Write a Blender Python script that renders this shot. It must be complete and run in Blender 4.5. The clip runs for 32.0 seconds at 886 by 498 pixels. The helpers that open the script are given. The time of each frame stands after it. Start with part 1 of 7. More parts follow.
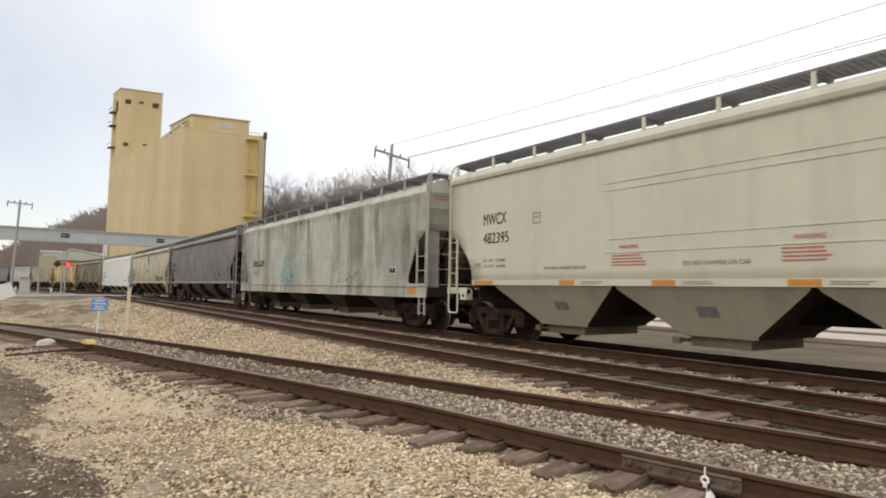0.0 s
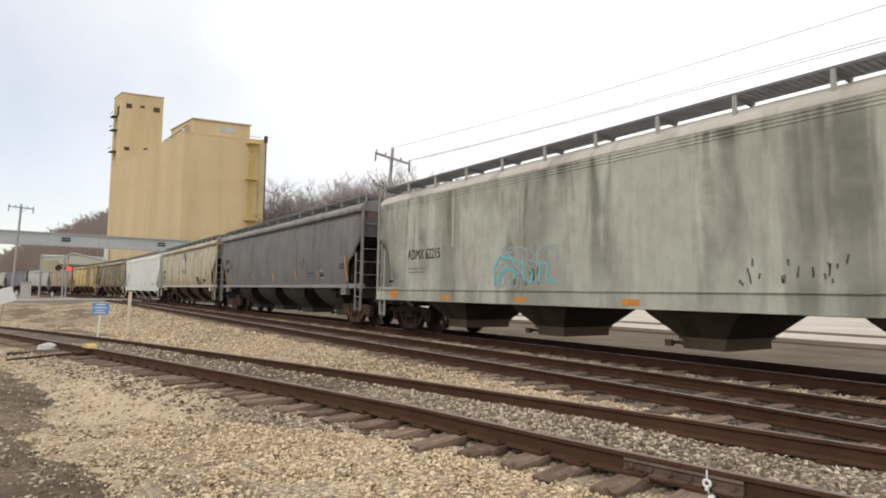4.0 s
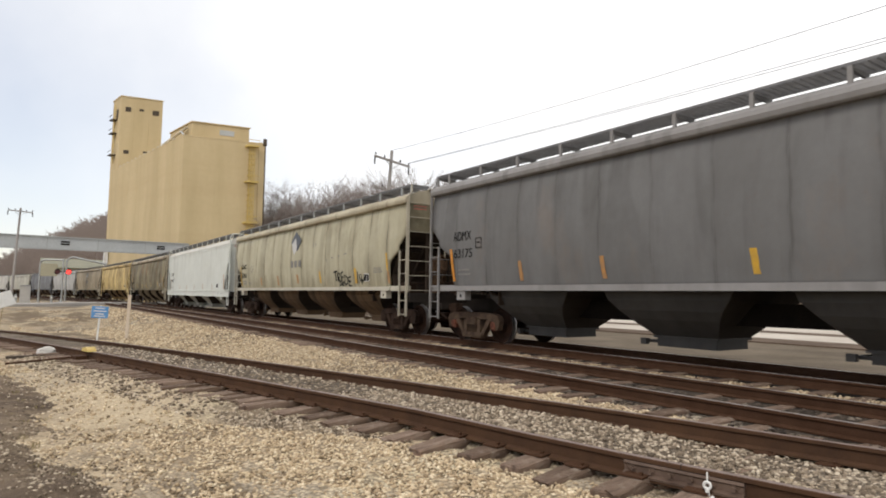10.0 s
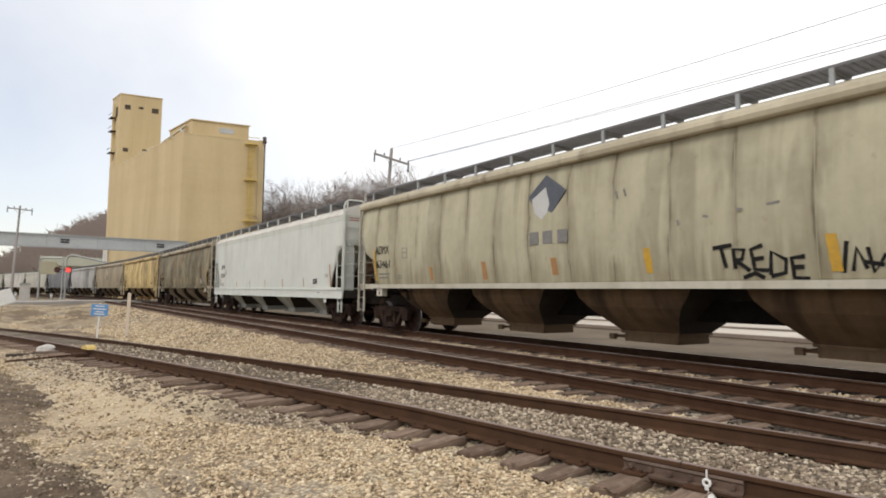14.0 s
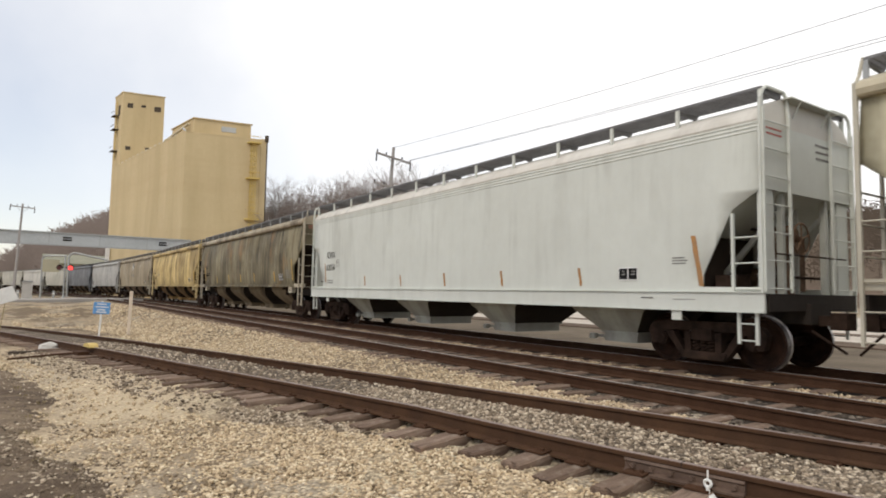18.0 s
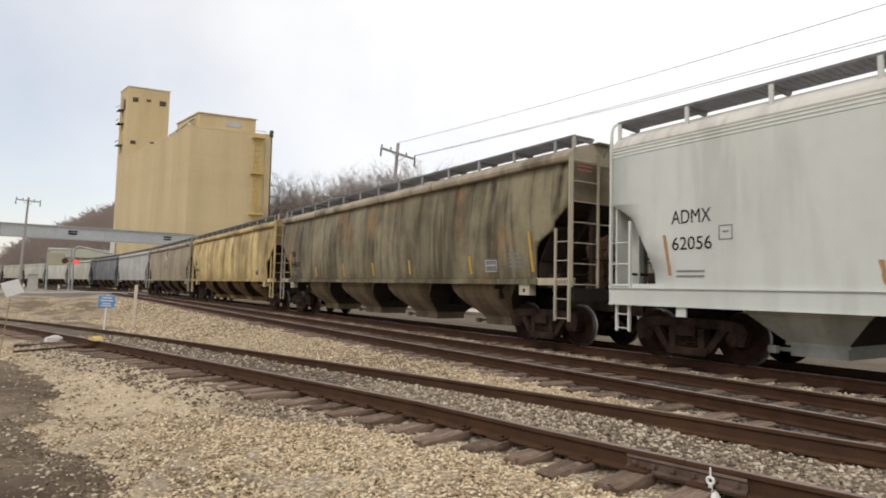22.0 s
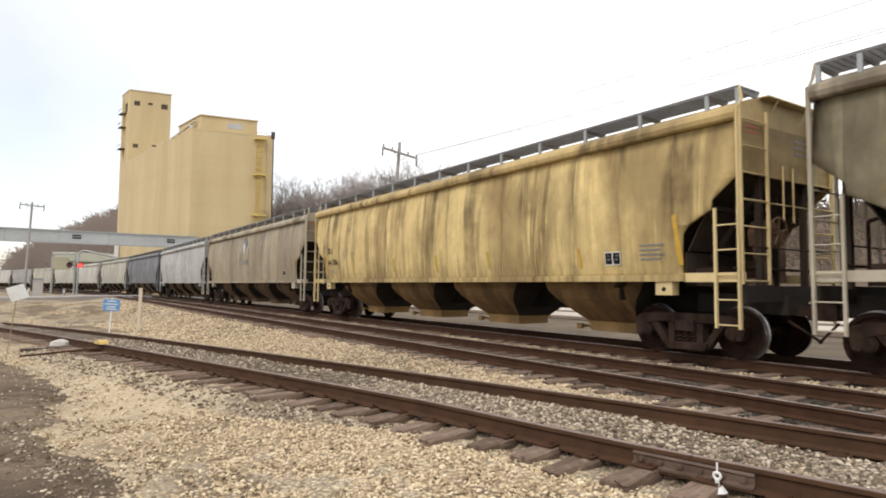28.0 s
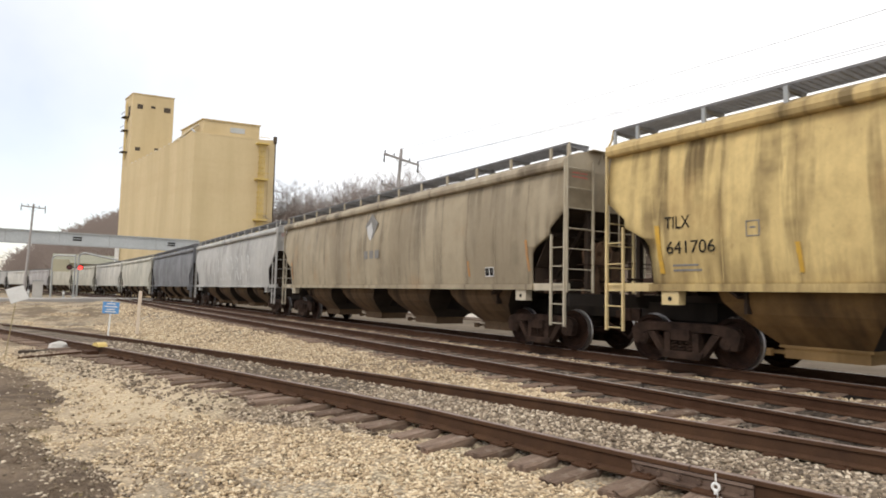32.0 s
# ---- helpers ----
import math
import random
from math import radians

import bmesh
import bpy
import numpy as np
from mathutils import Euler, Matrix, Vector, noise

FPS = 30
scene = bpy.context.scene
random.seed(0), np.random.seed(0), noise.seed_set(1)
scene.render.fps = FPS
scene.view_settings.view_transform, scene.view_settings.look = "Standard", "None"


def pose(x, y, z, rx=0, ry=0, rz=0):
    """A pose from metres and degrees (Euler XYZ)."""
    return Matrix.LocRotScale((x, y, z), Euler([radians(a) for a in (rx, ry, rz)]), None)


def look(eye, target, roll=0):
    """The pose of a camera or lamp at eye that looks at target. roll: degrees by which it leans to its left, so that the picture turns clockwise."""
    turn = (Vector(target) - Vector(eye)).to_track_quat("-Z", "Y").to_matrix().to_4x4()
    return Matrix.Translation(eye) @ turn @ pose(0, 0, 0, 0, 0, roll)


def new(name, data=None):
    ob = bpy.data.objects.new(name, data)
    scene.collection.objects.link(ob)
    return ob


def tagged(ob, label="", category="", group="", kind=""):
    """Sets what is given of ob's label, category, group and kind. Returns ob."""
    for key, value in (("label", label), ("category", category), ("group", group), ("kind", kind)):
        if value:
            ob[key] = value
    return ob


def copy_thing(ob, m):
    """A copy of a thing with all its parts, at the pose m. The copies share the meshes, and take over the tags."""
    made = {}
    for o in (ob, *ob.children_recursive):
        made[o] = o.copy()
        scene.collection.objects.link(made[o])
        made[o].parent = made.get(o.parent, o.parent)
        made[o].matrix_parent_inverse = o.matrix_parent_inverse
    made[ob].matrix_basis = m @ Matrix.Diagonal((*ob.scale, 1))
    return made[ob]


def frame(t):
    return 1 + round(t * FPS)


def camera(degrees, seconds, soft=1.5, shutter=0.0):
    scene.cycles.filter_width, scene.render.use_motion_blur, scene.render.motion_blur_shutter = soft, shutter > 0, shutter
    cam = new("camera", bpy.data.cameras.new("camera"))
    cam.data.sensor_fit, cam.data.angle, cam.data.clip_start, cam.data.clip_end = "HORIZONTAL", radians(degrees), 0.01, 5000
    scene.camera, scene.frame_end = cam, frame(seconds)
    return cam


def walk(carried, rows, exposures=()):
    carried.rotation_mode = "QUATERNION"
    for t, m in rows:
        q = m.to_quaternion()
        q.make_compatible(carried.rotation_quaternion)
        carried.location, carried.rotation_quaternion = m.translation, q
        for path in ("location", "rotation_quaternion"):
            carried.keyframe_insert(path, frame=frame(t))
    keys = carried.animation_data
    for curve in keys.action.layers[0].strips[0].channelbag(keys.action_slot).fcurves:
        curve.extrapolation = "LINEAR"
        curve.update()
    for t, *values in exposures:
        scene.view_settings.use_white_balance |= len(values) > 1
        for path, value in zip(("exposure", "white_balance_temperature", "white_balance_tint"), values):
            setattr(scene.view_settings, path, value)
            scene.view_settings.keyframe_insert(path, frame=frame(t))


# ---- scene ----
cam = camera(71.97, 32.0, soft=1.85, shutter=0.2)
EYE = (0.0, 0.0, 1.2325)


def aim(yaw, pitch, roll):
    """A pose at the tripod: degrees right of the main track, up, and lean."""
    y, p = radians(yaw), radians(pitch)
    d = Vector((math.sin(y) * math.cos(p), math.cos(y) * math.cos(p), math.sin(p)))
    return look(EYE, Vector(EYE) + d, roll)


walk(cam, [(t, aim(a, b, c)) for t, a, b, c in (
    (0, 34.07, 3.82, 1.04), (0.5, 34.07, 3.90, 1.03), (1, 34.08, 3.98, 1.11), (1.5, 34.08, 4.04, 1.08), (2, 34.05, 4.07, 1.00),
    (2.5, 34.02, 4.09, 0.96), (3, 34.00, 4.14, 0.95), (3.5, 33.99, 4.15, 0.91), (5.5, 34.02, 4.04, 0.99), (6, 34.05, 4.04, 0.79),
    (6.5, 34.08, 4.04, 0.66), (7, 34.08, 4.12, 0.65), (7.5, 34.08, 4.18, 0.70), (8, 34.05, 4.27, 0.76), (8.5, 34.03, 4.33, 0.74),
    (9, 34.03, 4.36, 0.75), (9.5, 34.03, 4.35, 0.77), (10, 34.04, 4.36, 0.75), (10.5, 34.04, 4.32, 0.81), (11, 34.06, 4.31, 0.96),
    (11.5, 34.01, 4.29, 0.94), (12, 33.99, 4.25, 0.91), (12.5, 34.00, 4.20, 1.04), (13, 34.02, 4.17, 1.14), (13.5, 34.05, 4.15, 0.95),
    (14, 34.07, 4.16, 0.74), (14.5, 34.03, 4.16, 0.62), (16.5, 33.95, 4.12, 0.76), (17, 33.96, 4.09, 1.01), (17.5, 33.96, 4.10, 0.99),
    (18, 33.91, 4.09, 0.95), (18.5, 33.88, 3.98, 0.87), (19, 33.84, 3.94, 0.91), (19.5, 33.83, 3.85, 1.00), (20, 33.77, 3.80, 1.08),
    (20.5, 33.74, 3.77, 1.20), (21, 33.69, 3.77, 1.22), (21.5, 33.64, 3.74, 1.21), (22, 33.55, 3.69, 1.30), (22.5, 33.51, 3.62, 1.27),
    (23, 33.46, 3.57, 1.23), (23.5, 33.44, 3.50, 1.06), (24, 33.44, 3.52, 1.13), (24.5, 33.45, 3.56, 1.12), (25, 33.41, 3.58, 1.05),
    (25.5, 33.35, 3.57, 1.00), (27.5, 33.26, 3.54, 0.55), (28, 33.26, 3.57, 0.50), (28.5, 33.27, 3.61, 0.54), (29, 33.28, 3.68, 0.58),
    (29.5, 33.32, 3.73, 0.93), (30, 33.27, 3.75, 0.96), (30.5, 33.26, 3.81, 1.06), (31, 33.26, 3.94, 1.22), (31.5, 33.26, 4.08, 1.12),
    (32, 33.22, 4.20, 1.22))],
    exposures=((0, 0.11), (7, 0.14), (13, 0.13), (17, 0.14), (19, 0.03), (22, 0.0), (23.5, 0.18), (25, 0.33), (28, 0.38), (32, 0.34)))

# ---- light ----
ELEV, AZIM = radians(50), radians(248)
world = bpy.data.worlds.new("overcast_sky")
scene.world = world
world.use_nodes = True
wn, wl = world.node_tree.nodes, world.node_tree.links
sky = wn.new("ShaderNodeTexSky")
sky.sky_type, sky.sun_disc, sky.sun_elevation, sky.sun_rotation = "NISHITA", False, ELEV, AZIM
sky_gain = wn.new("ShaderNodeMix")
sky_gain.data_type, sky_gain.blend_type = "RGBA", "MULTIPLY"
sky_gain.inputs[0].default_value = 1.0
sky_gain.inputs[7].default_value = (0.172, 0.151, 0.142, 1)
wl.new(sky.outputs[0], sky_gain.inputs[6])
cloud = wn.new("ShaderNodeTexNoise")
cloud.inputs["Scale"].default_value, cloud.inputs["Detail"].default_value, cloud.inputs["Roughness"].default_value = 2.6, 6, 0.52
aim = wn.new("ShaderNodeTexCoord")
thin = wn.new("ShaderNodeVectorMath")
thin.operation = "DOT_PRODUCT"
thin.inputs[1].default_value = (0.45, 0.0, 0.5)
wl.new(aim.outputs["Generated"], thin.inputs[0])
depth = wn.new("ShaderNodeMath")
depth.operation = "MULTIPLY_ADD"
depth.inputs[1].default_value = 0.45
wl.new(cloud.outputs[0], depth.inputs[0])
wl.new(thin.outputs["Value"], depth.inputs[2])
cover = wn.new("ShaderNodeValToRGB")
cover.color_ramp.elements[0].position, cover.color_ramp.elements[1].position = 0.20, 0.66
cover.color_ramp.elements[0].color, cover.color_ramp.elements[1].color = (0.33, 0.33, 0.33, 1), (1, 1, 1, 1)
wl.new(depth.outputs[0], cover.inputs[0])
veil = wn.new("ShaderNodeMix")
veil.data_type = "RGBA"
veil.inputs[7].default_value = (1.08, 1.07, 1.06, 1)
wl.new(cover.outputs[0], veil.inputs[0])
wl.new(sky_gain.outputs[2], veil.inputs[6])
wl.new(veil.outputs[2], wn["Background"].inputs["Color"])
wn["Background"].inputs["Strength"].default_value = 1.0

sun = new("sun", bpy.data.lights.new("sun", "SUN"))
sun.data.energy, sun.data.angle, sun.data.color = 1.3, radians(16), (1.0, 0.93, 0.82)
sun.matrix_world = look((0, 0, 60), Vector((0, 0, 60)) - Vector((math.sin(AZIM) * math.cos(ELEV), math.cos(AZIM) * math.cos(ELEV), math.sin(ELEV))))


# ---- materials ----
def node(nt, kind, **values):
    n = nt.nodes.new(kind)
    for k, v in values.items():
        n.inputs[k.replace("_", " ")].default_value = v
    return n


def grain(nt, scale, detail=6, rough=0.6, stretch=None, offset=0.0, warp=0.0):
    """A noise in the thing's own space, in cycles a metre; stretch: factors for x, y, z; warp: how far it wanders."""
    tc = nt.nodes.new("ShaderNodeTexCoord")
    mp = nt.nodes.new("ShaderNodeMapping")
    mp.inputs["Scale"].default_value = stretch or (1, 1, 1)
    mp.inputs["Location"].default_value = (offset, offset * 1.7, offset * 0.6)
    nt.links.new(tc.outputs["Object"], mp.inputs["Vector"])
    n = node(nt, "ShaderNodeTexNoise", Scale=scale, Detail=detail, Roughness=rough, Distortion=warp)
    nt.links.new(mp.outputs[0], n.inputs["Vector"])
    return n.outputs[0]


def ramp(nt, fac, lo, hi, a=0.0, b=1.0):
    r = nt.nodes.new("ShaderNodeMapRange")
    r.inputs["From Min"].default_value, r.inputs["From Max"].default_value = lo, hi
    r.inputs["To Min"].default_value, r.inputs["To Max"].default_value = a, b
    nt.links.new(fac, r.inputs[0])
    return r.outputs[0]


def times(nt, a, b):
    m = nt.nodes.new("ShaderNodeMath")
    m.operation, m.use_clamp = "MULTIPLY", True
    nt.links.new(a, m.inputs[0])
    nt.links.new(b, m.inputs[1])
    return m.outputs[0]


def blend(nt, fac, a, b, mode="MIX"):
    m = nt.nodes.new("ShaderNodeMix")
    m.data_type, m.blend_type = "RGBA", mode
    for sock, v in ((m.inputs[0], fac), (m.inputs[6], a), (m.inputs[7], b)):
        if isinstance(v, (int, float)):
            sock.default_value = v
        elif isinstance(v, tuple):
            sock.default_value = (*v, 1) if len(v) == 3 else v
        else:
            nt.links.new(v, sock)
    return m.outputs[2]


def start(name, rough=0.7, metal=0.0):
    m = bpy.data.materials.new(name)
    m.use_nodes = True
    nt = m.node_tree
    bs = nt.nodes["Principled BSDF"]
    bs.inputs["Roughness"].default_value, bs.inputs["Metallic"].default_value = rough, metal
    if rough >= 0.75:
        bs.inputs["Specular IOR Level"].default_value = 0.2
    return m, nt, bs


def bump(nt, bs, height, strength=0.3, distance=0.02):
    b = node(nt, "ShaderNodeBump", Strength=strength, Distance=distance)
    nt.links.new(height, b.inputs["Height"])
    nt.links.new(b.outputs[0], bs.inputs["Normal"])


def surface(name, a, b, scale=3.0, rough=0.75, metal=0.0, fine=40.0, strength=0.25, stretch=None, distance=0.01):
    """Two tones mixed by a broad and a fine noise, with a fine relief."""
    m, nt, bs = start(name, rough, metal)
    if rough >= 0.75 and a[0] < 0.12:
        bs.inputs["Specular IOR Level"].default_value = 0.08
    broad = ramp(nt, grain(nt, scale, stretch=stretch), 0.32, 0.68)
    thin = grain(nt, fine, 4, stretch=stretch)
    c = blend(nt, broad, a, b)
    c = blend(nt, ramp(nt, thin, 0.3, 0.7, 0.0, 0.35), c, tuple(x * 0.55 for x in a))
    nt.links.new(c, bs.inputs["Base Color"])
    nt.links.new(ramp(nt, thin, 0.3, 0.7, rough - 0.1, min(1, rough + 0.1)), bs.inputs["Roughness"])
    bump(nt, bs, thin, strength, distance)
    return m


def weathered(name, paint, grime, amount=0.5, rust=0.1, seed=0.0, rough=0.55, low=None, pale=0.0, orange=0.0, seams=0.0):
    """Car paint with wandering rain streaks, soot patches, dirty welds, a dirty lower band and rust."""
    m, nt, bs = start(name, rough)
    bs.inputs["Specular IOR Level"].default_value = 0.2
    here = nt.nodes.new("ShaderNodeTexCoord")
    axis = nt.nodes.new("ShaderNodeSeparateXYZ")
    nt.links.new(here.outputs["Object"], axis.inputs[0])
    streak = grain(nt, 1.0, 3, 0.5, (0.2, 1.8, 0.24), seed, 0.7)
    trail = grain(nt, 1.0, 4, 0.6, (0.2, 5.0, 0.45), seed + 2, 0.25)
    patch = grain(nt, 0.55, 7, 0.65, (1, 1, 1.3), seed + 3)
    wide = grain(nt, 1.0, 4, 0.55, (0.1, 0.5, 0.22), seed + 9, 0.4)
    reach = grain(nt, 0.8, 4, 0.6, (1, 0.8, 1), seed + 61)
    mottle = grain(nt, 4.0, 7, 0.7, (1, 1, 0.75), seed + 7)
    soot = tuple(x * 0.62 for x in grime)
    c = blend(nt, ramp(nt, patch, 0.36, 0.66, 0, 0.5 * amount + 0.14), paint, tuple(0.68 * x + 0.12 * g for x, g in zip(paint, grime)))
    c = blend(nt, ramp(nt, wide, 0.44, 0.62, 0, amount * 0.85), c, grime)
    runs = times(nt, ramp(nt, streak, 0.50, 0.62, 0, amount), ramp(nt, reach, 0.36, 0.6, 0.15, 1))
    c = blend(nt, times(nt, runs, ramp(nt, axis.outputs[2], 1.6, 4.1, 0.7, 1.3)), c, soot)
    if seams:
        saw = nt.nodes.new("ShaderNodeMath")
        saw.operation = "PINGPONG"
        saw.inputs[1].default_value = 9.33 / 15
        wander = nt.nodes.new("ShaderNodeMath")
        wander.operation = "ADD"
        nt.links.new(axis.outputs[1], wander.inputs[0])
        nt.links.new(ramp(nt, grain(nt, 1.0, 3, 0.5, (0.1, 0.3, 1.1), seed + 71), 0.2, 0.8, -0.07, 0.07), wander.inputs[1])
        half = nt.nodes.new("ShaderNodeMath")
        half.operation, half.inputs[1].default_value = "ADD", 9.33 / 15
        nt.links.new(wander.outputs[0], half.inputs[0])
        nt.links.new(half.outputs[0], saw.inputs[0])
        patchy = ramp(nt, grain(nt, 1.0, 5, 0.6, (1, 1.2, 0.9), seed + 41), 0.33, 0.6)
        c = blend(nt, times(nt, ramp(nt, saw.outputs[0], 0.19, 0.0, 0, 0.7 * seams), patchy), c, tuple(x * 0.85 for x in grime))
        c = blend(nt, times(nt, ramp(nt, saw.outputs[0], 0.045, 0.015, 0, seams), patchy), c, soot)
    if pale:
        runs = times(nt, ramp(nt, grain(nt, 1.0, 3, 0.6, (0.2, 3.0, 0.26), seed + 15, 0.8), 0.56, 0.66, 0, pale), ramp(nt, reach, 0.62, 0.42, 0.1, 1))
        c = blend(nt, runs, c, tuple(min(0.8, x * 1.22) for x in paint))
    if orange:
        c = blend(nt, ramp(nt, grain(nt, 0.75, 6, 0.65, (1, 1, 0.6), seed + 31), 0.57, 0.70, 0, orange), c, (0.31, 0.165, 0.06))
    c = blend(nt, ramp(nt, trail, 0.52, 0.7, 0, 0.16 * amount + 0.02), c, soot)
    if low:
        ad = nt.nodes.new("ShaderNodeMath")
        ad.operation = "ADD"
        nt.links.new(axis.outputs[2], ad.inputs[0])
        nt.links.new(ramp(nt, trail, 0.3, 0.7, -0.6, 0.6), ad.inputs[1])
        c = blend(nt, ramp(nt, ad.outputs[0], low, low - 1.0, 0, 0.7), c, grime)
    spots = grain(nt, 7.0, 6, 0.7, (1, 1, 0.6), seed + 5)
    c = blend(nt, ramp(nt, spots, 0.62, 0.72, 0, rust * 3), c, (0.13, 0.058, 0.026))
    c = blend(nt, ramp(nt, mottle, 0.42, 0.68, 0, 0.10 + 0.22 * amount), c, grime)
    nt.links.new(c, bs.inputs["Base Color"])
    nt.links.new(ramp(nt, patch, 0.3, 0.7, rough - 0.1, rough + 0.2), bs.inputs["Roughness"])
    bump(nt, bs, grain(nt, 0.9, 4, 0.5, (1, 1.4, 0.8), seed + 51), 0.4, 0.06)
    return m


def pebbles(name, tones, scale, rough=0.92, depth=0.02, dirt=None):
    """Ground of small stones: cells of several tones with dark joints, broken by broad dirt."""
    m, nt, bs = start(name, rough)
    tc = nt.nodes.new("ShaderNodeTexCoord")
    v = node(nt, "ShaderNodeTexVoronoi", Scale=scale)
    nt.links.new(tc.outputs["Object"], v.inputs["Vector"])
    sep = nt.nodes.new("ShaderNodeSeparateColor")
    nt.links.new(v.outputs["Color"], sep.inputs[0])
    cr = nt.nodes.new("ShaderNodeValToRGB")
    cr.color_ramp.elements[0].color, cr.color_ramp.elements[1].color = (*tones[0], 1), (*tones[-1], 1)
    for k, t in enumerate(tones[1:-1]):
        cr.color_ramp.elements.new((k + 1) / (len(tones) - 1)).color = (*t, 1)
    nt.links.new(sep.outputs[0], cr.inputs[0])
    c = blend(nt, ramp(nt, grain(nt, 0.6, 6), 0.42, 0.7, 0, 0.6), cr.outputs[0], tuple(x * 0.6 for x in tones[1]))
    c = blend(nt, ramp(nt, grain(nt, 0.33, 6, 0.65, (0.7, 1.6, 1), 4.0), 0.5, 0.66, 0, 0.6), c, tuple(min(0.7, x * 1.15) for x in tones[-1]))
    if dirt:
        c = blend(nt, ramp(nt, grain(nt, 0.22, 7, 0.68, (1.5, 0.6, 1), 11.0), 0.5, 0.62, 0, 0.7), c, (0.40, 0.36, 0.29))
        c = blend(nt, ramp(nt, grain(nt, 0.5, 7, 0.7, (1.3, 0.5, 1), 23.0), 0.47, 0.58, 0, 0.85), c, dirt)
    c = blend(nt, ramp(nt, v.outputs["Distance"], 0.35, 0.75, 0, 0.75), c, tuple(x * 0.3 for x in tones[1]))
    if dirt:
        axis = nt.nodes.new("ShaderNodeSeparateXYZ")
        nt.links.new(tc.outputs["Object"], axis.inputs[0])
        off = nt.nodes.new("ShaderNodeMath")
        off.operation, off.inputs[1].default_value = "MULTIPLY_ADD", -0.35
        nt.links.new(axis.outputs[1], off.inputs[0])
        nt.links.new(axis.outputs[0], off.inputs[2])
        dust = times(nt, ramp(nt, off.outputs[0], -0.6, -1.4, 0, 0.85), ramp(nt, axis.outputs[1], 18, 12, 0, 1))
        dust = times(nt, dust, ramp(nt, grain(nt, 0.9, 7, 0.7, (0.7, 1.4, 1), 37.0), 0.36, 0.56, 0.25, 1))
        c = blend(nt, dust, c, blend(nt, ramp(nt, grain(nt, 22, 5, 0.7), 0.35, 0.65), (0.40, 0.315, 0.205), (0.55, 0.45, 0.31)))
    nt.links.new(c, bs.inputs["Base Color"])
    bump(nt, bs, ramp(nt, v.outputs["Distance"], 0.0, 0.8, 1, 0), 1.0, depth)
    return m


def stone_mix(name, tones):
    """Loose stones: one tone a stone, with dust."""
    m, nt, bs = start(name, 0.9)
    geo = nt.nodes.new("ShaderNodeNewGeometry")
    cr = nt.nodes.new("ShaderNodeValToRGB")
    cr.color_ramp.elements[0].color, cr.color_ramp.elements[1].color = (*tones[0], 1), (*tones[-1], 1)
    for k, t in enumerate(tones[1:-1]):
        cr.color_ramp.elements.new((k + 1) / (len(tones) - 1)).color = (*t, 1)
    nt.links.new(geo.outputs["Random Per Island"], cr.inputs[0])
    c = blend(nt, ramp(nt, grain(nt, 45, 4), 0.35, 0.65, 0, 0.45), cr.outputs[0], tuple(0.6 * x for x in tones[1]))
    nt.links.new(c, bs.inputs["Base Color"])
    bump(nt, bs, grain(nt, 80, 3), 0.3, 0.004)
    return m


TAN = ((0.15, 0.11, 0.07), (0.46, 0.35, 0.22), (0.62, 0.495, 0.325), (0.80, 0.69, 0.50))
GREY = ((0.09, 0.069, 0.05), (0.22, 0.172, 0.122), (0.42, 0.34, 0.245), (0.70, 0.605, 0.465))
M_BALLAST = pebbles("tan_ballast", ((0.20, 0.148, 0.095), (0.42, 0.325, 0.21), (0.55, 0.435, 0.285), (0.68, 0.555, 0.385)), 24, dirt=(0.135, 0.095, 0.062))
M_FOUL = pebbles("oily_brown_ballast", ((0.022, 0.017, 0.013), (0.058, 0.044, 0.033), (0.09, 0.07, 0.052), (0.16, 0.13, 0.10)), 20)
M_FOULTAN = pebbles("dirty_siding_ballast", ((0.05, 0.036, 0.025), (0.13, 0.098, 0.068), (0.21, 0.165, 0.12), (0.34, 0.285, 0.22)), 26)
# oily ballast, coloured near black to hold the shade under the train
M_BLACKBED = pebbles("shaded_oily_ballast", ((0.006, 0.005, 0.0045), (0.014, 0.011, 0.009), (0.024, 0.019, 0.015), (0.045, 0.036, 0.028)), 20)
M_STONE = stone_mix("tan_stones", TAN)
M_STONE_GREY = stone_mix("grey_tan_stones", GREY)
M_STONE_BROWN = stone_mix("oily_stones", ((0.02, 0.016, 0.013), (0.06, 0.046, 0.035), (0.11, 0.086, 0.066), (0.26, 0.22, 0.175)))
M_SOIL, _nt, _bs = start("dark_dry_soil", 0.97)
_c = blend(_nt, ramp(_nt, grain(_nt, 1.1, 6, 0.65), 0.35, 0.65), (0.10, 0.072, 0.05), (0.22, 0.165, 0.115))
_c = blend(_nt, ramp(_nt, grain(_nt, 0.9, 7, 0.7, (0.8, 1.7, 1), 13.0), 0.48, 0.62, 0, 0.6), _c, (0.36, 0.28, 0.19))
_c = blend(_nt, ramp(_nt, grain(_nt, 16, 5, 0.7), 0.35, 0.7, 0, 0.55), _c, (0.09, 0.066, 0.048))
_nt.links.new(_c, _bs.inputs["Base Color"])
bump(_nt, _bs, grain(_nt, 16, 6, 0.7), 1.0, 0.05)
M_STRAW = surface("dead_grass", (0.36, 0.29, 0.16), (0.24, 0.2, 0.10), 3, 0.9)
M_ROAD = surface("pale_worn_asphalt", (0.36, 0.34, 0.31), (0.30, 0.285, 0.265), 0.5, 0.9, 0, 20, 0.3)
M_CINDER = surface("dark_cinder", (0.09, 0.065, 0.048), (0.16, 0.12, 0.09), 0.7, 0.95, 0, 9, 0.5)
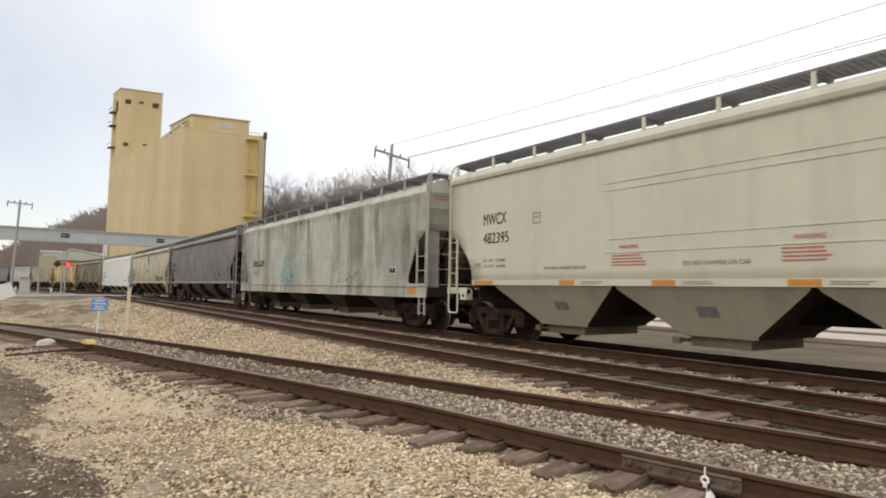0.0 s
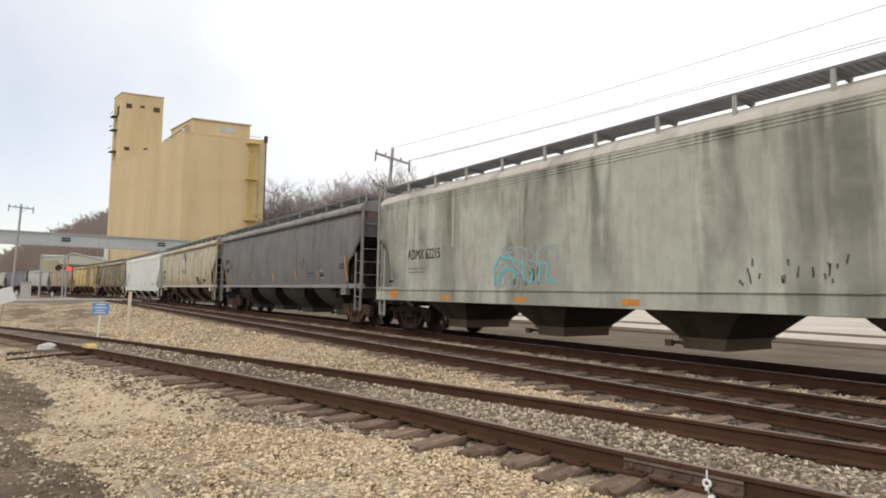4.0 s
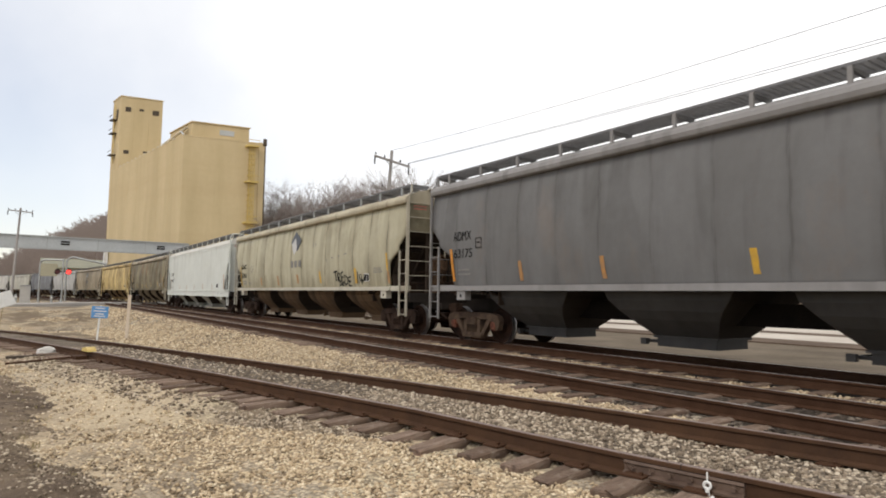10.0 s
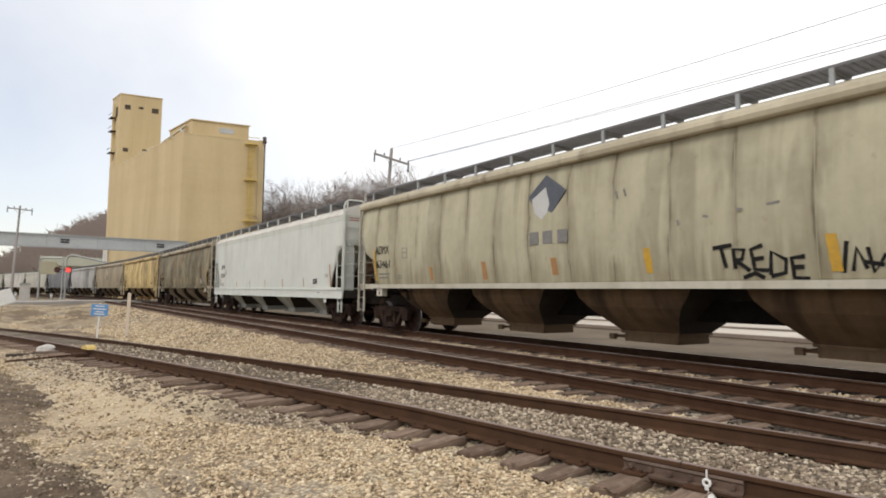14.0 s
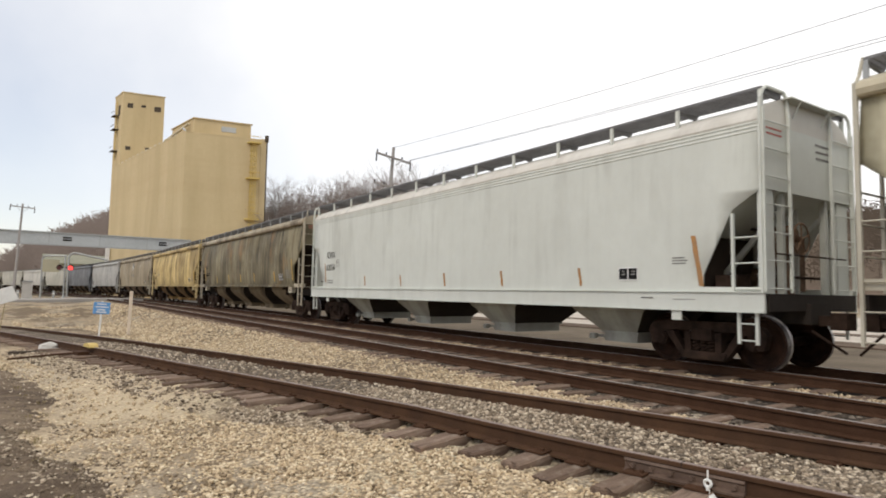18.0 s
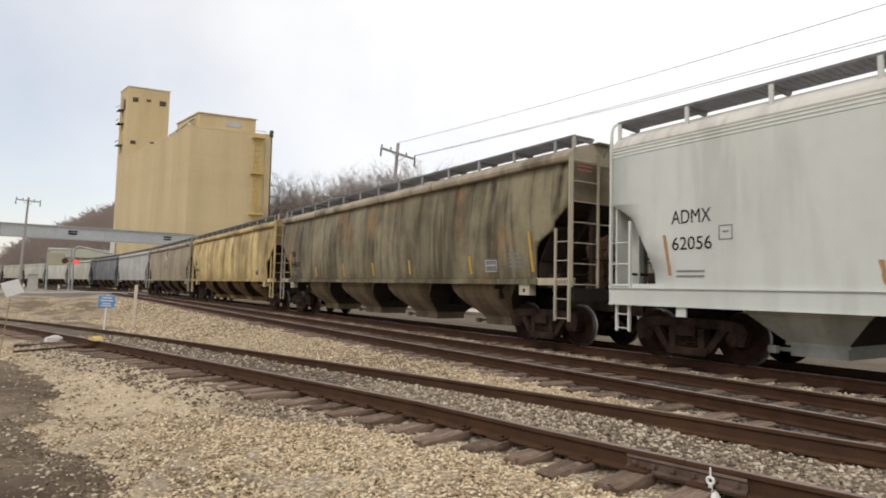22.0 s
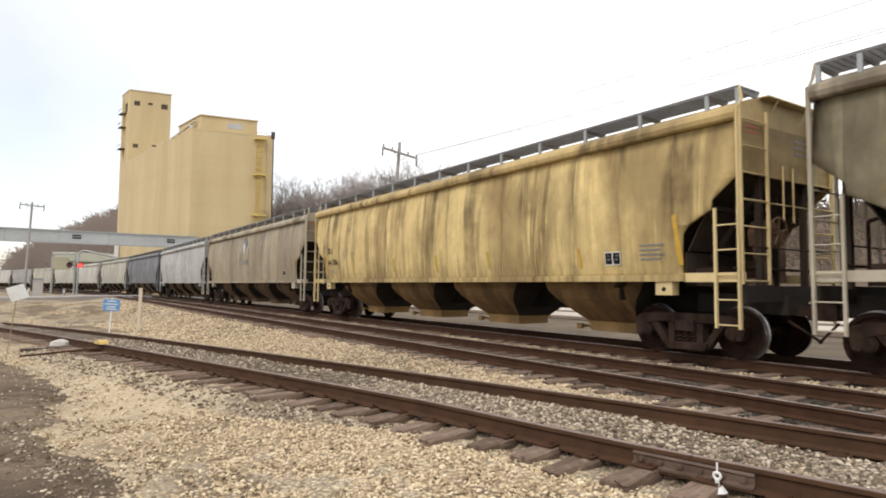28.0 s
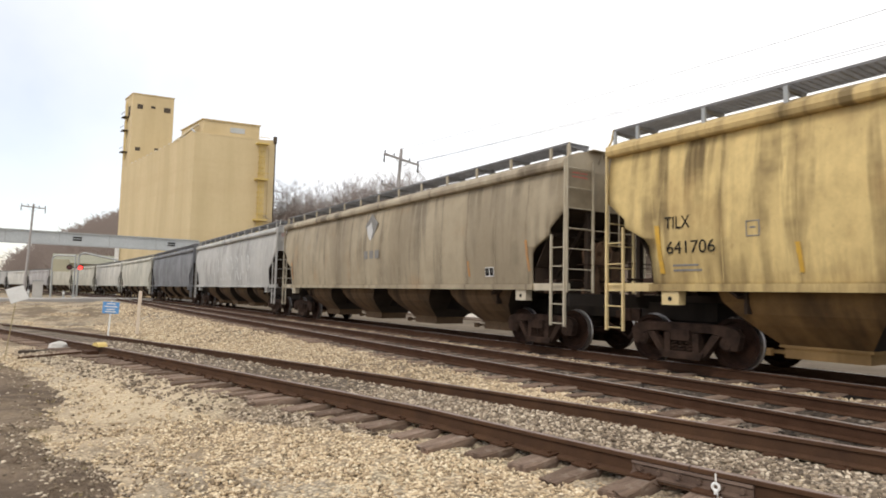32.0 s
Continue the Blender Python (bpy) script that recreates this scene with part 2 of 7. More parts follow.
M_SERVICE = surface("shaded_gravel", (0.115, 0.092, 0.068), (0.19, 0.155, 0.116), 0.6, 0.95, 0, 14, 0.6, None, 0.03)
M_LOT = surface("pale_gravel_lot", (0.56, 0.51, 0.44), (0.42, 0.37, 0.31), 0.2, 0.95, 0, 5, 0.4, None, 0.03)
M_HILL = surface("leafless_hillside", (0.115, 0.088, 0.066), (0.16, 0.12, 0.09), 0.05, 0.95, 0, 0.6, 0.3, None, 0.5)
# brown twigs lightened so that distance haze sits in the colour
M_FARTWIG = surface("hazed_far_twigs", (0.26, 0.21, 0.178), (0.33, 0.27, 0.235), 0.05, 0.95)
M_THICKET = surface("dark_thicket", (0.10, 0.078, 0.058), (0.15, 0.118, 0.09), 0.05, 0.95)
M_OLDTIMBER = surface("blackened_timber", (0.05, 0.04, 0.033), (0.10, 0.078, 0.06), 3, 0.9, 0, 30, 0.5, (1, 8, 8))
M_BLUE = surface("blue_sign_paint", (0.09, 0.27, 0.56), (0.13, 0.32, 0.60), 6, 0.5)
M_CONCRETE = surface("pale_concrete", (0.58, 0.56, 0.52), (0.48, 0.46, 0.42), 2, 0.9)
M_SHED = surface("tan_shed_cladding", (0.46, 0.42, 0.29), (0.40, 0.37, 0.26), 0.3, 0.7)
M_SHEDROOF = surface("dull_green_roof", (0.20, 0.20, 0.14), (0.26, 0.25, 0.18), 0.3, 0.7)
M_LAMP, _nt, _bs = start("lit_red_lens", 0.4)
_bs.inputs["Base Color"].default_value = (0.6, 0.02, 0.02, 1)
_bs.inputs["Emission Color"].default_value = (1.0, 0.05, 0.04, 1)
_bs.inputs["Emission Strength"].default_value = 2.2
M_DULLRED = surface("unlit_red_lens", (0.16, 0.03, 0.025), (0.11, 0.02, 0.02), 6, 0.4)
M_RAIL = surface("rusty_rail", (0.052, 0.026, 0.0145), (0.078, 0.041, 0.024), 4, 0.75, 0.0, 60)
M_HEAD = surface("worn_rail_head", (0.40, 0.365, 0.345), (0.28, 0.235, 0.21), 5, 0.45, 0.5, 50, 0.1)
M_DULLHEAD = surface("dull_rail_head", (0.26, 0.20, 0.175), (0.17, 0.125, 0.105), 5, 0.6, 0.15, 50, 0.1)
M_TIE, _nt, _bs = start("weathered_tie", 0.88)
_one = _nt.nodes.new("ShaderNodeObjectInfo")
_c = blend(_nt, _one.outputs["Random"], (0.12, 0.080, 0.056), (0.26, 0.185, 0.138))
_c = blend(_nt, ramp(_nt, grain(_nt, 2.0, 6, 0.65, (1, 9, 9)), 0.4, 0.62, 0, 0.75), _c, (0.085, 0.058, 0.042))
_c = blend(_nt, ramp(_nt, grain(_nt, 5.0, 6, 0.7), 0.52, 0.66, 0, 0.6), _c, (0.30, 0.25, 0.20))
_c = blend(_nt, ramp(_nt, grain(_nt, 1.6, 5, 0.6), 0.56, 0.68, 0, 0.6), _c, (0.17, 0.072, 0.042))
_nt.links.new(_c, _bs.inputs["Base Color"])
bump(_nt, _bs, grain(_nt, 14.0, 6, 0.7, (0.15, 3, 1)), 0.8, 0.02)
M_SIDING = surface("brown_siding_rail", (0.092, 0.050, 0.028), (0.058, 0.033, 0.021), 3, 0.8, 0.0, 60)
M_JOINT = surface("worn_joint_steel", (0.15, 0.10, 0.072), (0.085, 0.053, 0.037), 6, 0.6, 0.2, 60, 0.2)
M_STEEL = surface("galvanised_steel", (0.42, 0.43, 0.42), (0.34, 0.35, 0.34), 2, 0.5, 0.5, 30, 0.1)
M_DARK = surface("near_black_steel", (0.008, 0.007, 0.0065), (0.016, 0.013, 0.011), 3, 0.9, 0.0, 30)
M_TRUCK = surface("brown_truck_casting", (0.056, 0.035, 0.025), (0.015, 0.010, 0.008), 4, 0.85, 0.0, 40, 0.4)
M_WHEEL = surface("wheel_steel", (0.034, 0.017, 0.011), (0.010, 0.0065, 0.005), 5, 0.8, 0.0, 40)
M_TREAD = surface("bright_tread", (0.30, 0.29, 0.28), (0.16, 0.14, 0.13), 5, 0.4, 0.8, 40, 0.05)
M_GRATE = surface("roof_walk_steel", (0.20, 0.20, 0.20), (0.13, 0.13, 0.13), 4, 0.6, 0.2, 40)
M_SILO, _nt, _bs = start("ochre_concrete", 0.85)
_c = blend(_nt, ramp(_nt, grain(_nt, 1.0, 6, 0.6, (0.3, 0.3, 0.03), 3.0), 0.35, 0.68, 0, 0.8), (0.56, 0.452, 0.268), (0.46, 0.366, 0.208))
_c = blend(_nt, ramp(_nt, grain(_nt, 1.0, 4, 0.5, (0.02, 0.02, 0.4), 8.0), 0.5, 0.7, 0, 0.3), _c, (0.46, 0.35, 0.20))
_c = blend(_nt, ramp(_nt, grain(_nt, 1.2, 6, 0.7), 0.45, 0.8, 0, 0.25), _c, (0.40, 0.30, 0.17))
_nt.links.new(_c, _bs.inputs["Base Color"])
bump(_nt, _bs, grain(_nt, 1.5, 5), 0.03, 0.03)
M_PALEBUFF = surface("pale_buff_paint", (0.60, 0.53, 0.39), (0.52, 0.45, 0.32), 0.5, 0.8)
M_SILO_DARK = surface("shadowed_louvre", (0.10, 0.08, 0.06), (0.07, 0.06, 0.05), 1, 0.8)
M_YELLOW = surface("yellow_painted_steel", (0.64, 0.48, 0.15), (0.54, 0.39, 0.12), 1, 0.6)
M_GALLERY = surface("grey_sheet_cladding", (0.47, 0.49, 0.49), (0.40, 0.42, 0.42), 0.5, 0.6, 0.1, 6, 0.1)
M_WOOD = surface("pole_timber", (0.30, 0.28, 0.265), (0.38, 0.355, 0.335), 3, 0.9, 0, 30, 0.4, (6, 6, 1))
M_TWIG = surface("bare_twigs", (0.25, 0.21, 0.19), (0.34, 0.295, 0.27), 2, 0.95)
M_BLACK = surface("black_paint", (0.014, 0.014, 0.014), (0.026, 0.025, 0.023), 4, 0.8)
M_WHITE = surface("white_paint", (0.78, 0.78, 0.75), (0.66, 0.66, 0.63), 4, 0.5)
M_ORANGE = surface("orange_reflective_tape", (0.62, 0.25, 0.02), (0.45, 0.18, 0.025), 9, 0.45)
M_FADED = surface("faded_dark_stencil", (0.17, 0.165, 0.155), (0.24, 0.23, 0.21), 8, 0.7)
M_RED = surface("faded_red_paint", (0.50, 0.13, 0.10), (0.42, 0.12, 0.09), 6, 0.6)
M_STRIPE = surface("faded_yellow_tape", (0.62, 0.36, 0.03), (0.44, 0.27, 0.05), 7, 0.5)


# ---- mesh helpers ----
def box(bm, x0, x1, y0, y1, z0, z1, m=None):
    v = [bm.verts.new((x, y, z)) for x in (x0, x1) for y in (y0, y1) for z in (z0, z1)]
    for q in ((0, 1, 3, 2), (4, 6, 7, 5), (0, 4, 5, 1), (2, 3, 7, 6), (0, 2, 6, 4), (1, 5, 7, 3)):
        bm.faces.new([v[i] for i in q])
    if m is not None:
        bmesh.ops.transform(bm, matrix=m, verts=v)
    return v


def rod(bm, a, b, r, n=8, r2=None):
    """A round bar from a to b."""
    a, b = Vector(a), Vector(b)
    q = (b - a).to_track_quat("Z", "Y")
    rings = []
    for p, rr in ((a, r), (b, r if r2 is None else r2)):
        rings.append([bm.verts.new(p + q @ Vector((rr * math.cos(2 * math.pi * i / n), rr * math.sin(2 * math.pi * i / n), 0))) for i in range(n)])
    for i in range(n):
        bm.faces.new((rings[0][i], rings[0][(i + 1) % n], rings[1][(i + 1) % n], rings[1][i]))
    bm.faces.new(rings[0][::-1])
    bm.faces.new(rings[1])


def prism(bm, pts, axis, lo, hi):
    """A closed outline pushed along x or y from lo to hi."""
    def at(p, k):
        return (k, p[0], p[1]) if axis == "x" else (p[0], k, p[1]) if axis == "y" else (p[0], p[1], k)
    a = [bm.verts.new(at(p, lo)) for p in pts]
    b = [bm.verts.new(at(p, hi)) for p in pts]
    n = len(pts)
    for i in range(n):
        bm.faces.new((a[i], a[(i + 1) % n], b[(i + 1) % n], b[i]))
    bm.faces.new(a[::-1])
    bm.faces.new(b)


def mesh_of(name, bm, smooth=False):
    bmesh.ops.recalc_face_normals(bm, faces=bm.faces)
    me = bpy.data.meshes.new(name)
    bm.to_mesh(me)
    bm.free()
    me.materials.append(None)
    if smooth:
        me.polygons.foreach_set("use_smooth", [True] * len(me.polygons))
    return me


def place(name, me, material, parent=None, m=None, label=""):
    """One object on a mesh that may be shared, with a material of its own."""
    ob = new(name, me)
    ob.material_slots[0].link = "OBJECT"
    ob.material_slots[0].material = material
    if parent is not None:
        ob.parent = parent
    if m is not None:
        ob.matrix_basis = m
    return tagged(ob, label)


def part(name, bm, material, parent=None, label="", m=None, smooth=False):
    return place(name, mesh_of(name, bm, smooth), material, parent, m, label)


def build(fn, *args):
    bm = bmesh.new()
    fn(bm, *args)
    return bm


def lettering(text, size, material, parent, m, name="lettering", label=""):
    cu = bpy.data.curves.new(name, "FONT")
    cu.body, cu.size, cu.extrude, cu.align_x, cu.offset = text, size, 0.002, "LEFT", 0.0
    tmp = bpy.data.objects.new(name, cu)
    me = bpy.data.meshes.new_from_object(tmp)
    bpy.data.objects.remove(tmp)
    group = list(range(len(me.vertices)))

    def root(k):
        while group[k] != k:
            group[k] = group[group[k]]
            k = group[k]
        return k
    for f in me.polygons:
        for k in f.vertices[1:]:
            group[root(k)] = root(f.vertices[0])
    letters = {}
    for f in me.polygons:
        letters.setdefault(root(f.vertices[0]), []).append(tuple(f.vertices))
    first = None
    for faces in sorted(letters.values(), key=lambda fs: min(me.vertices[k].co.x for f in fs for k in f)):
        used = sorted({k for f in faces for k in f})
        at = {k: n for n, k in enumerate(used)}
        one = bpy.data.meshes.new("letter")
        one.from_pydata([tuple(me.vertices[k].co) for k in used], [], [[at[k] for k in f] for f in faces])
        one.materials.append(None)
        ob = place(name if first is None else "letter", one, material, first or parent, m if first is None else None, label if first is None else "")
        first = first or ob
    bpy.data.meshes.remove(me)
    return first


# ---- the ground and the tracks ----
D = 11.17          # centre of the train's track
D2 = 7.733         # centre of the middle track
BEND = 0.00095     # beyond y = 55 the two main tracks bend left


def main_x(y, x0):
    return x0 - BEND * max(0.0, y - 55.0) ** 2


def siding(y):
    u = max(0.0, y - 4.0)
    return 5.723 - 0.24 * y + 0.001046 * y * y, -(0.00823 * u + 0.000444 * u * u)


def clamp(v, a, b):
    return max(a, min(b, v))


def low_joint(y):
    """The siding's near rail sinks towards a slack joint."""
    return -0.045 * clamp((6.0 - y) / 2.0, 0, 1)


def ground_z(x, y):
    """Ballast level: flat round the main tracks, falling away with the siding and to its left."""
    yy = clamp(y, -10, 40)
    sx, sz = siding(yy)
    if y > 40:
        sz *= clamp(1 - (y - 40) / 30, 0.25, 1)
    main = -0.2
    side = sz - 0.17 + 0.6 * low_joint(y)
    edge = main_x(y, D2) - 1.7
    k = clamp((edge - x) / 1.6, 0, 1)
    z = main + (side - main) * k
    gap = sx - x
    z -= 0.09 * clamp((gap - 0.70) / 0.08, 0, 1) * clamp((1.2 - gap) / 0.25, 0, 1)
    z -= 0.05 * clamp((gap - 0.95) / 0.3, 0, 1) + 0.12 * clamp((gap - 1.4) / 1.4, 0, 1)
    far = clamp((x - main_x(y, D) - 1.8) / 1.5, 0, 1)
    z -= 0.25 * far
    if y > 110:
        z -= 0.3
    return z


def ground_mesh():
    xs = np.concatenate([[-3000, -800, -250, -90, -50, -30, -20], np.arange(-14, -1, 0.4), np.arange(-1, 6.2, 0.12), np.arange(6.2, 18, 0.4), [20, 24, 30, 45, 80, 250, 800, 3000]])
    ys = np.concatenate([[-3000, -600, -120, -30, -8], np.arange(-4, 0, 0.5), np.arange(0, 18, 0.2), np.arange(18, 60, 0.5), np.arange(60, 130, 4), [150, 200, 300, 600, 1500, 4500]])
    rnd = np.random.RandomState(3)
    verts = [(x, y, ground_z(x, y) + (rnd.uniform(-0.018, 0.018) if -14 < x < 18 and y < 60 else 0)) for y in ys for x in xs]
    n = len(xs)
    faces = [(j * n + i, j * n + i + 1, (j + 1) * n + i + 1, (j + 1) * n + i) for j in range(len(ys) - 1) for i in range(n - 1)]
    me = bpy.data.meshes.new("ground")
    me.from_pydata([tuple(map(float, v)) for v in verts], [], faces)
    me.materials.append(None)
    me.polygons.foreach_set("use_smooth", [True] * len(faces))
    return me


ground = tagged(place("ground", ground_mesh(), M_BALLAST), "pale tan crushed-stone ballast and dry dirt ground", "ground", kind="structure")



def bed(name, line, half, material, label, lift=0.004):
    """A strip of fouled ballast between and beside a pair of rails."""
    bm = bmesh.new()
    rows = []
    r = random.Random(len(name))
    for x, y, z in line:
        rows.append([bm.verts.new((x + u * half + (r.uniform(-0.1, 0.1) if abs(u) == 1 else 0), y, z + (lift if abs(u) < 1 else -0.03) + r.uniform(0, 0.012))) for u in (-1, -0.85, -0.3, 0.3, 0.85, 1)])
    for a, b in zip(rows, rows[1:]):
        for i in range(5):
            bm.faces.new((a[i], a[i + 1], b[i + 1], b[i]))
    return tagged(part(name, bm, material, smooth=True), label, "ballast", kind="structure")


BED_Y = [-6 + 0.5 * i for i in range(130)] + list(range(60, 200, 6))
# the train's bed has underbody shade in its colour
bed("ballast_train", [(main_x(y, D), y, -0.185) for y in BED_Y], 1.05, M_BLACKBED, "oily ballast under the train, its shade painted in black")
bed("ballast_middle", [(main_x(y, D2), y, -0.19) for y in BED_Y], 1.0, M_FOUL, "brown fouled ballast between worn rails")

def bed_z(y):
    return siding(y)[1] - 0.145 - 0.05 * clamp((4.6 - y) / 1.0, 0, 1) + 0.04 * clamp((y - 8) / 10, 0, 1)


bed("ballast_siding", [(siding(y)[0], y, bed_z(y)) for y in [0.5 + 0.5 * i for i in range(79)]], 0.72, M_FOULTAN, "dirt-choked ballast between the siding's rails")

RAIL = ((-0.072, -0.17), (0.072, -0.17), (0.072, -0.155), (0.012, -0.135), (0.012, -0.045), (0.036, -0.032), (0.036, -0.004), (0.03, 0.0),
        (-0.03, 0.0), (-0.036, -0.004), (-0.036, -0.032), (-0.012, -0.045), (-0.012, -0.135), (-0.072, -0.155))


def rail_strip(bm, line, offset, outline=RAIL):
    """Sweeps a rail's section along a line of (x, y, z)."""
    rings = []
    for i, p in enumerate(line):
        a, b = Vector(line[max(0, i - 1)]), Vector(line[min(len(line) - 1, i + 1)])
        d = (b - a).normalized()
        side = Vector((d.y, -d.x, 0)).normalized()
        rings.append([bm.verts.new(Vector(p) + side * (offset + u) + Vector((0, 0, w))) for u, w in outline])
    n = len(outline)
    for r0, r1 in zip(rings, rings[1:]):
        for i in range(n):
            bm.faces.new((r0[i], r0[(i + 1) % n], r1[(i + 1) % n], r1[i]))
    bm.faces.new(rings[0])
    bm.faces.new(rings[-1][::-1])


def track(name, line, label, steel=None):
    root = tagged(new(name), label, "railway track", kind="structure")
    for s in (-0.7525, 0.7525):
        way = [(x, y, z + low_joint(y)) for x, y, z in line] if steel and s < 0 else line
        r = part("rail", build(rail_strip, way, s), steel or M_RAIL, root)
        part("rail_head", build(rail_strip, way, s, ((-0.028, 0.0005), (0.028, 0.0005), (0.024, 0.003), (-0.024, 0.003))), M_DULLHEAD if steel else M_HEAD, r)
    return root


YS = [-40, -20, -10] + list(range(-6, 60, 2)) + list(range(60, 330, 8))
track_train = track("track_train", [(main_x(y, D), y, 0) for y in YS], "rusty main track under the moving hopper cars")
track_middle = track("track_middle", [(main_x(y, D2), y, 0) for y in YS], "rusty empty running track beside the train")
YS1 = [-6 + 0.8 * i for i in range(66)]
track_siding = track("track_siding", [(siding(y)[0], y, siding(y)[1]) for y in YS1], "brown rusty siding track with worn wooden ties", M_SIDING)

def tie_block(bm, seed):
    """A split and weathered timber: uneven top, ragged ends."""
    r = random.Random(seed)
    half, wide, n = 1.38 + r.uniform(-0.07, 0.04), 0.108 + r.uniform(-0.018, 0.008), 7
    rows = []
    for i in range(n + 1):
        x = -half + 2 * half * i / n
        tip = 0.03 if i in (0, n) else 0.0
        rows.append([bm.verts.new((x + r.uniform(-tip, tip), y + r.uniform(-0.008, 0.008), z + r.uniform(-0.009, 0.006) - 0.3 * tip)) for y, z in
                     ((-wide, -0.36), (-wide, -0.185), (-wide + 0.015, -0.168), (-0.01, -0.165), (0.01, -0.172), (wide - 0.015, -0.166), (wide, -0.185), (wide, -0.36))])
    for p, q in zip(rows, rows[1:]):
        for k in range(8):
            bm.faces.new((p[k], p[(k + 1) % 8], q[(k + 1) % 8], q[k]))
    bm.faces.new(rows[0])
    bm.faces.new(rows[-1][::-1])


TIES = [mesh_of("tie", build(tie_block, 70 + k)) for k in range(6)]
rnd = random.Random(5)


def ties(root, at, y0, y1, step):
    y = y0
    while y < y1:
        x, z = at(y)
        x2, z2 = at(y + 0.5)
        turn = math.atan2(x - x2, 0.5)
        place("tie", rnd.choice(TIES), M_TIE, root, Matrix.Translation((x + rnd.uniform(-0.12, 0.09), y, z + rnd.uniform(-0.008, 0.016))) @ Matrix.Rotation(turn + rnd.uniform(-0.05, 0.05), 4, "Z") @ Matrix.Rotation(rnd.uniform(-0.012, 0.012), 4, "Y"))
        y += step * rnd.uniform(0.92, 1.08)


ties(track_siding, lambda y: (siding(y)[0], siding(y)[1] + 0.7 * low_joint(y)), 0.5, 40, 0.485)
ties(track_middle, lambda y: (main_x(y, D2), 0), 0.5, 60, 0.52)
ties(track_train, lambda y: (main_x(y, D), 0), 0.5, 50, 0.52)


# ---- loose stones ----
def icosahedron():
    p = (1 + 5 ** 0.5) / 2
    v = np.array([(-1, p, 0), (1, p, 0), (-1, -p, 0), (1, -p, 0), (0, -1, p), (0, 1, p), (0, -1, -p), (0, 1, -p), (p, 0, -1), (p, 0, 1), (-p, 0, -1), (-p, 0, 1)]) / 1.9
    f = np.array([(0, 11, 5), (0, 5, 1), (0, 1, 7), (0, 7, 10), (0, 10, 11), (1, 5, 9), (5, 11, 4), (11, 10, 2), (10, 7, 6), (7, 1, 8),
                  (3, 9, 4), (3, 4, 2), (3, 2, 6), (3, 6, 8), (3, 8, 9), (4, 9, 5), (2, 4, 11), (6, 2, 10), (8, 6, 7), (9, 8, 1)])
    return v, f


def stones(name, spots, material, label, seed):
    """spots: rows of x, y, z, radius. One mesh of angular stones."""
    r = np.random.RandomState(seed)
    v, f = icosahedron()
    n = len(spots)
    shapes = np.stack([v * r.uniform(0.62, 1.25, (12, 1)) * r.uniform((0.75, 0.75, 0.5), (1.3, 1.1, 0.9)) for _ in range(24)])
    pick = shapes[r.randint(0, 24, n)]
    a, b = r.uniform(0, 2 * np.pi, n), r.uniform(-0.6, 0.6, n)
    ca, sa, cb, sb = np.cos(a), np.sin(a), np.cos(b), np.sin(b)
    rot = np.zeros((n, 3, 3))
    rot[:, 0, 0], rot[:, 0, 1], rot[:, 1, 0], rot[:, 1, 1], rot[:, 2, 2] = ca, -sa, sa, ca, 1
    tilt = np.zeros((n, 3, 3))
    tilt[:, 0, 0], tilt[:, 1, 1], tilt[:, 1, 2], tilt[:, 2, 1], tilt[:, 2, 2] = 1, cb, -sb, sb, cb
    out = np.einsum("nij,njk,nvk->nvi", rot, tilt, pick * spots[:, 3][:, None, None]) + spots[:, None, :3]
    me = bpy.data.meshes.new(name)
    me.vertices.add(n * 12)
    me.vertices.foreach_set("co", out.astype(np.float32).ravel())
    idx = (f[None] + 12 * np.arange(n)[:, None, None]).ravel()
    me.loops.add(len(idx))
    me.loops.foreach_set("vertex_index", idx.astype(np.int32))
    me.polygons.add(n * 20)
    me.polygons.foreach_set("loop_start", np.arange(0, n * 60, 3, dtype=np.int32))
    me.update(calc_edges=True)
    me.materials.append(None)
    return tagged(place(name, me, material), label, "gravel", kind="stuff")


def strew(x0, x1, y0, y1, per, small, big, seed, keep):
    """Random spots on the ground of a stretch of the plan, clear of the rails."""
    r = np.random.RandomState(seed)
    n = int((x1 - x0) * (y1 - y0) * per)
    rows = []
    for x, y, k, sink in zip(r.uniform(x0, x1, n), r.uniform(y0, y1, n), r.beta(1.6, 3, n), r.uniform(-0.25, 0.5, n)):
        if not keep(x, y):
            continue
        sx, sz = siding(y)
        c = 1 / math.sqrt(1 + 0.05)
        if abs(abs((x - sx) * c) - 0.7525) < 0.09 or abs(abs(x - main_x(y, D2)) - 0.7525) < 0.09 or abs(abs(x - main_x(y, D)) - 0.7525) < 0.09:
            continue
        rad = small + (big - small) * k
        if 0.72 < sx - x < 1.32 and k > 0.2:
            continue
        inner = abs(x - sx) < 0.68 and 0.5 < y < 39
        rows.append((x, y, (bed_z(y) + 0.008 if inner else ground_z(x, y)) + rad * sink, rad))
    return np.array(rows)


def in_view(x, y):
    return x > -0.1 * y - 0.4 and x < 3.2 * y


def beside_siding(x, y):
    far = clamp((y - 4.5) / 3.0, 0, 1)
    return abs(x - siding(y)[0] + 0.35 * far) < 0.95 + 0.8 * far


def bare(x, y):
    """True where the stones lie thick; dusty ground left of the siding keeps only some."""
    gap = x - 0.35 * y + 1.1
    return y > 15 or gap > 0.5 or noise.noise(Vector((x * 1.1, y * 0.6, 2.0))) + 0.6 * gap > 0.1 or noise.noise(Vector((x * 31, y * 29, 5.0))) > 0.06



def between(x, y):
    return main_x(y, D2) - 1.15 < x < main_x(y, D2) + 1.1


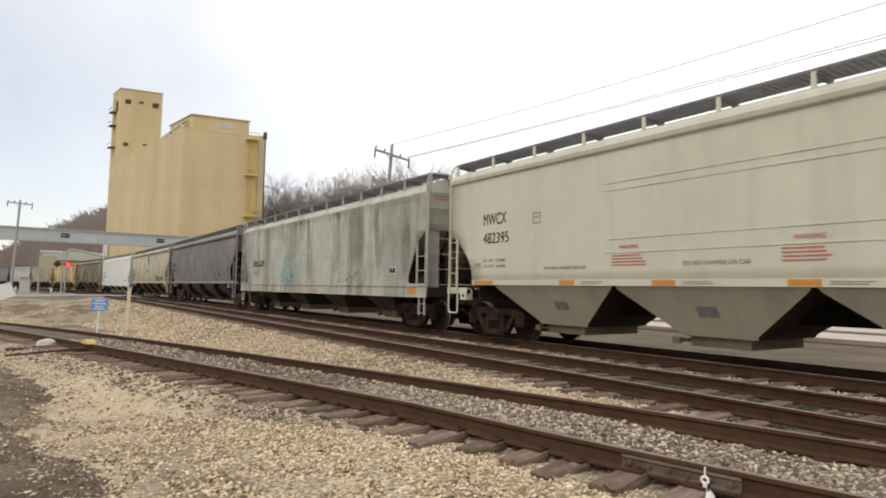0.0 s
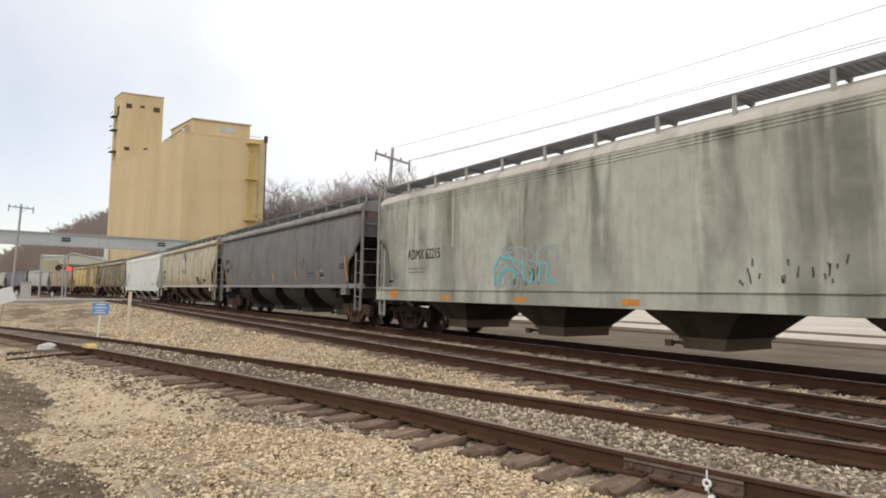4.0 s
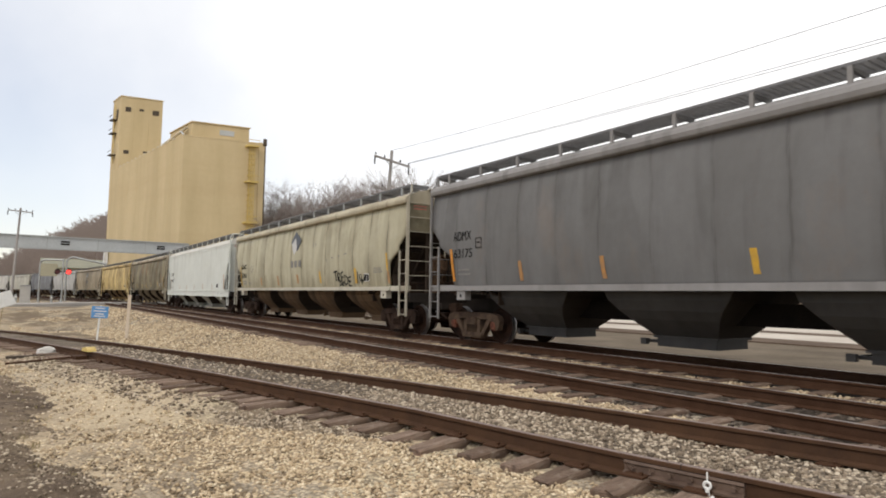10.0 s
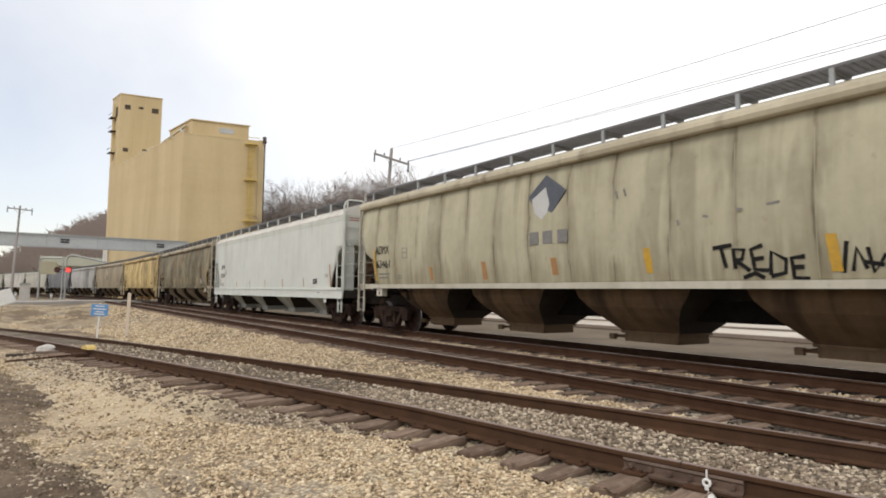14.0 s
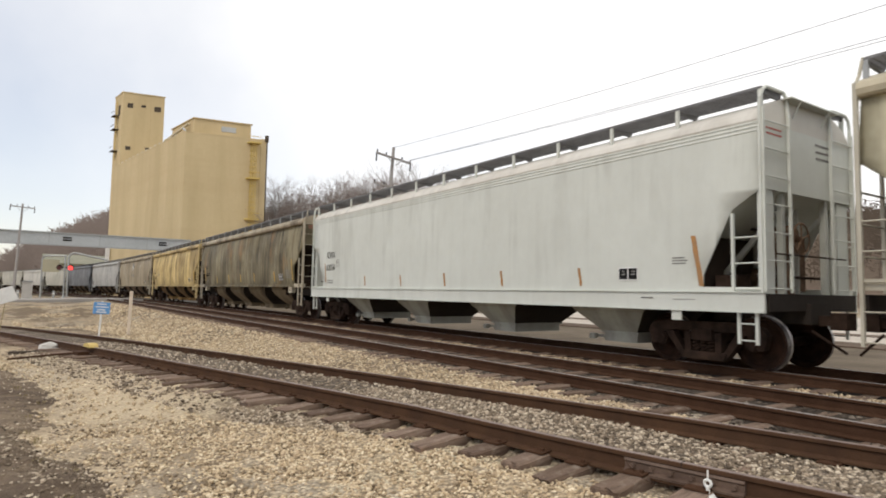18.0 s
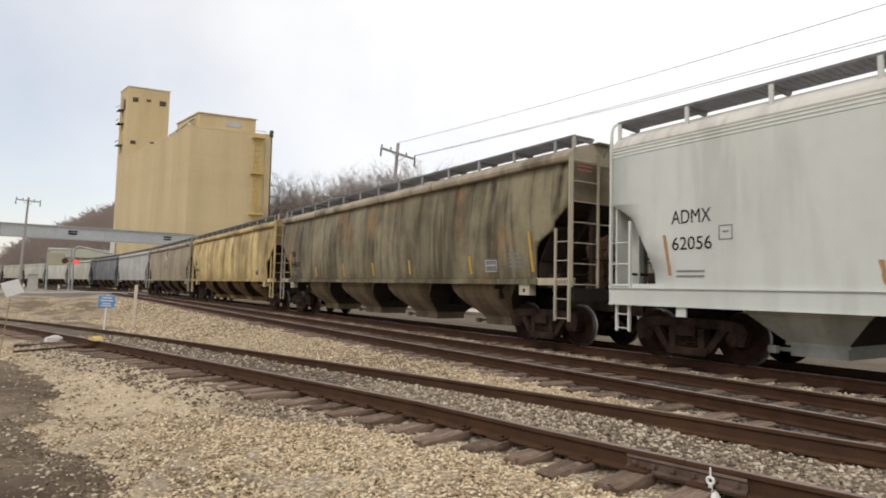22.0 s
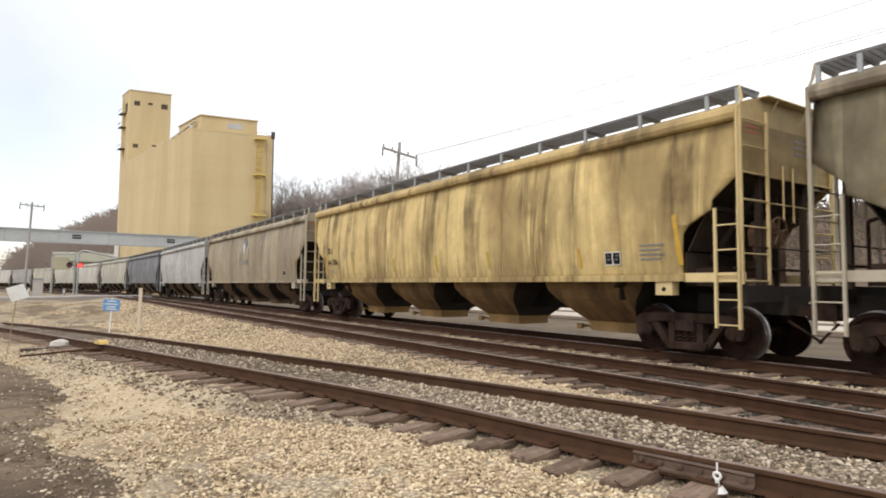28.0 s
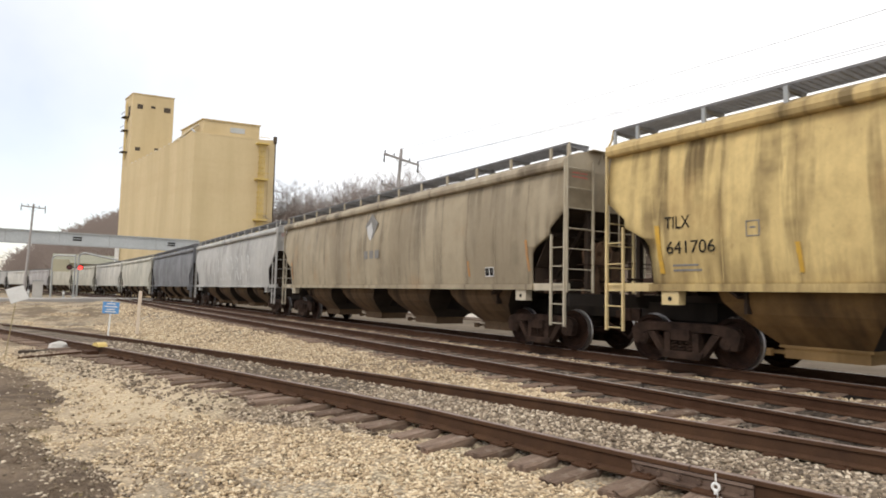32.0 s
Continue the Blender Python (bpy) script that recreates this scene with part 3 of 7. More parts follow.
stones("gravel", np.concatenate([
    strew(-0.8, 6.6, 1.2, 8.0, 1650, 0.009, 0.030, 1, lambda x, y: in_view(x, y) and not beside_siding(x, y) and bare(x, y)),
    strew(-1.5, 6.6, 8.0, 18.0, 300, 0.014, 0.034, 2, lambda x, y: in_view(x, y) and not beside_siding(x, y) and bare(x, y)),
    strew(-3.5, 6.6, 18.0, 38.0, 90, 0.025, 0.052, 3, lambda x, y: not beside_siding(x, y) and (x > 3.2 - 0.02 * y or noise.noise(Vector((x * 0.45, y * 0.2, 4.0))) > 0.02)),
    strew(-3.5, 6.6, 38.0, 60.0, 34, 0.04, 0.075, 13, lambda x, y: x > -0.05 * y and not beside_siding(min(x, 6), min(y, 40)) and (x > 4.5 or noise.noise(Vector((x * 0.3, y * 0.12, 9.0))) > 0.05)),
    strew(8.62, 10.15, 2.0, 30.0, 420, 0.016, 0.04, 4, lambda x, y: True)]), M_STONE, "loose angular pale tan ballast stones", 5)
stones("gravel", np.concatenate([
    strew(2.0, 6.6, 1.2, 8.0, 1000, 0.01, 0.034, 6, lambda x, y: in_view(x, y) and beside_siding(x, y)),
    strew(-0.5, 6.6, 8.0, 20.0, 210, 0.016, 0.042, 7, lambda x, y: in_view(x, y) and beside_siding(x, y) and (abs(x - siding(y)[0]) > 0.6 or (x * 7 + y * 3) % 1 < 0.55))]), M_STONE_GREY, "grey and tan ballast stones round the siding", 8)
stones("gravel", strew(6.5, 8.9, 2.0, 22.0, 170, 0.022, 0.048, 9, lambda x, y: between(x, y)), M_STONE_BROWN, "oil-browned ballast stones in the running track", 10)


EDGE_Y, EDGE_X = (2.0, 5.2, 5.9, 6.4, 6.9, 7.5, 8.9, 10.8, 12.7, 14.7, 20.0), (0.5, 0.5, 0.55, 0.42, 0.16, 0.12, 0.28, 0.34, 0.1, -0.3, -1.2)


def soil_edge(y):
    return float(np.interp(y, EDGE_Y, EDGE_X)) + 0.14 * noise.noise(Vector((y * 1.3, 3.0, 0))) + 0.09 * noise.noise(Vector((y * 4.1, 8.0, 0)))


def soil_height(x, y, u):
    lump = 0.09 * noise.noise(Vector((x * 1.7, y * 1.2, 1.0))) + 0.045 * noise.noise(Vector((x * 5, y * 4, 2.0))) + 0.02 * noise.noise(Vector((x * 15, y * 12, 5.0)))
    return ground_z(x, y) - 0.022 + min(1, u * 5) * (0.07 + lump) + 0.16 * max(0, u - 0.2)


def soil_bank():
    """A low uneven bank of dark soil that runs out over the gravel."""
    ys = np.arange(1.0, 21.0, 0.07)
    us = np.linspace(0, 1, 48)
    verts, faces = [], []
    for y in ys:
        edge = soil_edge(y)
        for u in us:
            x = edge + 0.1 - 4.5 * u ** 1.6
            rim = min((y - 1.0) / 1.5, (21.0 - y) / 3.0, (1 - u) / 0.25) + 0.5 * noise.noise(Vector((x, y, 7.0)))
            verts.append((x, y, soil_height(x, y, u) - 0.35 * clamp(0.8 - rim, 0, 1)))
    n = len(us)
    for j in range(len(ys) - 1):
        for i in range(n - 1):
            faces.append((j * n + i, j * n + i + 1, (j + 1) * n + i + 1, (j + 1) * n + i))
    me = bpy.data.meshes.new("soil_bank")
    me.from_pydata([tuple(map(float, v)) for v in verts], [], faces)
    me.materials.append(None)
    me.polygons.foreach_set("use_smooth", [True] * len(faces))
    return me


tagged(place("soil_bank", soil_bank(), M_SOIL), "dark brown bare soil at the gravel's edge", "soil", kind="structure")


def crumbs(n, seed, spread, small, big, lift):
    """Spots that thin out to both sides of the soil's edge."""
    r = random.Random(seed)
    rows = []
    for _ in range(n):
        y = r.uniform(4.2, 15) if r.random() < 0.4 else r.uniform(4.2, 8.5)
        x = soil_edge(y) + r.gauss(spread * 0.25, abs(spread))
        u = clamp((soil_edge(y) + 0.1 - x) / 4.5, 0, 1) ** (1 / 1.6)
        rad = small + (big - small) * r.random() ** 2
        z = soil_height(x, y, u) if u > 0 else ground_z(x, y)
        rows.append((x, y, z + rad * r.uniform(-0.3, 0.4) + lift * (u == 0), rad))
    return np.array(rows)


stones("soil_clods", crumbs(900, 31, 0.2, 0.005, 0.015, 0.008), M_SOIL, "crumbs and clods of dark soil strewn on gravel", 32)
stones("gravel", crumbs(2600, 33, -0.3, 0.008, 0.026, 0.0), M_STONE_GREY, "pale stones scattered over the dark soil", 34)
mound = [(-0.12 + 0.17 * math.cos(a), 6.6 + 0.3 * math.sin(a), -0.37 + 0.02 * (k % 3), 0.06 + 0.012 * (k % 4)) for k, a in enumerate([0.9 * i for i in range(14)])]
stones("soil_heap", np.array(mound + [(-0.12, 6.6, -0.32, 0.10), (-0.25, 6.9, -0.34, 0.12)]), M_SOIL, "small heap of dark clods on the soil bank", 36)


def grass_blades(spots, seed):
    r = random.Random(seed)
    verts, faces = [], []
    for x, y, z, h in spots:
        for _ in range(9):
            a, lean, w = r.uniform(0, 6.28), r.uniform(0.2, 1.1) * h, 0.004
            bx, by = x + r.uniform(-0.05, 0.05), y + r.uniform(-0.05, 0.05)
            k = len(verts)
            ca, sa = math.cos(a), math.sin(a)
            verts += [(bx - sa * w, by + ca * w, z - 0.02), (bx + sa * w, by - ca * w, z - 0.02), (bx + ca * lean * 0.4, by + sa * lean * 0.4, z + h * 0.7), (bx + ca * lean, by + sa * lean, z + h * 0.85)]
            faces += [(k, k + 1, k + 2), (k + 1, k + 3, k + 2)]
    me = bpy.data.meshes.new("dead_grass")
    me.from_pydata(verts, [], faces)
    me.materials.append(None)
    return me


rg = random.Random(12)
tufts = []
for _ in range(60):
    y = rg.uniform(4.5, 19)
    x = soil_edge(y) - abs(rg.gauss(0.1, 0.6))
    tufts.append((x, y, ground_z(x, y) + 0.03, rg.uniform(0.02, 0.05)))
tagged(place("dead_grass", grass_blades(tufts, 4), M_STRAW), "straw-coloured dead grass tufts on the soil bank", "grass", kind="stuff")

# brown-grey gravel whose dark tone includes the train's shade
tagged(part("cinder_strip", build(lambda bm: box(bm, D + 2.6, 23.2, -12, 70, -0.7, -0.42)), M_SERVICE), "brown-grey gravel strip behind the train, darkened for shade", "cinder strip", kind="structure")
# the road over the tracks, and the yard beyond the train
road = tagged(part("road", build(lambda bm: prism(bm, [(-70, -0.5), (60, -0.5), (60, -0.03), (14, -0.012), (4, -0.012), (0, -0.15), (-70, -0.2)], "y", 72.5, 80.0)), M_ROAD), "pale worn asphalt road over the tracks", "road", kind="structure")
yard = tagged(part("yard", build(lambda bm: box(bm, 25.6, 60, -12, 70, -0.6, -0.36)), M_LOT), "pale gravel yard beyond the train", "yard", kind="structure")
for x0, x1, z in ((23.3, 25.5, -0.37), (29.6, 31.6, -0.352)):
    tagged(part("cinder_strip", build(lambda bm: box(bm, x0, x1, -12, 70, -0.6, z)), M_CINDER), "dark cinder strip along the pale yard", "cinder strip", kind="structure")


# ---- the hopper cars ----
HL = 9.33          # half the length over the end walls
CUT_ROUND = ((1.40, 1.08), (1.55, 1.08), (1.94, 1.06), (2.22, 1.03), (2.34, 0.94), (2.45, 0.76), (2.54, 0.58), (2.59, 0.48), (2.60, 0.46), (2.77, 0.45), (3.11, 0.04), (3.13, 0.0), (4.13, 0.0))
CUT_SLOPE = ((1.02, 0.0), (1.40, 0.0), (1.405, 1.03), (1.60, 1.02), (1.74, 0.96), (2.62, 0.52), (2.70, 0.46), (2.93, 0.08), (2.96, 0.0), (4.13, 0.0))
CUT_CURVE = ((1.38, 0.96), (1.7, 0.95), (2.0, 0.83), (2.3, 0.56), (2.52, 0.32), (2.62, 0.16), (2.7, 0.0), (4.13, 0.0))


def width_round(z):
    return 1.60 - 0.10 * ((z - 2.7) / 1.4) ** 2 - (0.02 if z > 3.9 else 0)


def width_flat(z):
    return 1.575


def side_sheet(bm, sgn, cut, width, panels, bulge):
    """One side of the body, its ends cut away over the trucks, pillowed between its seams, with its thickness."""
    zs = sorted(set([c[0] for c in cut] + [1.8, 2.1, 2.4, 2.7, 3.0, 3.3, 3.6, 3.9]))
    zs = [z for z in zs if z >= cut[0][0]]
    cz, cy = [c[0] for c in cut], [c[1] for c in cut]
    nc = panels * 4
    rows = []
    for z in zs:
        e = HL - float(np.interp(z, cz, cy))
        ys = [clamp(-HL + 2 * HL * i / nc, -e, e) for i in range(nc + 1)]
        out = [width(z) + bulge * (0, 0.75, 1, 0.75)[i % 4] * math.sin(math.pi * clamp((z - 1.3) / 2.8, 0, 1)) for i in range(nc + 1)]
        rows.append(([bm.verts.new((sgn * o, y, z)) for o, y in zip(out, ys)], [bm.verts.new((sgn * (width(z) - 0.03), y, z)) for y in ys]))
    for (a, b), (c, d) in zip(rows, rows[1:]):
        for i in range(nc):
            bm.faces.new((a[i], a[i + 1], c[i + 1], c[i]))
            bm.faces.new((b[i], d[i], d[i + 1], b[i + 1]))
        bm.faces.new((a[0], c[0], d[0], b[0]))
        bm.faces.new((a[nc], b[nc], d[nc], c[nc]))
    for i in range(nc):
        bm.faces.new((rows[0][0][i], rows[0][1][i], rows[0][1][i + 1], rows[0][0][i + 1]))
    bmesh.ops.remove_doubles(bm, verts=bm.verts, dist=0.0005)


def seam(bm, z0, z1, width, b=0.006):
    """A thin weld bead that follows the side."""
    zs = [z0 + (z1 - z0) * i / 8 for i in range(9)]
    prism(bm, [(-width(z) - 0.003, z) for z in zs] + [(-width(z) + 0.02, z) for z in zs[::-1]], "y", -b, b)


ROOF = ((1.60, 4.09), (1.635, 4.12), (1.655, 4.20), (1.62, 4.29), (1.5, 4.36), (1.15, 4.5), (0.7, 4.59), (0.3, 4.62))


ROOF_PLAIN = ((1.578, 4.10), (1.585, 4.13), (1.572, 4.16), (1.53, 4.23), (1.45, 4.31), (1.3, 4.40), (0.9, 4.56), (0.3, 4.64))


def roof_sheet(bm, hl, half=ROOF):
    pts = list(half) + [(-x, z) for x, z in half[::-1]] + [(-1.5, 4.09), (1.5, 4.09)]
    prism(bm, pts, "y", -hl, hl)


def end_wall(bm, s, z0, width):
    """The upright end, cut to the bow of the sides."""
    zs = [z0 + (4.1 - z0) * i / 5 for i in range(6)]
    prism(bm, [(width(z) - 0.031, z) for z in zs] + [(0.031 - width(z), z) for z in zs[::-1]], "y", s * HL, s * (HL - 0.03))


def slope_sheet(bm, s, z0, run):
    """The sheet that slopes in from the end wall's foot, and the short wall below it."""
    a, b = s * (HL - 0.02), s * (HL - run)
    prism(bm, [(a, z0 + 0.1), (b, 1.3), (b, 1.25), (a, z0 + 0.04)], "x", -1.5, 1.5)
    prism(bm, [(s * (HL - run - 0.05), 1.0), (s * (HL - run), 1.0), (s * (HL - run), 1.5), (s * (HL - run - 0.05), 1.5)], "x", -1.3, 1.3)


HOPPERS = {"curve": (((1.40, 1.52, 1.86), (1.30, 1.50, 1.80), (0.53, 1.02, 0.76), (0.47, 0.98, 0.74)), (-5.61, -1.86, 1.89, 5.64), 0.47, 0.9, 0.60),
           "slope": (((1.32, 1.32, 1.32), (0.9, 1.20, 0.90), (0.50, 0.84, 0.48), (0.45, 0.80, 0.46)), (-5.85, -2.03, 2.0, 5.83), 0.45, 0.78, 0.46),
           "round": (((1.42, 1.24, 1.44), (1.2, 1.23, 1.33), (1.0, 1.13, 1.14), (0.82, 0.96, 0.98), (0.66, 0.76, 0.84), (0.50, 0.55, 0.70), (0.46, 0.52, 0.69)), (-5.73, -1.88, 1.9, 5.73), 0.46, 0.52, 0.68)}


def hopper(bm, rings):
    """One funnel: sheets that close in from the side sill down to the outlet; rings of (z, half width, half length)."""
    last = None
    for z, w, h in rings:
        r = [bm.verts.new(p) for p in ((-w, -h, z), (w, -h, z), (w, h, z), (-w, h, z))]
        if last:
            for i in range(4):
                # end slopes take the second, black material: underbody shade as colour
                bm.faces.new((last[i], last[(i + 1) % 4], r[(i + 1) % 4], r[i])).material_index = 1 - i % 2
        last = r
    bm.faces.new(last)


def outlet(bm, w, h, z):
    """The mouth below a funnel, with the flange round its top."""
    box(bm, -w, w, -h + 0.03, h - 0.03, z - 0.19, z)
    box(bm, -w - 0.05, w + 0.05, -h - 0.03, h + 0.03, z - 0.015, z + 0.03)


def gate(bm, w, h, z):
    """The sliding gate with its two runners, its rack and the capstan across."""
    for x in (-w + 0.08, w - 0.08):
        box(bm, x - 0.04, x + 0.04, h - 0.1, h + 0.3, z - 0.13, z - 0.07)
    box(bm, -w + 0.06, w - 0.06, h - 0.05, h + 0.1, z - 0.115, z - 0.09)
    rod(bm, (-w - 0.1, h + 0.2, z - 0.1), (w + 0.1, h + 0.2, z - 0.1), 0.03, 8)


def capstan(bm, x, h, z):
    box(bm, x - 0.05, x + 0.05, h + 0.13, h + 0.27, z - 0.16, z - 0.04)


def roof_walk(bm, x0, x1, hl):
    """Grating: bearing bars along, thin slats across."""
    for i in range(9):
        x = x0 + (x1 - x0) * i / 8
        box(bm, x - 0.006, x + 0.006, -hl, hl, 4.655, 4.70)
    n = int(hl * 2 / 0.115)
    for i in range(n + 1):
        y = -hl + 2 * hl * i / n
        box(bm, x0, x1, y - 0.006, y + 0.006, 4.662, 4.694)


def walk_post(bm, s):
    box(bm, s * 1.40, s * 1.445, -0.035, 0.035, 4.30, 4.675)


def walk_bracket(bm, s):
    prism(bm, [(s * 0.8, 4.65), (s * 1.40, 4.65), (s * 1.40, 4.60), (s * 0.85, 4.56)], "y", -0.02, 0.02)


def ladder(bm, y0, y1, z0, z1, x, step=0.36):
    for y in (y0, y1):
        box(bm, x - 0.025, x + 0.025, y - 0.022, y + 0.022, z0, z1)
    z = z0 + 0.06
    while z < z1:
        rod(bm, (x, y0, z), (x, y1, z), 0.014, 6)
        z += step


def end_ladder(bm, x0, x1, z0, z1, y, step=0.36):
    for x in (x0, x1):
        box(bm, x - 0.022, x + 0.022, y - 0.025, y + 0.025, z0, z1)
    z = z0 + 0.06
    while z < z1:
        rod(bm, (x0, y, z), (x1, y, z), 0.014, 6)
        z += step


def side_frame(bm, x):
    """Cast truck side: a bowed top member, two columns with a spring window, a drooping bottom member."""
    t = 0.16
    prism(bm, [(-1.16, 0.60), (-1.08, 0.72), (-0.9, 0.77), (-0.4, 0.79), (0.4, 0.79), (0.9, 0.77), (1.08, 0.72), (1.16, 0.60), (1.10, 0.36), (1.0, 0.34), (0.9, 0.56), (0.62, 0.62),
               (-0.62, 0.62), (-0.9, 0.56), (-1.0, 0.34), (-1.10, 0.36)], "x", x - t / 2, x + t / 2)
    for s in (-1, 1):
        prism(bm, [(s * 0.62, 0.60), (s * 0.78, 0.58), (s * 0.46, 0.17), (s * 0.33, 0.17)], "x", x - t / 2, x + t / 2)
        prism(bm, [(s * 0.24, 0.6), (s * 0.36, 0.6), (s * 0.36, 0.2), (s * 0.24, 0.2)], "x", x - t / 2 - 0.02, x + t / 2 + 0.02)
    prism(bm, [(-0.46, 0.26), (0.46, 0.26), (0.40, 0.12), (-0.40, 0.12)], "x", x - t / 2 - 0.03, x + t / 2 + 0.03)


def spring(bm, turns=5):
    """One coil spring, a bar wound upwards."""
    rows = []
    n = turns * 9
    for i in range(n + 1):
        a, z = 2 * math.pi * i / 9, 0.26 + 0.32 * i / n
        rows.append([bm.verts.new(((0.052 + q) * math.cos(a), (0.052 + q) * math.sin(a), z + w)) for q, w in ((-0.015, 0), (0, 0.016), (0.015, 0), (0, -0.016))])
    for r0, r1 in zip(rows, rows[1:]):
        for k in range(4):
            bm.faces.new((r0[k], r0[(k + 1) % 4], r1[(k + 1) % 4], r1[k]))


def bolster(bm):
    box(bm, -1.16, 1.16, -0.2, 0.2, 0.46, 0.66)
    rod(bm, (0, 0, 0.6), (0, 0, 0.82), 0.2, 14)
    for y in (-0.5, 0.5):
        box(bm, -0.95, 0.95, y - 0.04, y + 0.04, 0.33, 0.45)


def axle(bm):
    rod(bm, (-1.06, 0, 0), (1.06, 0, 0), 0.085, 12)


def wheel(bm, s):
    """A dished steel wheel with hub, plate, rim and flange, and the bolts of its axle's end cap."""
    prof = ((0.085, 0.09), (0.16, 0.09), (0.2, 0.035), (0.36, 0.03), (0.39, 0.062), (0.457, 0.062), (0.457, -0.045), (0.485, -0.06), (0.485, -0.075),
            (0.39, -0.075), (0.36, -0.0), (0.2, 0.0), (0.16, -0.06), (0.085, -0.06))
    n = 36
    rings = [[bm.verts.new((s * (0.7525 + o), r * math.cos(2 * math.pi * i / n), r * math.sin(2 * math.pi * i / n))) for i in range(n)] for r, o in prof]
    for k, (a, b) in enumerate(zip(rings, rings[1:])):
        for i in range(n):
            f = bm.faces.new((a[i], a[(i + 1) % n], b[(i + 1) % n], b[i]))
            f.material_index = 1 if k in (5, 6) else 0
    for k in range(3):
        a = 2 * math.pi * k / 3
        rod(bm, (s * 1.0, 0.04 * math.cos(a), 0.04 * math.sin(a)), (s * 1.115, 0.04 * math.cos(a), 0.04 * math.sin(a)), 0.016, 6)


def bearing(bm, x, y):
    s = 1 if x > 0 else -1
    rod(bm, (x - s * 0.1, y, 0.457), (x + s * 0.06, y, 0.457), 0.13, 16)
    rod(bm, (x + s * 0.06, y, 0.457), (x + s * 0.09, y, 0.457), 0.1, 16)


def coupler(bm, s):
    box(bm, -0.09, 0.09, s * (HL - 0.5), s * (HL + 0.42), 0.78, 0.95)
    prism(bm, [(-0.16, s * (HL + 0.36)), (0.2, s * (HL + 0.36)), (0.22, s * (HL + 0.6)), (0.05, s * (HL + 0.66)), (-0.14, s * (HL + 0.6))], "z", 0.72, 1.0)
    rod(bm, (-0.45, s * (HL + 0.2), 0.7), (-0.2, s * (HL + 0.62), 0.35), 0.022, 8)


def end_sill(bm, s):
    box(bm, -1.5, 1.5, s * (HL - 0.02), s * (HL + 0.08), 1.02, 1.3)
    box(bm, -0.35, 0.35, s * (HL - 1.6), s * (HL + 0.15), 0.8, 1.15)


def end_post(bm, s, z0, x):
    box(bm, x - 0.05, x + 0.05, s * (HL - 0.16), s * (HL - 0.06), 1.25, z0 + 0.1)
    prism(bm, [(s * (HL - 0.1), z0 - 0.3), (s * (HL - 0.2), z0 - 0.3), (s * (HL - 1.5), 1.3), (s * (HL - 1.35), 1.3)], "x", x - 0.035, x + 0.035)


def center_plate(bm, s, z0, run):
    prism(bm, [(s * (HL - 0.3), 1.0), (s * (HL - run), 1.0), (s * (HL - run), 1.25), (s * (HL - 0.3), z0 - 0.1)], "x", 0.2, 0.24)


def pipes(bm, s):
    """Air pipe and grab irons on the end platform."""
    rod(bm, (-1.3, s * (HL - 0.25), 1.6), (1.3, s * (HL - 0.25), 1.6), 0.025, 8)
    rod(bm, (-1.2, s * (HL + 0.05), 1.95), (1.2, s * (HL + 0.05), 1.95), 0.015, 6)
    rod(bm, (-0.55, s * (HL - 0.3), 1.3), (-0.55, s * (HL - 0.3), 2.3), 0.03, 8)
    rod(bm, (-0.55, s * (HL - 0.3), 2.3), (-0.3, s * (HL - 0.9), 2.5), 0.03, 8)
    box(bm, -1.25, -0.85, s * (HL - 1.0), s * (HL - 0.6), 1.3, 1.62)


def brake_gear(bm, s):
    """The hand brake's housing on its bracket, with the chain case running down to the sill."""
    y = s * (HL - 0.12)
    prism(bm, [(-0.62, 2.02), (-0.66, 2.25), (-0.55, 2.44), (-0.3, 2.50), (-0.12, 2.40), (-0.08, 2.12), (-0.2, 1.98), (-0.42, 1.96)], "y", y, y - s * 0.26)
    prism(bm, [(-0.60, 2.02), (-0.34, 2.0), (-0.30, 1.62), (-0.36, 1.34), (-0.52, 1.34), (-0.56, 1.62)], "y", y - s * 0.04, y - s * 0.2)
    box(bm, -0.62, -0.3, min(y, y - s * 0.3), max(y, y - s * 0.3), 1.26, 1.44)
    rod(bm, (-0.36, y, 2.24), (-0.36, y + s * 0.14, 2.24), 0.05, 10)
    box(bm, 0.02, 0.7, min(y - s * 0.3, y - s * 0.34), max(y - s * 0.3, y - s * 0.34), 1.36, 2.36)
    rod(bm, (0.3, y - s * 0.5, 1.62), (0.3, y - s * 1.1, 1.62), 0.2, 14)


def brake_wheel(bm, s):
    """A spoked hand wheel on the brake's spindle."""
    y, n = s * (HL + 0.03), 22
    for i in range(n):
        a, b = 2 * math.pi * i / n, 2 * math.pi * (i + 1) / n
        rod(bm, (-0.36 + 0.27 * math.cos(a), y, 2.24 + 0.27 * math.sin(a)), (-0.36 + 0.27 * math.cos(b), y, 2.24 + 0.27 * math.sin(b)), 0.016, 6)
    for i in range(5):
        a = 2 * math.pi * i / 5 + 0.3
        rod(bm, (-0.36, y, 2.24), (-0.36 + 0.27 * math.cos(a), y, 2.24 + 0.27 * math.sin(a)), 0.013, 6)


def hand_rails(bm, s):
    """Two stanchions on the end wall's foot and the rail across them."""
    y = s * (HL + 0.02)
    for x in (-0.17, 0.17):
        rod(bm, (x, y, 2.44), (x, y, 3.44), 0.017, 6)
    rod(bm, (-1.56, y, 2.74), (1.56, y, 2.74), 0.013, 6)


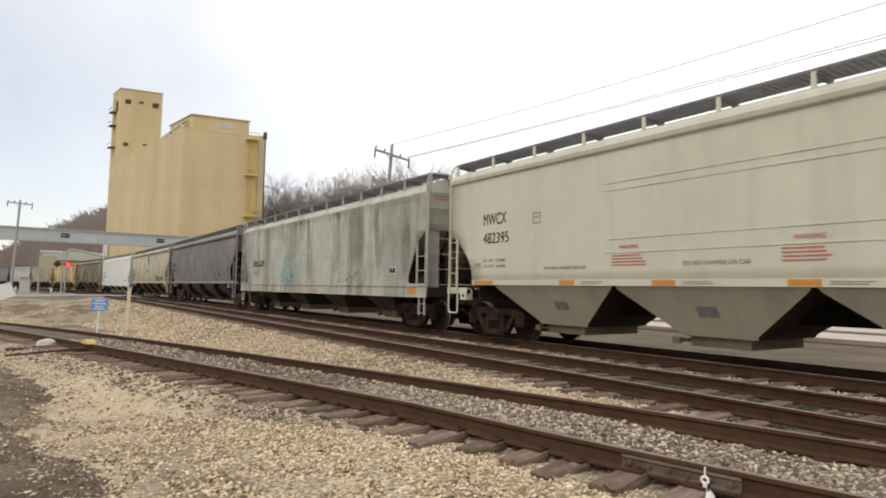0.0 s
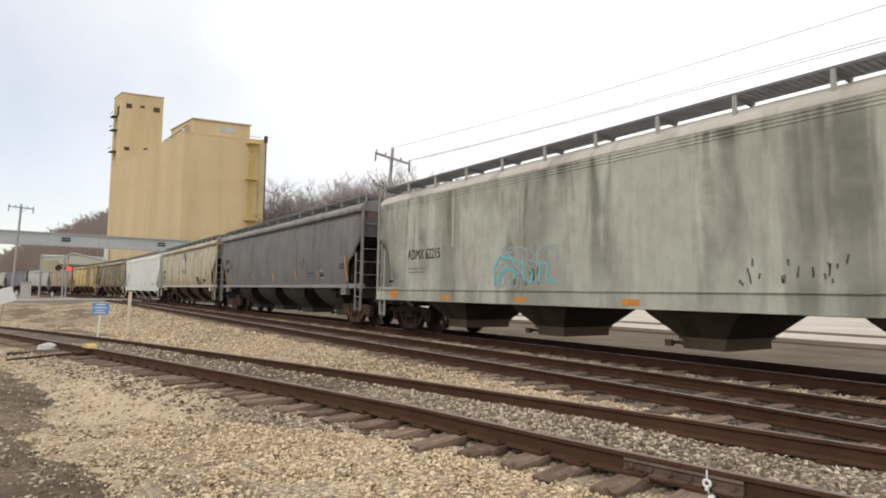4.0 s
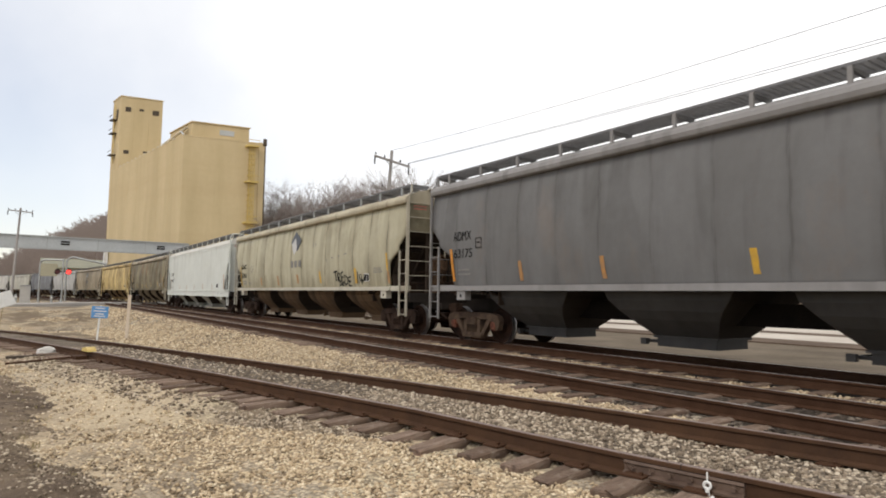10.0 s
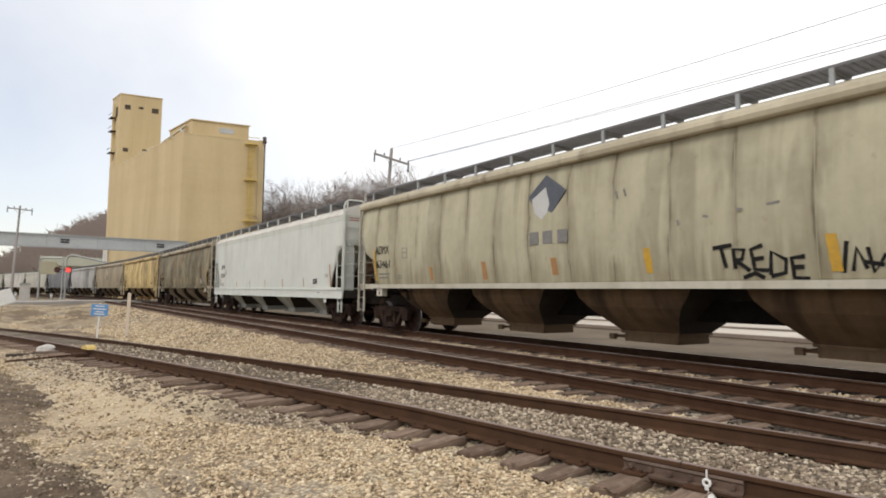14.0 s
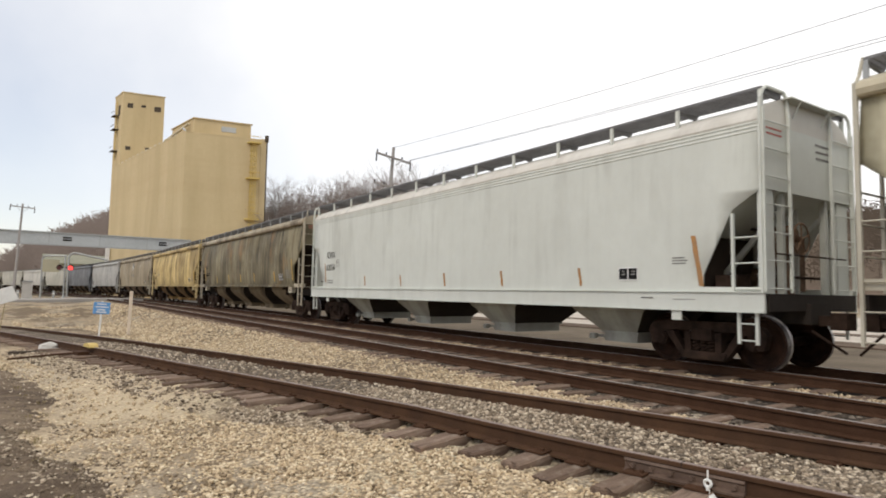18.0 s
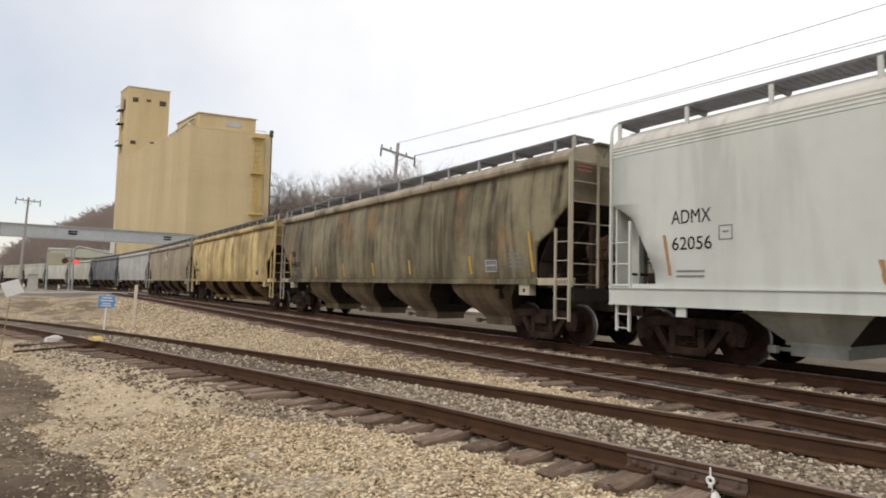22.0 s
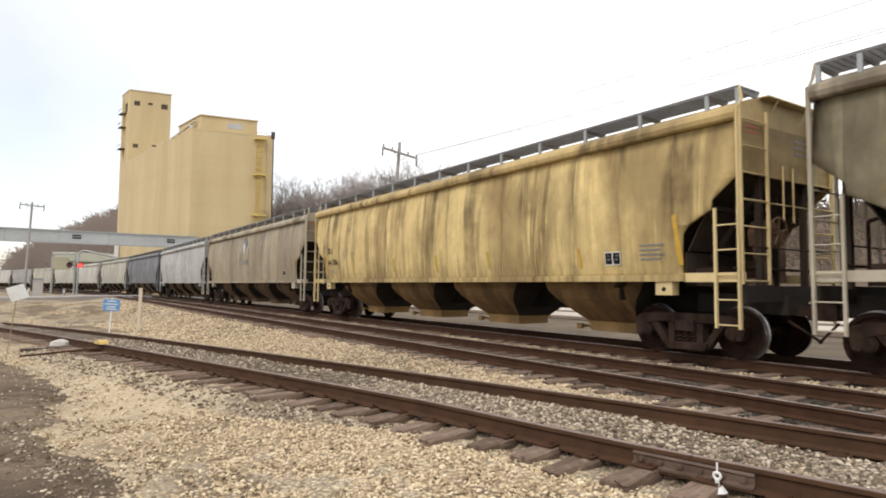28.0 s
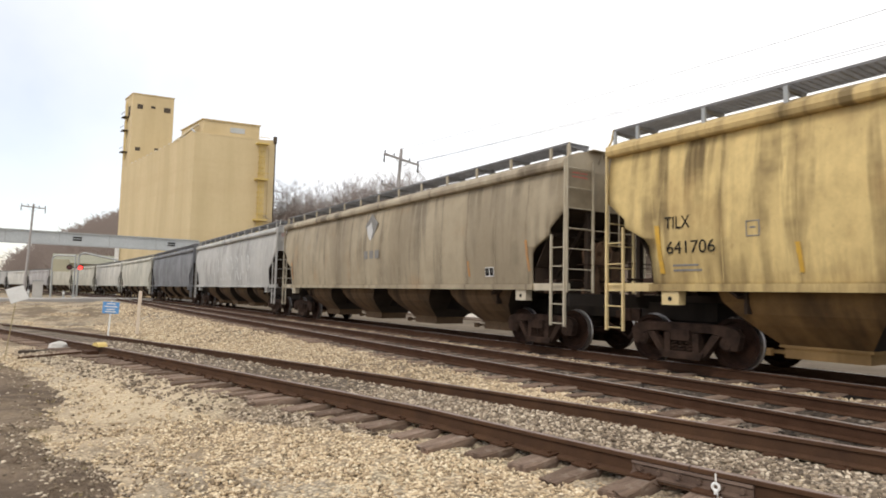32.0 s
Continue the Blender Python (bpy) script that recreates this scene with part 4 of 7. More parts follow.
def cross_beam(bm, s):
    """The ledge between the two side gussets, with the plate that hangs from it."""
    a, b = s * (HL - 0.46), s * (HL - 0.62)
    prism(bm, [(a, 2.60), (a, 2.68), (b, 2.70), (b, 2.60)], "x", -1.53, 1.53)
    prism(bm, [(b, 2.62), (b + s * 0.02, 2.62), (s * (HL - 0.98), 1.92), (s * (HL - 1.0), 1.92)], "x", -1.5, 1.5)
    prism(bm, [(s * (HL - 1.06), 1.3), (s * (HL - 1.1), 1.3), (s * (HL - 1.1), 1.9), (s * (HL - 1.06), 1.9)], "x", -1.45, 1.45)


def corner_plate(bm, s, e):
    """A broad folded plate from the end wall's foot down to the sill."""
    box(bm, min(s * 1.12, s * 1.53), max(s * 1.12, s * 1.53), min(e * (HL - 0.04), e * (HL - 0.08)), max(e * (HL - 0.04), e * (HL - 0.08)), 1.2, 3.0)
    box(bm, min(s * 1.10, s * 1.13), max(s * 1.10, s * 1.13), min(e * (HL - 0.04), e * (HL - 0.3)), max(e * (HL - 0.04), e * (HL - 0.3)), 1.2, 2.9)


def bent_tube(bm, pts, r=0.024):
    for p, q in zip(pts, pts[1:]):
        rod(bm, p, q, r, 8)


SHARED = {}


def shared(key, fn, *args, smooth=False):
    if key not in SHARED:
        SHARED[key] = mesh_of(key[0], build(fn, *args), smooth)
    return SHARED[key]


TRUCK_Y = HL - 1.35
WHEELS = []


def hopper_car(kind, paint, lower, label, mouth=None, trim=None, cast=None, cap=None, post=None, ahead=0.0, behind=0.0, roof=None, sill=None):
    """A covered hopper: body, roof and walks, four or three funnels, ladders, two trucks and their wheels."""
    cut = {"round": CUT_ROUND, "slope": CUT_SLOPE, "curve": CUT_CURVE}[kind]
    width = width_round if kind == "round" else width_flat
    z_end = {"round": 3.2, "slope": 3.0, "curve": 2.65}[kind]
    trim, cast = trim or paint, cast or M_TRUCK
    cap = cap or cast
    # how much longer the body is than the common length, before and behind
    grow, mid = (2 * HL + ahead + behind) / (2 * HL), (behind - ahead) / 2
    whole = Matrix.Translation((0, mid, 0)) @ Matrix.Diagonal((1, grow, 1, 1))
    end = {-1: Matrix.Translation((0, -ahead, 0)), 1: Matrix.Translation((0, behind, 0))}
    car = tagged(new("covered_hopper_car"), label, "freight car", "hopper cars of the train")
    for s in (-1, 1):
        place("body_side", shared(("body_side", kind, s), side_sheet, s, cut, width, 15 if kind == "round" else 6, 0.034 if kind == "round" else 0.006, smooth=True), paint, car, whole)
        place("end_wall", shared(("end_wall", kind, s), end_wall, s, z_end, width), paint, car, end[s])
        place("slope_sheet", shared(("slope_sheet", kind, s), slope_sheet, s, z_end, 2.7), M_SHADEBROWN if kind == "round" else paint if kind == "slope" else lower, car, end[s])
    place("roof", shared(("roof", kind == "slope"), roof_sheet, HL, ROOF_PLAIN if kind == "slope" else ROOF), roof or paint, car, whole)
    place("hatch_trough", shared(("hatch_trough",), lambda bm: (prism(bm, [(-0.36, 4.55), (0.36, 4.55), (0.36, 4.66), (0.26, 4.71), (-0.26, 4.71), (-0.36, 4.66)], "y", -HL + 0.9, HL - 0.9))), paint, car, whole)
    for s in (-1, 1):
        place("roof_walk", shared(("roof_walk", s), roof_walk, s * 0.8, s * 1.44, HL - 0.02), M_GRATE, car, whole, label="dark open steel grating")
        stops = [-HL + 0.05 + (2 * HL - 0.1) * i / 12 for i in range(13)]
        if kind == "round":
            stops = [-HL + 0.05, HL - 0.05] + [-HL + 0.62 + (2 * HL - 1.24) * i / 12 for i in range(13)]
        for y in [mid + grow * v for v in stops]:
            place("walk_post", shared(("walk_post", s), walk_post, s), post or trim, car, Matrix.Translation((0, y, 0)))
            place("walk_bracket", shared(("walk_bracket", s), walk_bracket, s), M_GRATE, car, Matrix.Translation((0, y, 0)))
        if kind == "slope":
            place("side_sill", shared(("side_sill", kind, s), lambda bm: box(bm, s * 1.56, s * 1.61, -HL - 0.05, HL + 0.05, 1.01, 1.31)), sill or paint, car, whole)
            for z in (0.99, 1.312):
                place("sill_flange", shared(("sill_flange", s, z), lambda bm: box(bm, s * 1.56, s * 1.64, -HL - 0.05, HL + 0.05, z, z + 0.018)), sill or paint, car, whole)
            for k in range(3):
                place("eave_rib", shared(("eave_rib", s, k), lambda bm: prism(bm, [(s * 1.57, 3.915 + k * 0.065), (s * 1.586, 3.935 + k * 0.065), (s * 1.586, 3.948 + k * 0.065), (s * 1.57, 3.965 + k * 0.065)], "y", -HL, HL)), paint, car, whole)
        else:
            place("side_sill", shared(("side_sill", kind, s), lambda bm: (box(bm, s * 1.545, s * 1.615, -HL + 1.02, HL - 1.02, 1.37, 1.5))), sill or paint, car, whole)
            for e in (-1, 1):
                if kind == "round":
                    p0, p1, pz, j0, j1, jz = 1.05, -0.05, 1.36, 1.64, 1.28, 1.12
                else:
                    p0, p1, pz, j0, j1, jz = 0.74, -0.18, 1.14, 0.74, 0.46, 0.98
                place("end_platform", shared(("end_platform", kind, s, e), lambda bm: box(bm, s * 1.45, s * 1.56, e * (HL - p0), e * (HL - p1), pz, pz + 0.16)), trim, car, end[e])
                place("jack_pad", shared(("jack_pad", kind, s, e), lambda bm: box(bm, s * 1.38, s * 1.58, e * (HL - j0), e * (HL - j1), jz, jz + 0.28)), trim, car, end[e])
                place("tow_hole", shared(("tow_hole", kind, s, e), lambda bm: rod(bm, (s * 1.578, e * (HL - (j0 + j1) / 2), jz + 0.11), (s * 1.584, e * (HL - (j0 + j1) / 2), jz + 0.11), 0.045, 12)), M_BLACK, car, end[e])
        for e in (-1, 1):
            inner = {"round": 0.40, "slope": 0.46, "curve": 0.33}[kind]
            low = {"round": 0.58, "slope": 1.31, "curve": 1.2}[kind]
            a, b = e * (HL - inner), e * (HL + 0.02)
            place("side_ladder", shared(("side_ladder", kind, s, e), ladder, a, b, low, 2.62, s * 1.60, 0.42), trim, car, end[e])
            if kind == "slope":
                place("sill_step", shared(("sill_step", s, e), ladder, e * (HL - 0.40), e * (HL - 0.10), 0.48, 1.05, s * 1.55, 0.27), trim, car, end[e])
                place("corner_plate", shared(("corner_plate", s, e), corner_plate, s, e), trim, car, end[e])
            if kind == "curve":
                place("sill_step", shared(("stirrup", s, e), bent_tube, [(s * 1.55, e * (HL - 0.3), 1.2), (s * 1.55, e * (HL - 0.3), 0.68), (s * 1.55, e * (HL - 0.25), 0.62), (s * 1.55, e * (HL + 0.07), 0.62), (s * 1.55, e * (HL + 0.12), 0.68), (s * 1.55, e * (HL + 0.12), 1.2)]), trim, car, end[e])
            place("corner_post", shared(("corner_post", kind, s, e), lambda bm: box(bm, min(s * 1.56, s * 1.62), max(s * 1.56, s * 1.62), min(e * HL, e * (HL + 0.04)), max(e * HL, e * (HL + 0.04)), low, 4.3)), trim, car, end[e])
            place("end_ladder", shared(("end_ladder", s, e), end_ladder, s * 0.74, s * 1.56, 1.32, 4.32, e * (HL + 0.05), 0.455), trim, car, end[e])
            if kind == "round":
                place("grab_rail", shared(("grab_rail", s, e), bent_tube, [(s * 1.56, e * (HL + 0.03), 4.3), (s * 1.45, e * (HL + 0.03), 4.45), (s * 1.43, e * (HL - 0.02), 4.7)]), trim, car, end[e])
            else:
                place("grab_rail", shared(("bent_rail", s, e), bent_tube, [(s * 1.59, e * (HL + 0.015), 4.25), (s * 1.58, e * (HL + 0.02), 4.46), (s * 1.52, e * (HL + 0.03), 4.6), (s * 1.40, e * (HL + 0.03), 4.68), (s * 0.85, e * (HL + 0.03), 4.68), (s * 0.76, e * (HL + 0.03), 4.6), (s * 0.74, e * (HL + 0.04), 4.3)], 0.03), trim, car, end[e])
    for e in (-1, 1):
        place("end_sill", shared(("end_sill", e), end_sill, e), M_SHADEBLACK, car, end[e])
        for x in (-0.75, 0.75):
            place("end_post", shared(("end_post", kind, e, x), end_post, e, z_end, x), M_SHADEBROWN if kind == "round" else lower, car, end[e])
        place("center_plate", shared(("center_plate", kind, e), center_plate, e, z_end, 2.7), M_SHADEBROWN if kind == "round" else lower, car, end[e])
        place("end_piping", shared(("end_piping", e), pipes, e), M_TRUCK, car, end[e])
        if e < 0:
            place("brake_gear", shared(("brake_gear", e), brake_gear, e), M_DUSTRUST, car, end[e])
            place("brake_wheel", shared(("brake_wheel", e), brake_wheel, e), M_DUSTRUST, car, end[e])
        if kind == "round":
            place("hand_rail", shared(("hand_rail", e), hand_rails, e), trim, car, end[e])
            place("cross_beam", shared(("cross_beam", e), cross_beam, e), M_SHADEBROWN, car, end[e])
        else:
            # added plate: closes the view through the end and darkens it like shade
            place("bulkhead", shared(("bulkhead", e), lambda bm: box(bm, -1.46, 1.46, min(e * (HL - 1.16), e * (HL - 1.12)), max(e * (HL - 1.16), e * (HL - 1.12)), 1.05, 2.36)), M_SHADEBROWN, car, end[e])
        for k in range(2):
            place("end_notice", shared(("end_notice", e), lambda bm: box(bm, -1.36, -0.88, min(e * HL, e * (HL + 0.006)), max(e * HL, e * (HL + 0.006)), -0.014, 0.014)), M_RED, car, end[e] @ Matrix.Translation((0, 0, 3.93 + 0.09 * k)), "faded red warning line")
        for k in range(3):
            place("end_slot", shared(("end_slot", e), lambda bm: box(bm, 0.28, 0.86, min(e * HL, e * (HL + 0.006)), max(e * HL, e * (HL + 0.006)), -0.02, 0.02)), M_FADED, car, end[e] @ Matrix.Translation((0, 0, 3.72 + 0.12 * k)))
        place("coupler", shared(("coupler", e), coupler, e), M_TRUCK, car, end[e], label="rust-brown knuckle coupler")
        place("roof_end_walk", shared(("roof_end_walk", e), lambda bm: (box(bm, -0.85, 0.85, e * (HL - 0.02), e * (HL + 0.17), 4.565, 4.585), rod(bm, (-0.5, e * HL, 4.3), (-0.5, e * (HL + 0.15), 4.57), 0.015, 6), rod(bm, (0.5, e * HL, 4.3), (0.5, e * (HL + 0.15), 4.57), 0.015, 6))), trim, car, end[e])
    rings, at, zb, ow, oh = HOPPERS[kind]
    for y in at:
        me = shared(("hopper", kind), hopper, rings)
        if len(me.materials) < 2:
            me.materials.append(M_SHADEBLACK)
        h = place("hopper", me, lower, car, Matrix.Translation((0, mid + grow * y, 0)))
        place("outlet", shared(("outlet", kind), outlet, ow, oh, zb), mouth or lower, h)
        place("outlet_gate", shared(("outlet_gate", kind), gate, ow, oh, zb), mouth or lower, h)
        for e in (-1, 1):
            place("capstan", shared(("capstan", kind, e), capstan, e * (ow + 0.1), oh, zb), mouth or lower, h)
    low = 0.95 if kind == "slope" else 0.75
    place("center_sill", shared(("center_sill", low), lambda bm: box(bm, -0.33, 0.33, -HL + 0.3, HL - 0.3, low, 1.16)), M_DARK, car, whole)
    for e in (-1, 1):
        t = place("truck", shared(("truck",), bolster), cast, car, end[e] @ Matrix.Translation((0, e * TRUCK_Y, 0)), "brown cast-steel two-axle truck")
        for s in (-1, 1):
            place("side_frame", shared(("side_frame", s), side_frame, s * 1.02), cast, t)
            for y in (-0.15, 0, 0.15):
                for dx in ((-0.06, 0.06) if len(CARS) < 8 else (0.06,)):
                    place("spring", shared(("spring",), spring), cast, t, Matrix.Translation((s * 1.02 + s * dx, y, 0)))
            for k in (-0.889, 0.889):
                place("bearing", shared(("bearing", s, k), bearing, s * 1.02, k), cap, t)
        for k in (-0.889, 0.889):
            at_y = e * (TRUCK_Y + (ahead if e < 0 else behind)) + k
            w = place("wheelset", shared(("wheelset",), axle), M_WHEEL, car, Matrix.Translation((0, at_y, 0.457)))
            for s in (-1, 1):
                me = shared(("wheel", s), wheel, s)
                if len(me.materials) < 2:
                    me.materials.append(M_TREAD)
                place("wheel", me, M_WHEEL, w)
            WHEELS.append((car, w, at_y))
    if kind == "round":
        for i in range(1, 15):
            y = -HL + 2 * HL * i / 15
            z0 = 1.52 if abs(y) < HL - 1.3 else 3.3
            place("weld_seam", shared(("weld_seam", z0), seam, z0, 4.08, width), paint, car, Matrix.Translation((0, mid + grow * y, 0)))
    return car


# brake-dust brown, darkened to paint in the shade between car ends
M_SHADEBROWN = weathered("shaded_brake_dust", (0.058, 0.041, 0.030), (0.02, 0.0145, 0.011), 0.6, 0.15, 19, 0.9)
# grimy black with the shade under the car put into it
M_SHADEBLACK = weathered("shaded_grime_black", (0.040, 0.032, 0.026), (0.012, 0.010, 0.009), 0.6, 0.1, 17, 0.9)
GREY_LOW = weathered("dark_hopper_grey", (0.065, 0.05, 0.036), (0.02, 0.016, 0.013), 0.7, 0.1, 4, 0.8)
CARS = []


def add_car(s0, kind, paint, lower, label, **more):
    car = hopper_car(kind, paint, lower, label, **more)
    CARS.append((car, s0))
    return car


P_TAN = weathered("pale_tan_paint", (0.54, 0.525, 0.41), (0.37, 0.345, 0.26), 0.16, 0.015, 1)
P_GREY2 = weathered("stained_pale_grey_paint", (0.44, 0.447, 0.37), (0.135, 0.13, 0.10), 0.62, 0.06, 2, pale=0.5)
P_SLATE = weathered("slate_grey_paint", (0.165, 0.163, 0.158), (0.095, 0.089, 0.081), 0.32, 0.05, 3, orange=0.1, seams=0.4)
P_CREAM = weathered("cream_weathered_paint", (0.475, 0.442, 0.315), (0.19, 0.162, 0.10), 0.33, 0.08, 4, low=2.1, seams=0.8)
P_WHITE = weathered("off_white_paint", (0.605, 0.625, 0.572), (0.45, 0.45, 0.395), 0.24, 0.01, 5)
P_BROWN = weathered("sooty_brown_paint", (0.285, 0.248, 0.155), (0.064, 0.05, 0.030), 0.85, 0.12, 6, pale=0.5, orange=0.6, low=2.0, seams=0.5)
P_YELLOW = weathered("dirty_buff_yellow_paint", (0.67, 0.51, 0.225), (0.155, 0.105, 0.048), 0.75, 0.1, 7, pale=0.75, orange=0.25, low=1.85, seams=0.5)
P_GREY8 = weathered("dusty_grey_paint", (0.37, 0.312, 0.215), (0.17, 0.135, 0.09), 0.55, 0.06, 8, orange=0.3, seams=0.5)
T_GREY = weathered("pale_grey_fittings", (0.42, 0.42, 0.37), (0.22, 0.2, 0.17), 0.3, 0.08, 25)
T_SLATE = weathered("lighter_slate_fittings", (0.27, 0.26, 0.25), (0.14, 0.13, 0.12), 0.3, 0.06, 26)
T_CREAM = weathered("pale_cream_fittings", (0.52, 0.49, 0.40), (0.28, 0.24, 0.17), 0.35, 0.1, 27)
T_DUN = weathered("dun_fittings", (0.47, 0.42, 0.32), (0.2, 0.16, 0.11), 0.4, 0.14, 28)
T_BUFF = weathered("buff_fittings", (0.68, 0.54, 0.28), (0.24, 0.17, 0.085), 0.35, 0.12, 29)
R_DUST = weathered("dusty_grey_roof", (0.50, 0.475, 0.41), (0.25, 0.22, 0.18), 0.45, 0.08, 33)
R_CREAM = weathered("dusty_cream_roof", (0.50, 0.45, 0.33), (0.22, 0.18, 0.12), 0.4, 0.08, 34)
R_WHITE = weathered("dusty_white_roof", (0.62, 0.60, 0.54), (0.42, 0.38, 0.32), 0.3, 0.04, 35)
R_DUN = weathered("dusty_dun_roof", (0.42, 0.36, 0.26), (0.13, 0.10, 0.07), 0.55, 0.12, 36)
R_BUFF = weathered("dirty_buff_roof", (0.54, 0.40, 0.18), (0.15, 0.105, 0.05), 0.6, 0.12, 37)
L_OCHRE = weathered("ochre_stained_outlet", (0.36, 0.225, 0.09), (0.08, 0.05, 0.026), 0.5, 0.25, 38, 0.8)
# funnel tones, darker than the body paints
L_TAN = weathered("tan_underside", (0.40, 0.37, 0.275), (0.22, 0.19, 0.135), 0.25, 0.05, 11)
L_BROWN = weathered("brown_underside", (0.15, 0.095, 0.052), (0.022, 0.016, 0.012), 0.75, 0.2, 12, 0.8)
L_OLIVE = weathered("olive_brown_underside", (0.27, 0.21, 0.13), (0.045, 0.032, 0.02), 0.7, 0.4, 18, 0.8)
# dirty outlet tone, lowered to carry the shadow beneath the funnels
L_MOUTH = weathered("dusty_shaded_outlet", (0.17, 0.13, 0.085), (0.07, 0.05, 0.034), 0.5, 0.1, 16, 0.8)
M_DUSTY = surface("dusty_truck_casting", (0.105, 0.072, 0.05), (0.032, 0.022, 0.017), 5, 0.85, 0.0, 40, 0.4)
M_DUSTRUST = surface("dusty_rusted_gear", (0.19, 0.115, 0.068), (0.075, 0.046, 0.03), 5, 0.85, 0.0, 40, 0.4)
M_REDCAP = surface("rust_red_bearing", (0.16, 0.055, 0.032), (0.09, 0.04, 0.028), 8, 0.8, 0.0, 40, 0.3)
L_WHITE = weathered("pale_underside", (0.47, 0.48, 0.43), (0.13, 0.12, 0.095), 0.6, 0.18, 13)
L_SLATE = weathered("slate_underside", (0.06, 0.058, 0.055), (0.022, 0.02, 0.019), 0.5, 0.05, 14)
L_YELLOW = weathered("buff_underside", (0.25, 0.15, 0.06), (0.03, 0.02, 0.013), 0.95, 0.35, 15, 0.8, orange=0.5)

car1 = add_car(4.35, "curve", P_TAN, L_TAN, "clean pale tan covered hopper car with red warning panels", mouth=L_MOUTH, behind=0.1)
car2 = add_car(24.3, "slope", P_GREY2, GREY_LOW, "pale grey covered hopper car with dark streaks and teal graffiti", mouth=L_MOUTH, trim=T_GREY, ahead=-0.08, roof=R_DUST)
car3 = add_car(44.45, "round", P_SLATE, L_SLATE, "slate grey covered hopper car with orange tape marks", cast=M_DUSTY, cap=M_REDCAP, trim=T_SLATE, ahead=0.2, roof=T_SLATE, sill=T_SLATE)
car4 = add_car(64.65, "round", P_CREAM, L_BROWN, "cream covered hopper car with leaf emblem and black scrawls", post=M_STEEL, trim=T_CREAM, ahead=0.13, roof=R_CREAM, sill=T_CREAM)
car5 = add_car(84.7, "slope", P_WHITE, L_WHITE, "clean off-white covered hopper car with orange tape marks", ahead=-0.04, roof=R_WHITE)
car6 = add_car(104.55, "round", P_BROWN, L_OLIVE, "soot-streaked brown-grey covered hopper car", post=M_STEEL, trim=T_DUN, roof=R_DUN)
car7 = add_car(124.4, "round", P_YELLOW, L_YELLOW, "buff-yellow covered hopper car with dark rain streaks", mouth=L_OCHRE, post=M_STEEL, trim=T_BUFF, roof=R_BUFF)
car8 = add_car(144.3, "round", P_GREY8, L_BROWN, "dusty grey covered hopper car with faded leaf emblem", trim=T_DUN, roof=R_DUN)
P_FAR = [weathered("far_car_paint", c, tuple(0.45 * x for x in c), 0.45, 0.04, 20 + i) for i, c in enumerate(((0.46, 0.45, 0.42), (0.19, 0.193, 0.20), (0.52, 0.50, 0.42), (0.58, 0.56, 0.50), (0.5, 0.47, 0.38), (0.40, 0.38, 0.36)))]
for i, (c, word) in enumerate(((0, "pale grey graffiti-tagged"), (1, "dark blue-grey"), (2, "light tan"), (3, "off-white"), (2, "light tan"), (4, "buff"), (5, "grey"), (3, "off-white"), (0, "pale grey"), (4, "buff"))):
    add_car(164.2 + 20 * i, "round", P_FAR[c], L_BROWN, word + " covered hopper car far back in the train")


# ---- grain elevator ----
elevator = tagged(new("grain_elevator"), "tall ochre concrete grain elevator with leg tower and roof house", "grain elevator")
SC, SL, SR = Vector((19.85, 106.3)), Vector((13.5, 148.7)), Vector((32.6, 104.2))
SILO_TOP = 27.0
U, V = SL - SC, SR - SC
UN, VN = U.normalized(), V.normalized()


def quad_block(bm, c, a, b, z0, z1):
    """A block on a parallelogram from corner c along a and b."""
    p = [c, c + a, c + a + b, c + b]
    lo = [bm.verts.new((*q, z0)) for q in p]
    hi = [bm.verts.new((*q, z1)) for q in p]
    for i in range(4):
        bm.faces.new((lo[i], lo[(i + 1) % 4], hi[(i + 1) % 4], hi[i]))
    bm.faces.new(lo[::-1])
    bm.faces.new(hi)


def block(name, c, a, b, z0, z1, material, parent, label=""):
    return part(name, build(quad_block, c, a, b, z0, z1), material, parent, label)


bins = block("bin_block", SC, U, V, -1, SILO_TOP, M_SILO, elevator)
for k in range(1, 5):
    block("pour_joint", SC - UN * 0.02 - VN * 0.02, UN * 0.03, V * 1.002, 4.8 * k, 4.8 * k + 0.05, M_SILO, bins)
for k in range(1, 7):
    block("wall_joint", SC + U * (k / 7) - VN * 0.025, UN * 0.08, VN * 0.05, 0, SILO_TOP, M_SILO, bins)
block("parapet", SC - UN * 0.03 - VN * 0.03, U, VN * 0.3, SILO_TOP, SILO_TOP + 0.22, M_SILO, elevator)
block("parapet", SC - UN * 0.03 + VN * 0.28, UN * 0.3, V - VN * 0.3, SILO_TOP, SILO_TOP + 0.22, M_SILO, elevator)
for k in range(13):
    block("roof_vent", SC + U * (0.14 + 0.062 * k) + VN * 0.3, UN * 0.7, VN * 0.5, SILO_TOP + 0.2, SILO_TOP + 0.75, M_PALEBUFF, elevator)
house = block("roof_house", SC + U * 0.06 + V * 0.16, U * 0.25, V * 0.72, SILO_TOP, SILO_TOP + 3.15, M_SILO, elevator)
block("house_roof", SC + U * 0.06 + V * 0.16 - UN * 0.2 - VN * 0.2, U * 0.25 + UN * 0.4, V * 0.72 + VN * 0.4, SILO_TOP + 3.15, SILO_TOP + 3.3, M_SILO, house)
block("louvre", SC + U * 0.06 + V * 0.5 - UN * 0.06, UN * 0.05, VN * 2.4, SILO_TOP + 1.4, SILO_TOP + 2.3, M_GALLERY, house, "grey louvre panel")
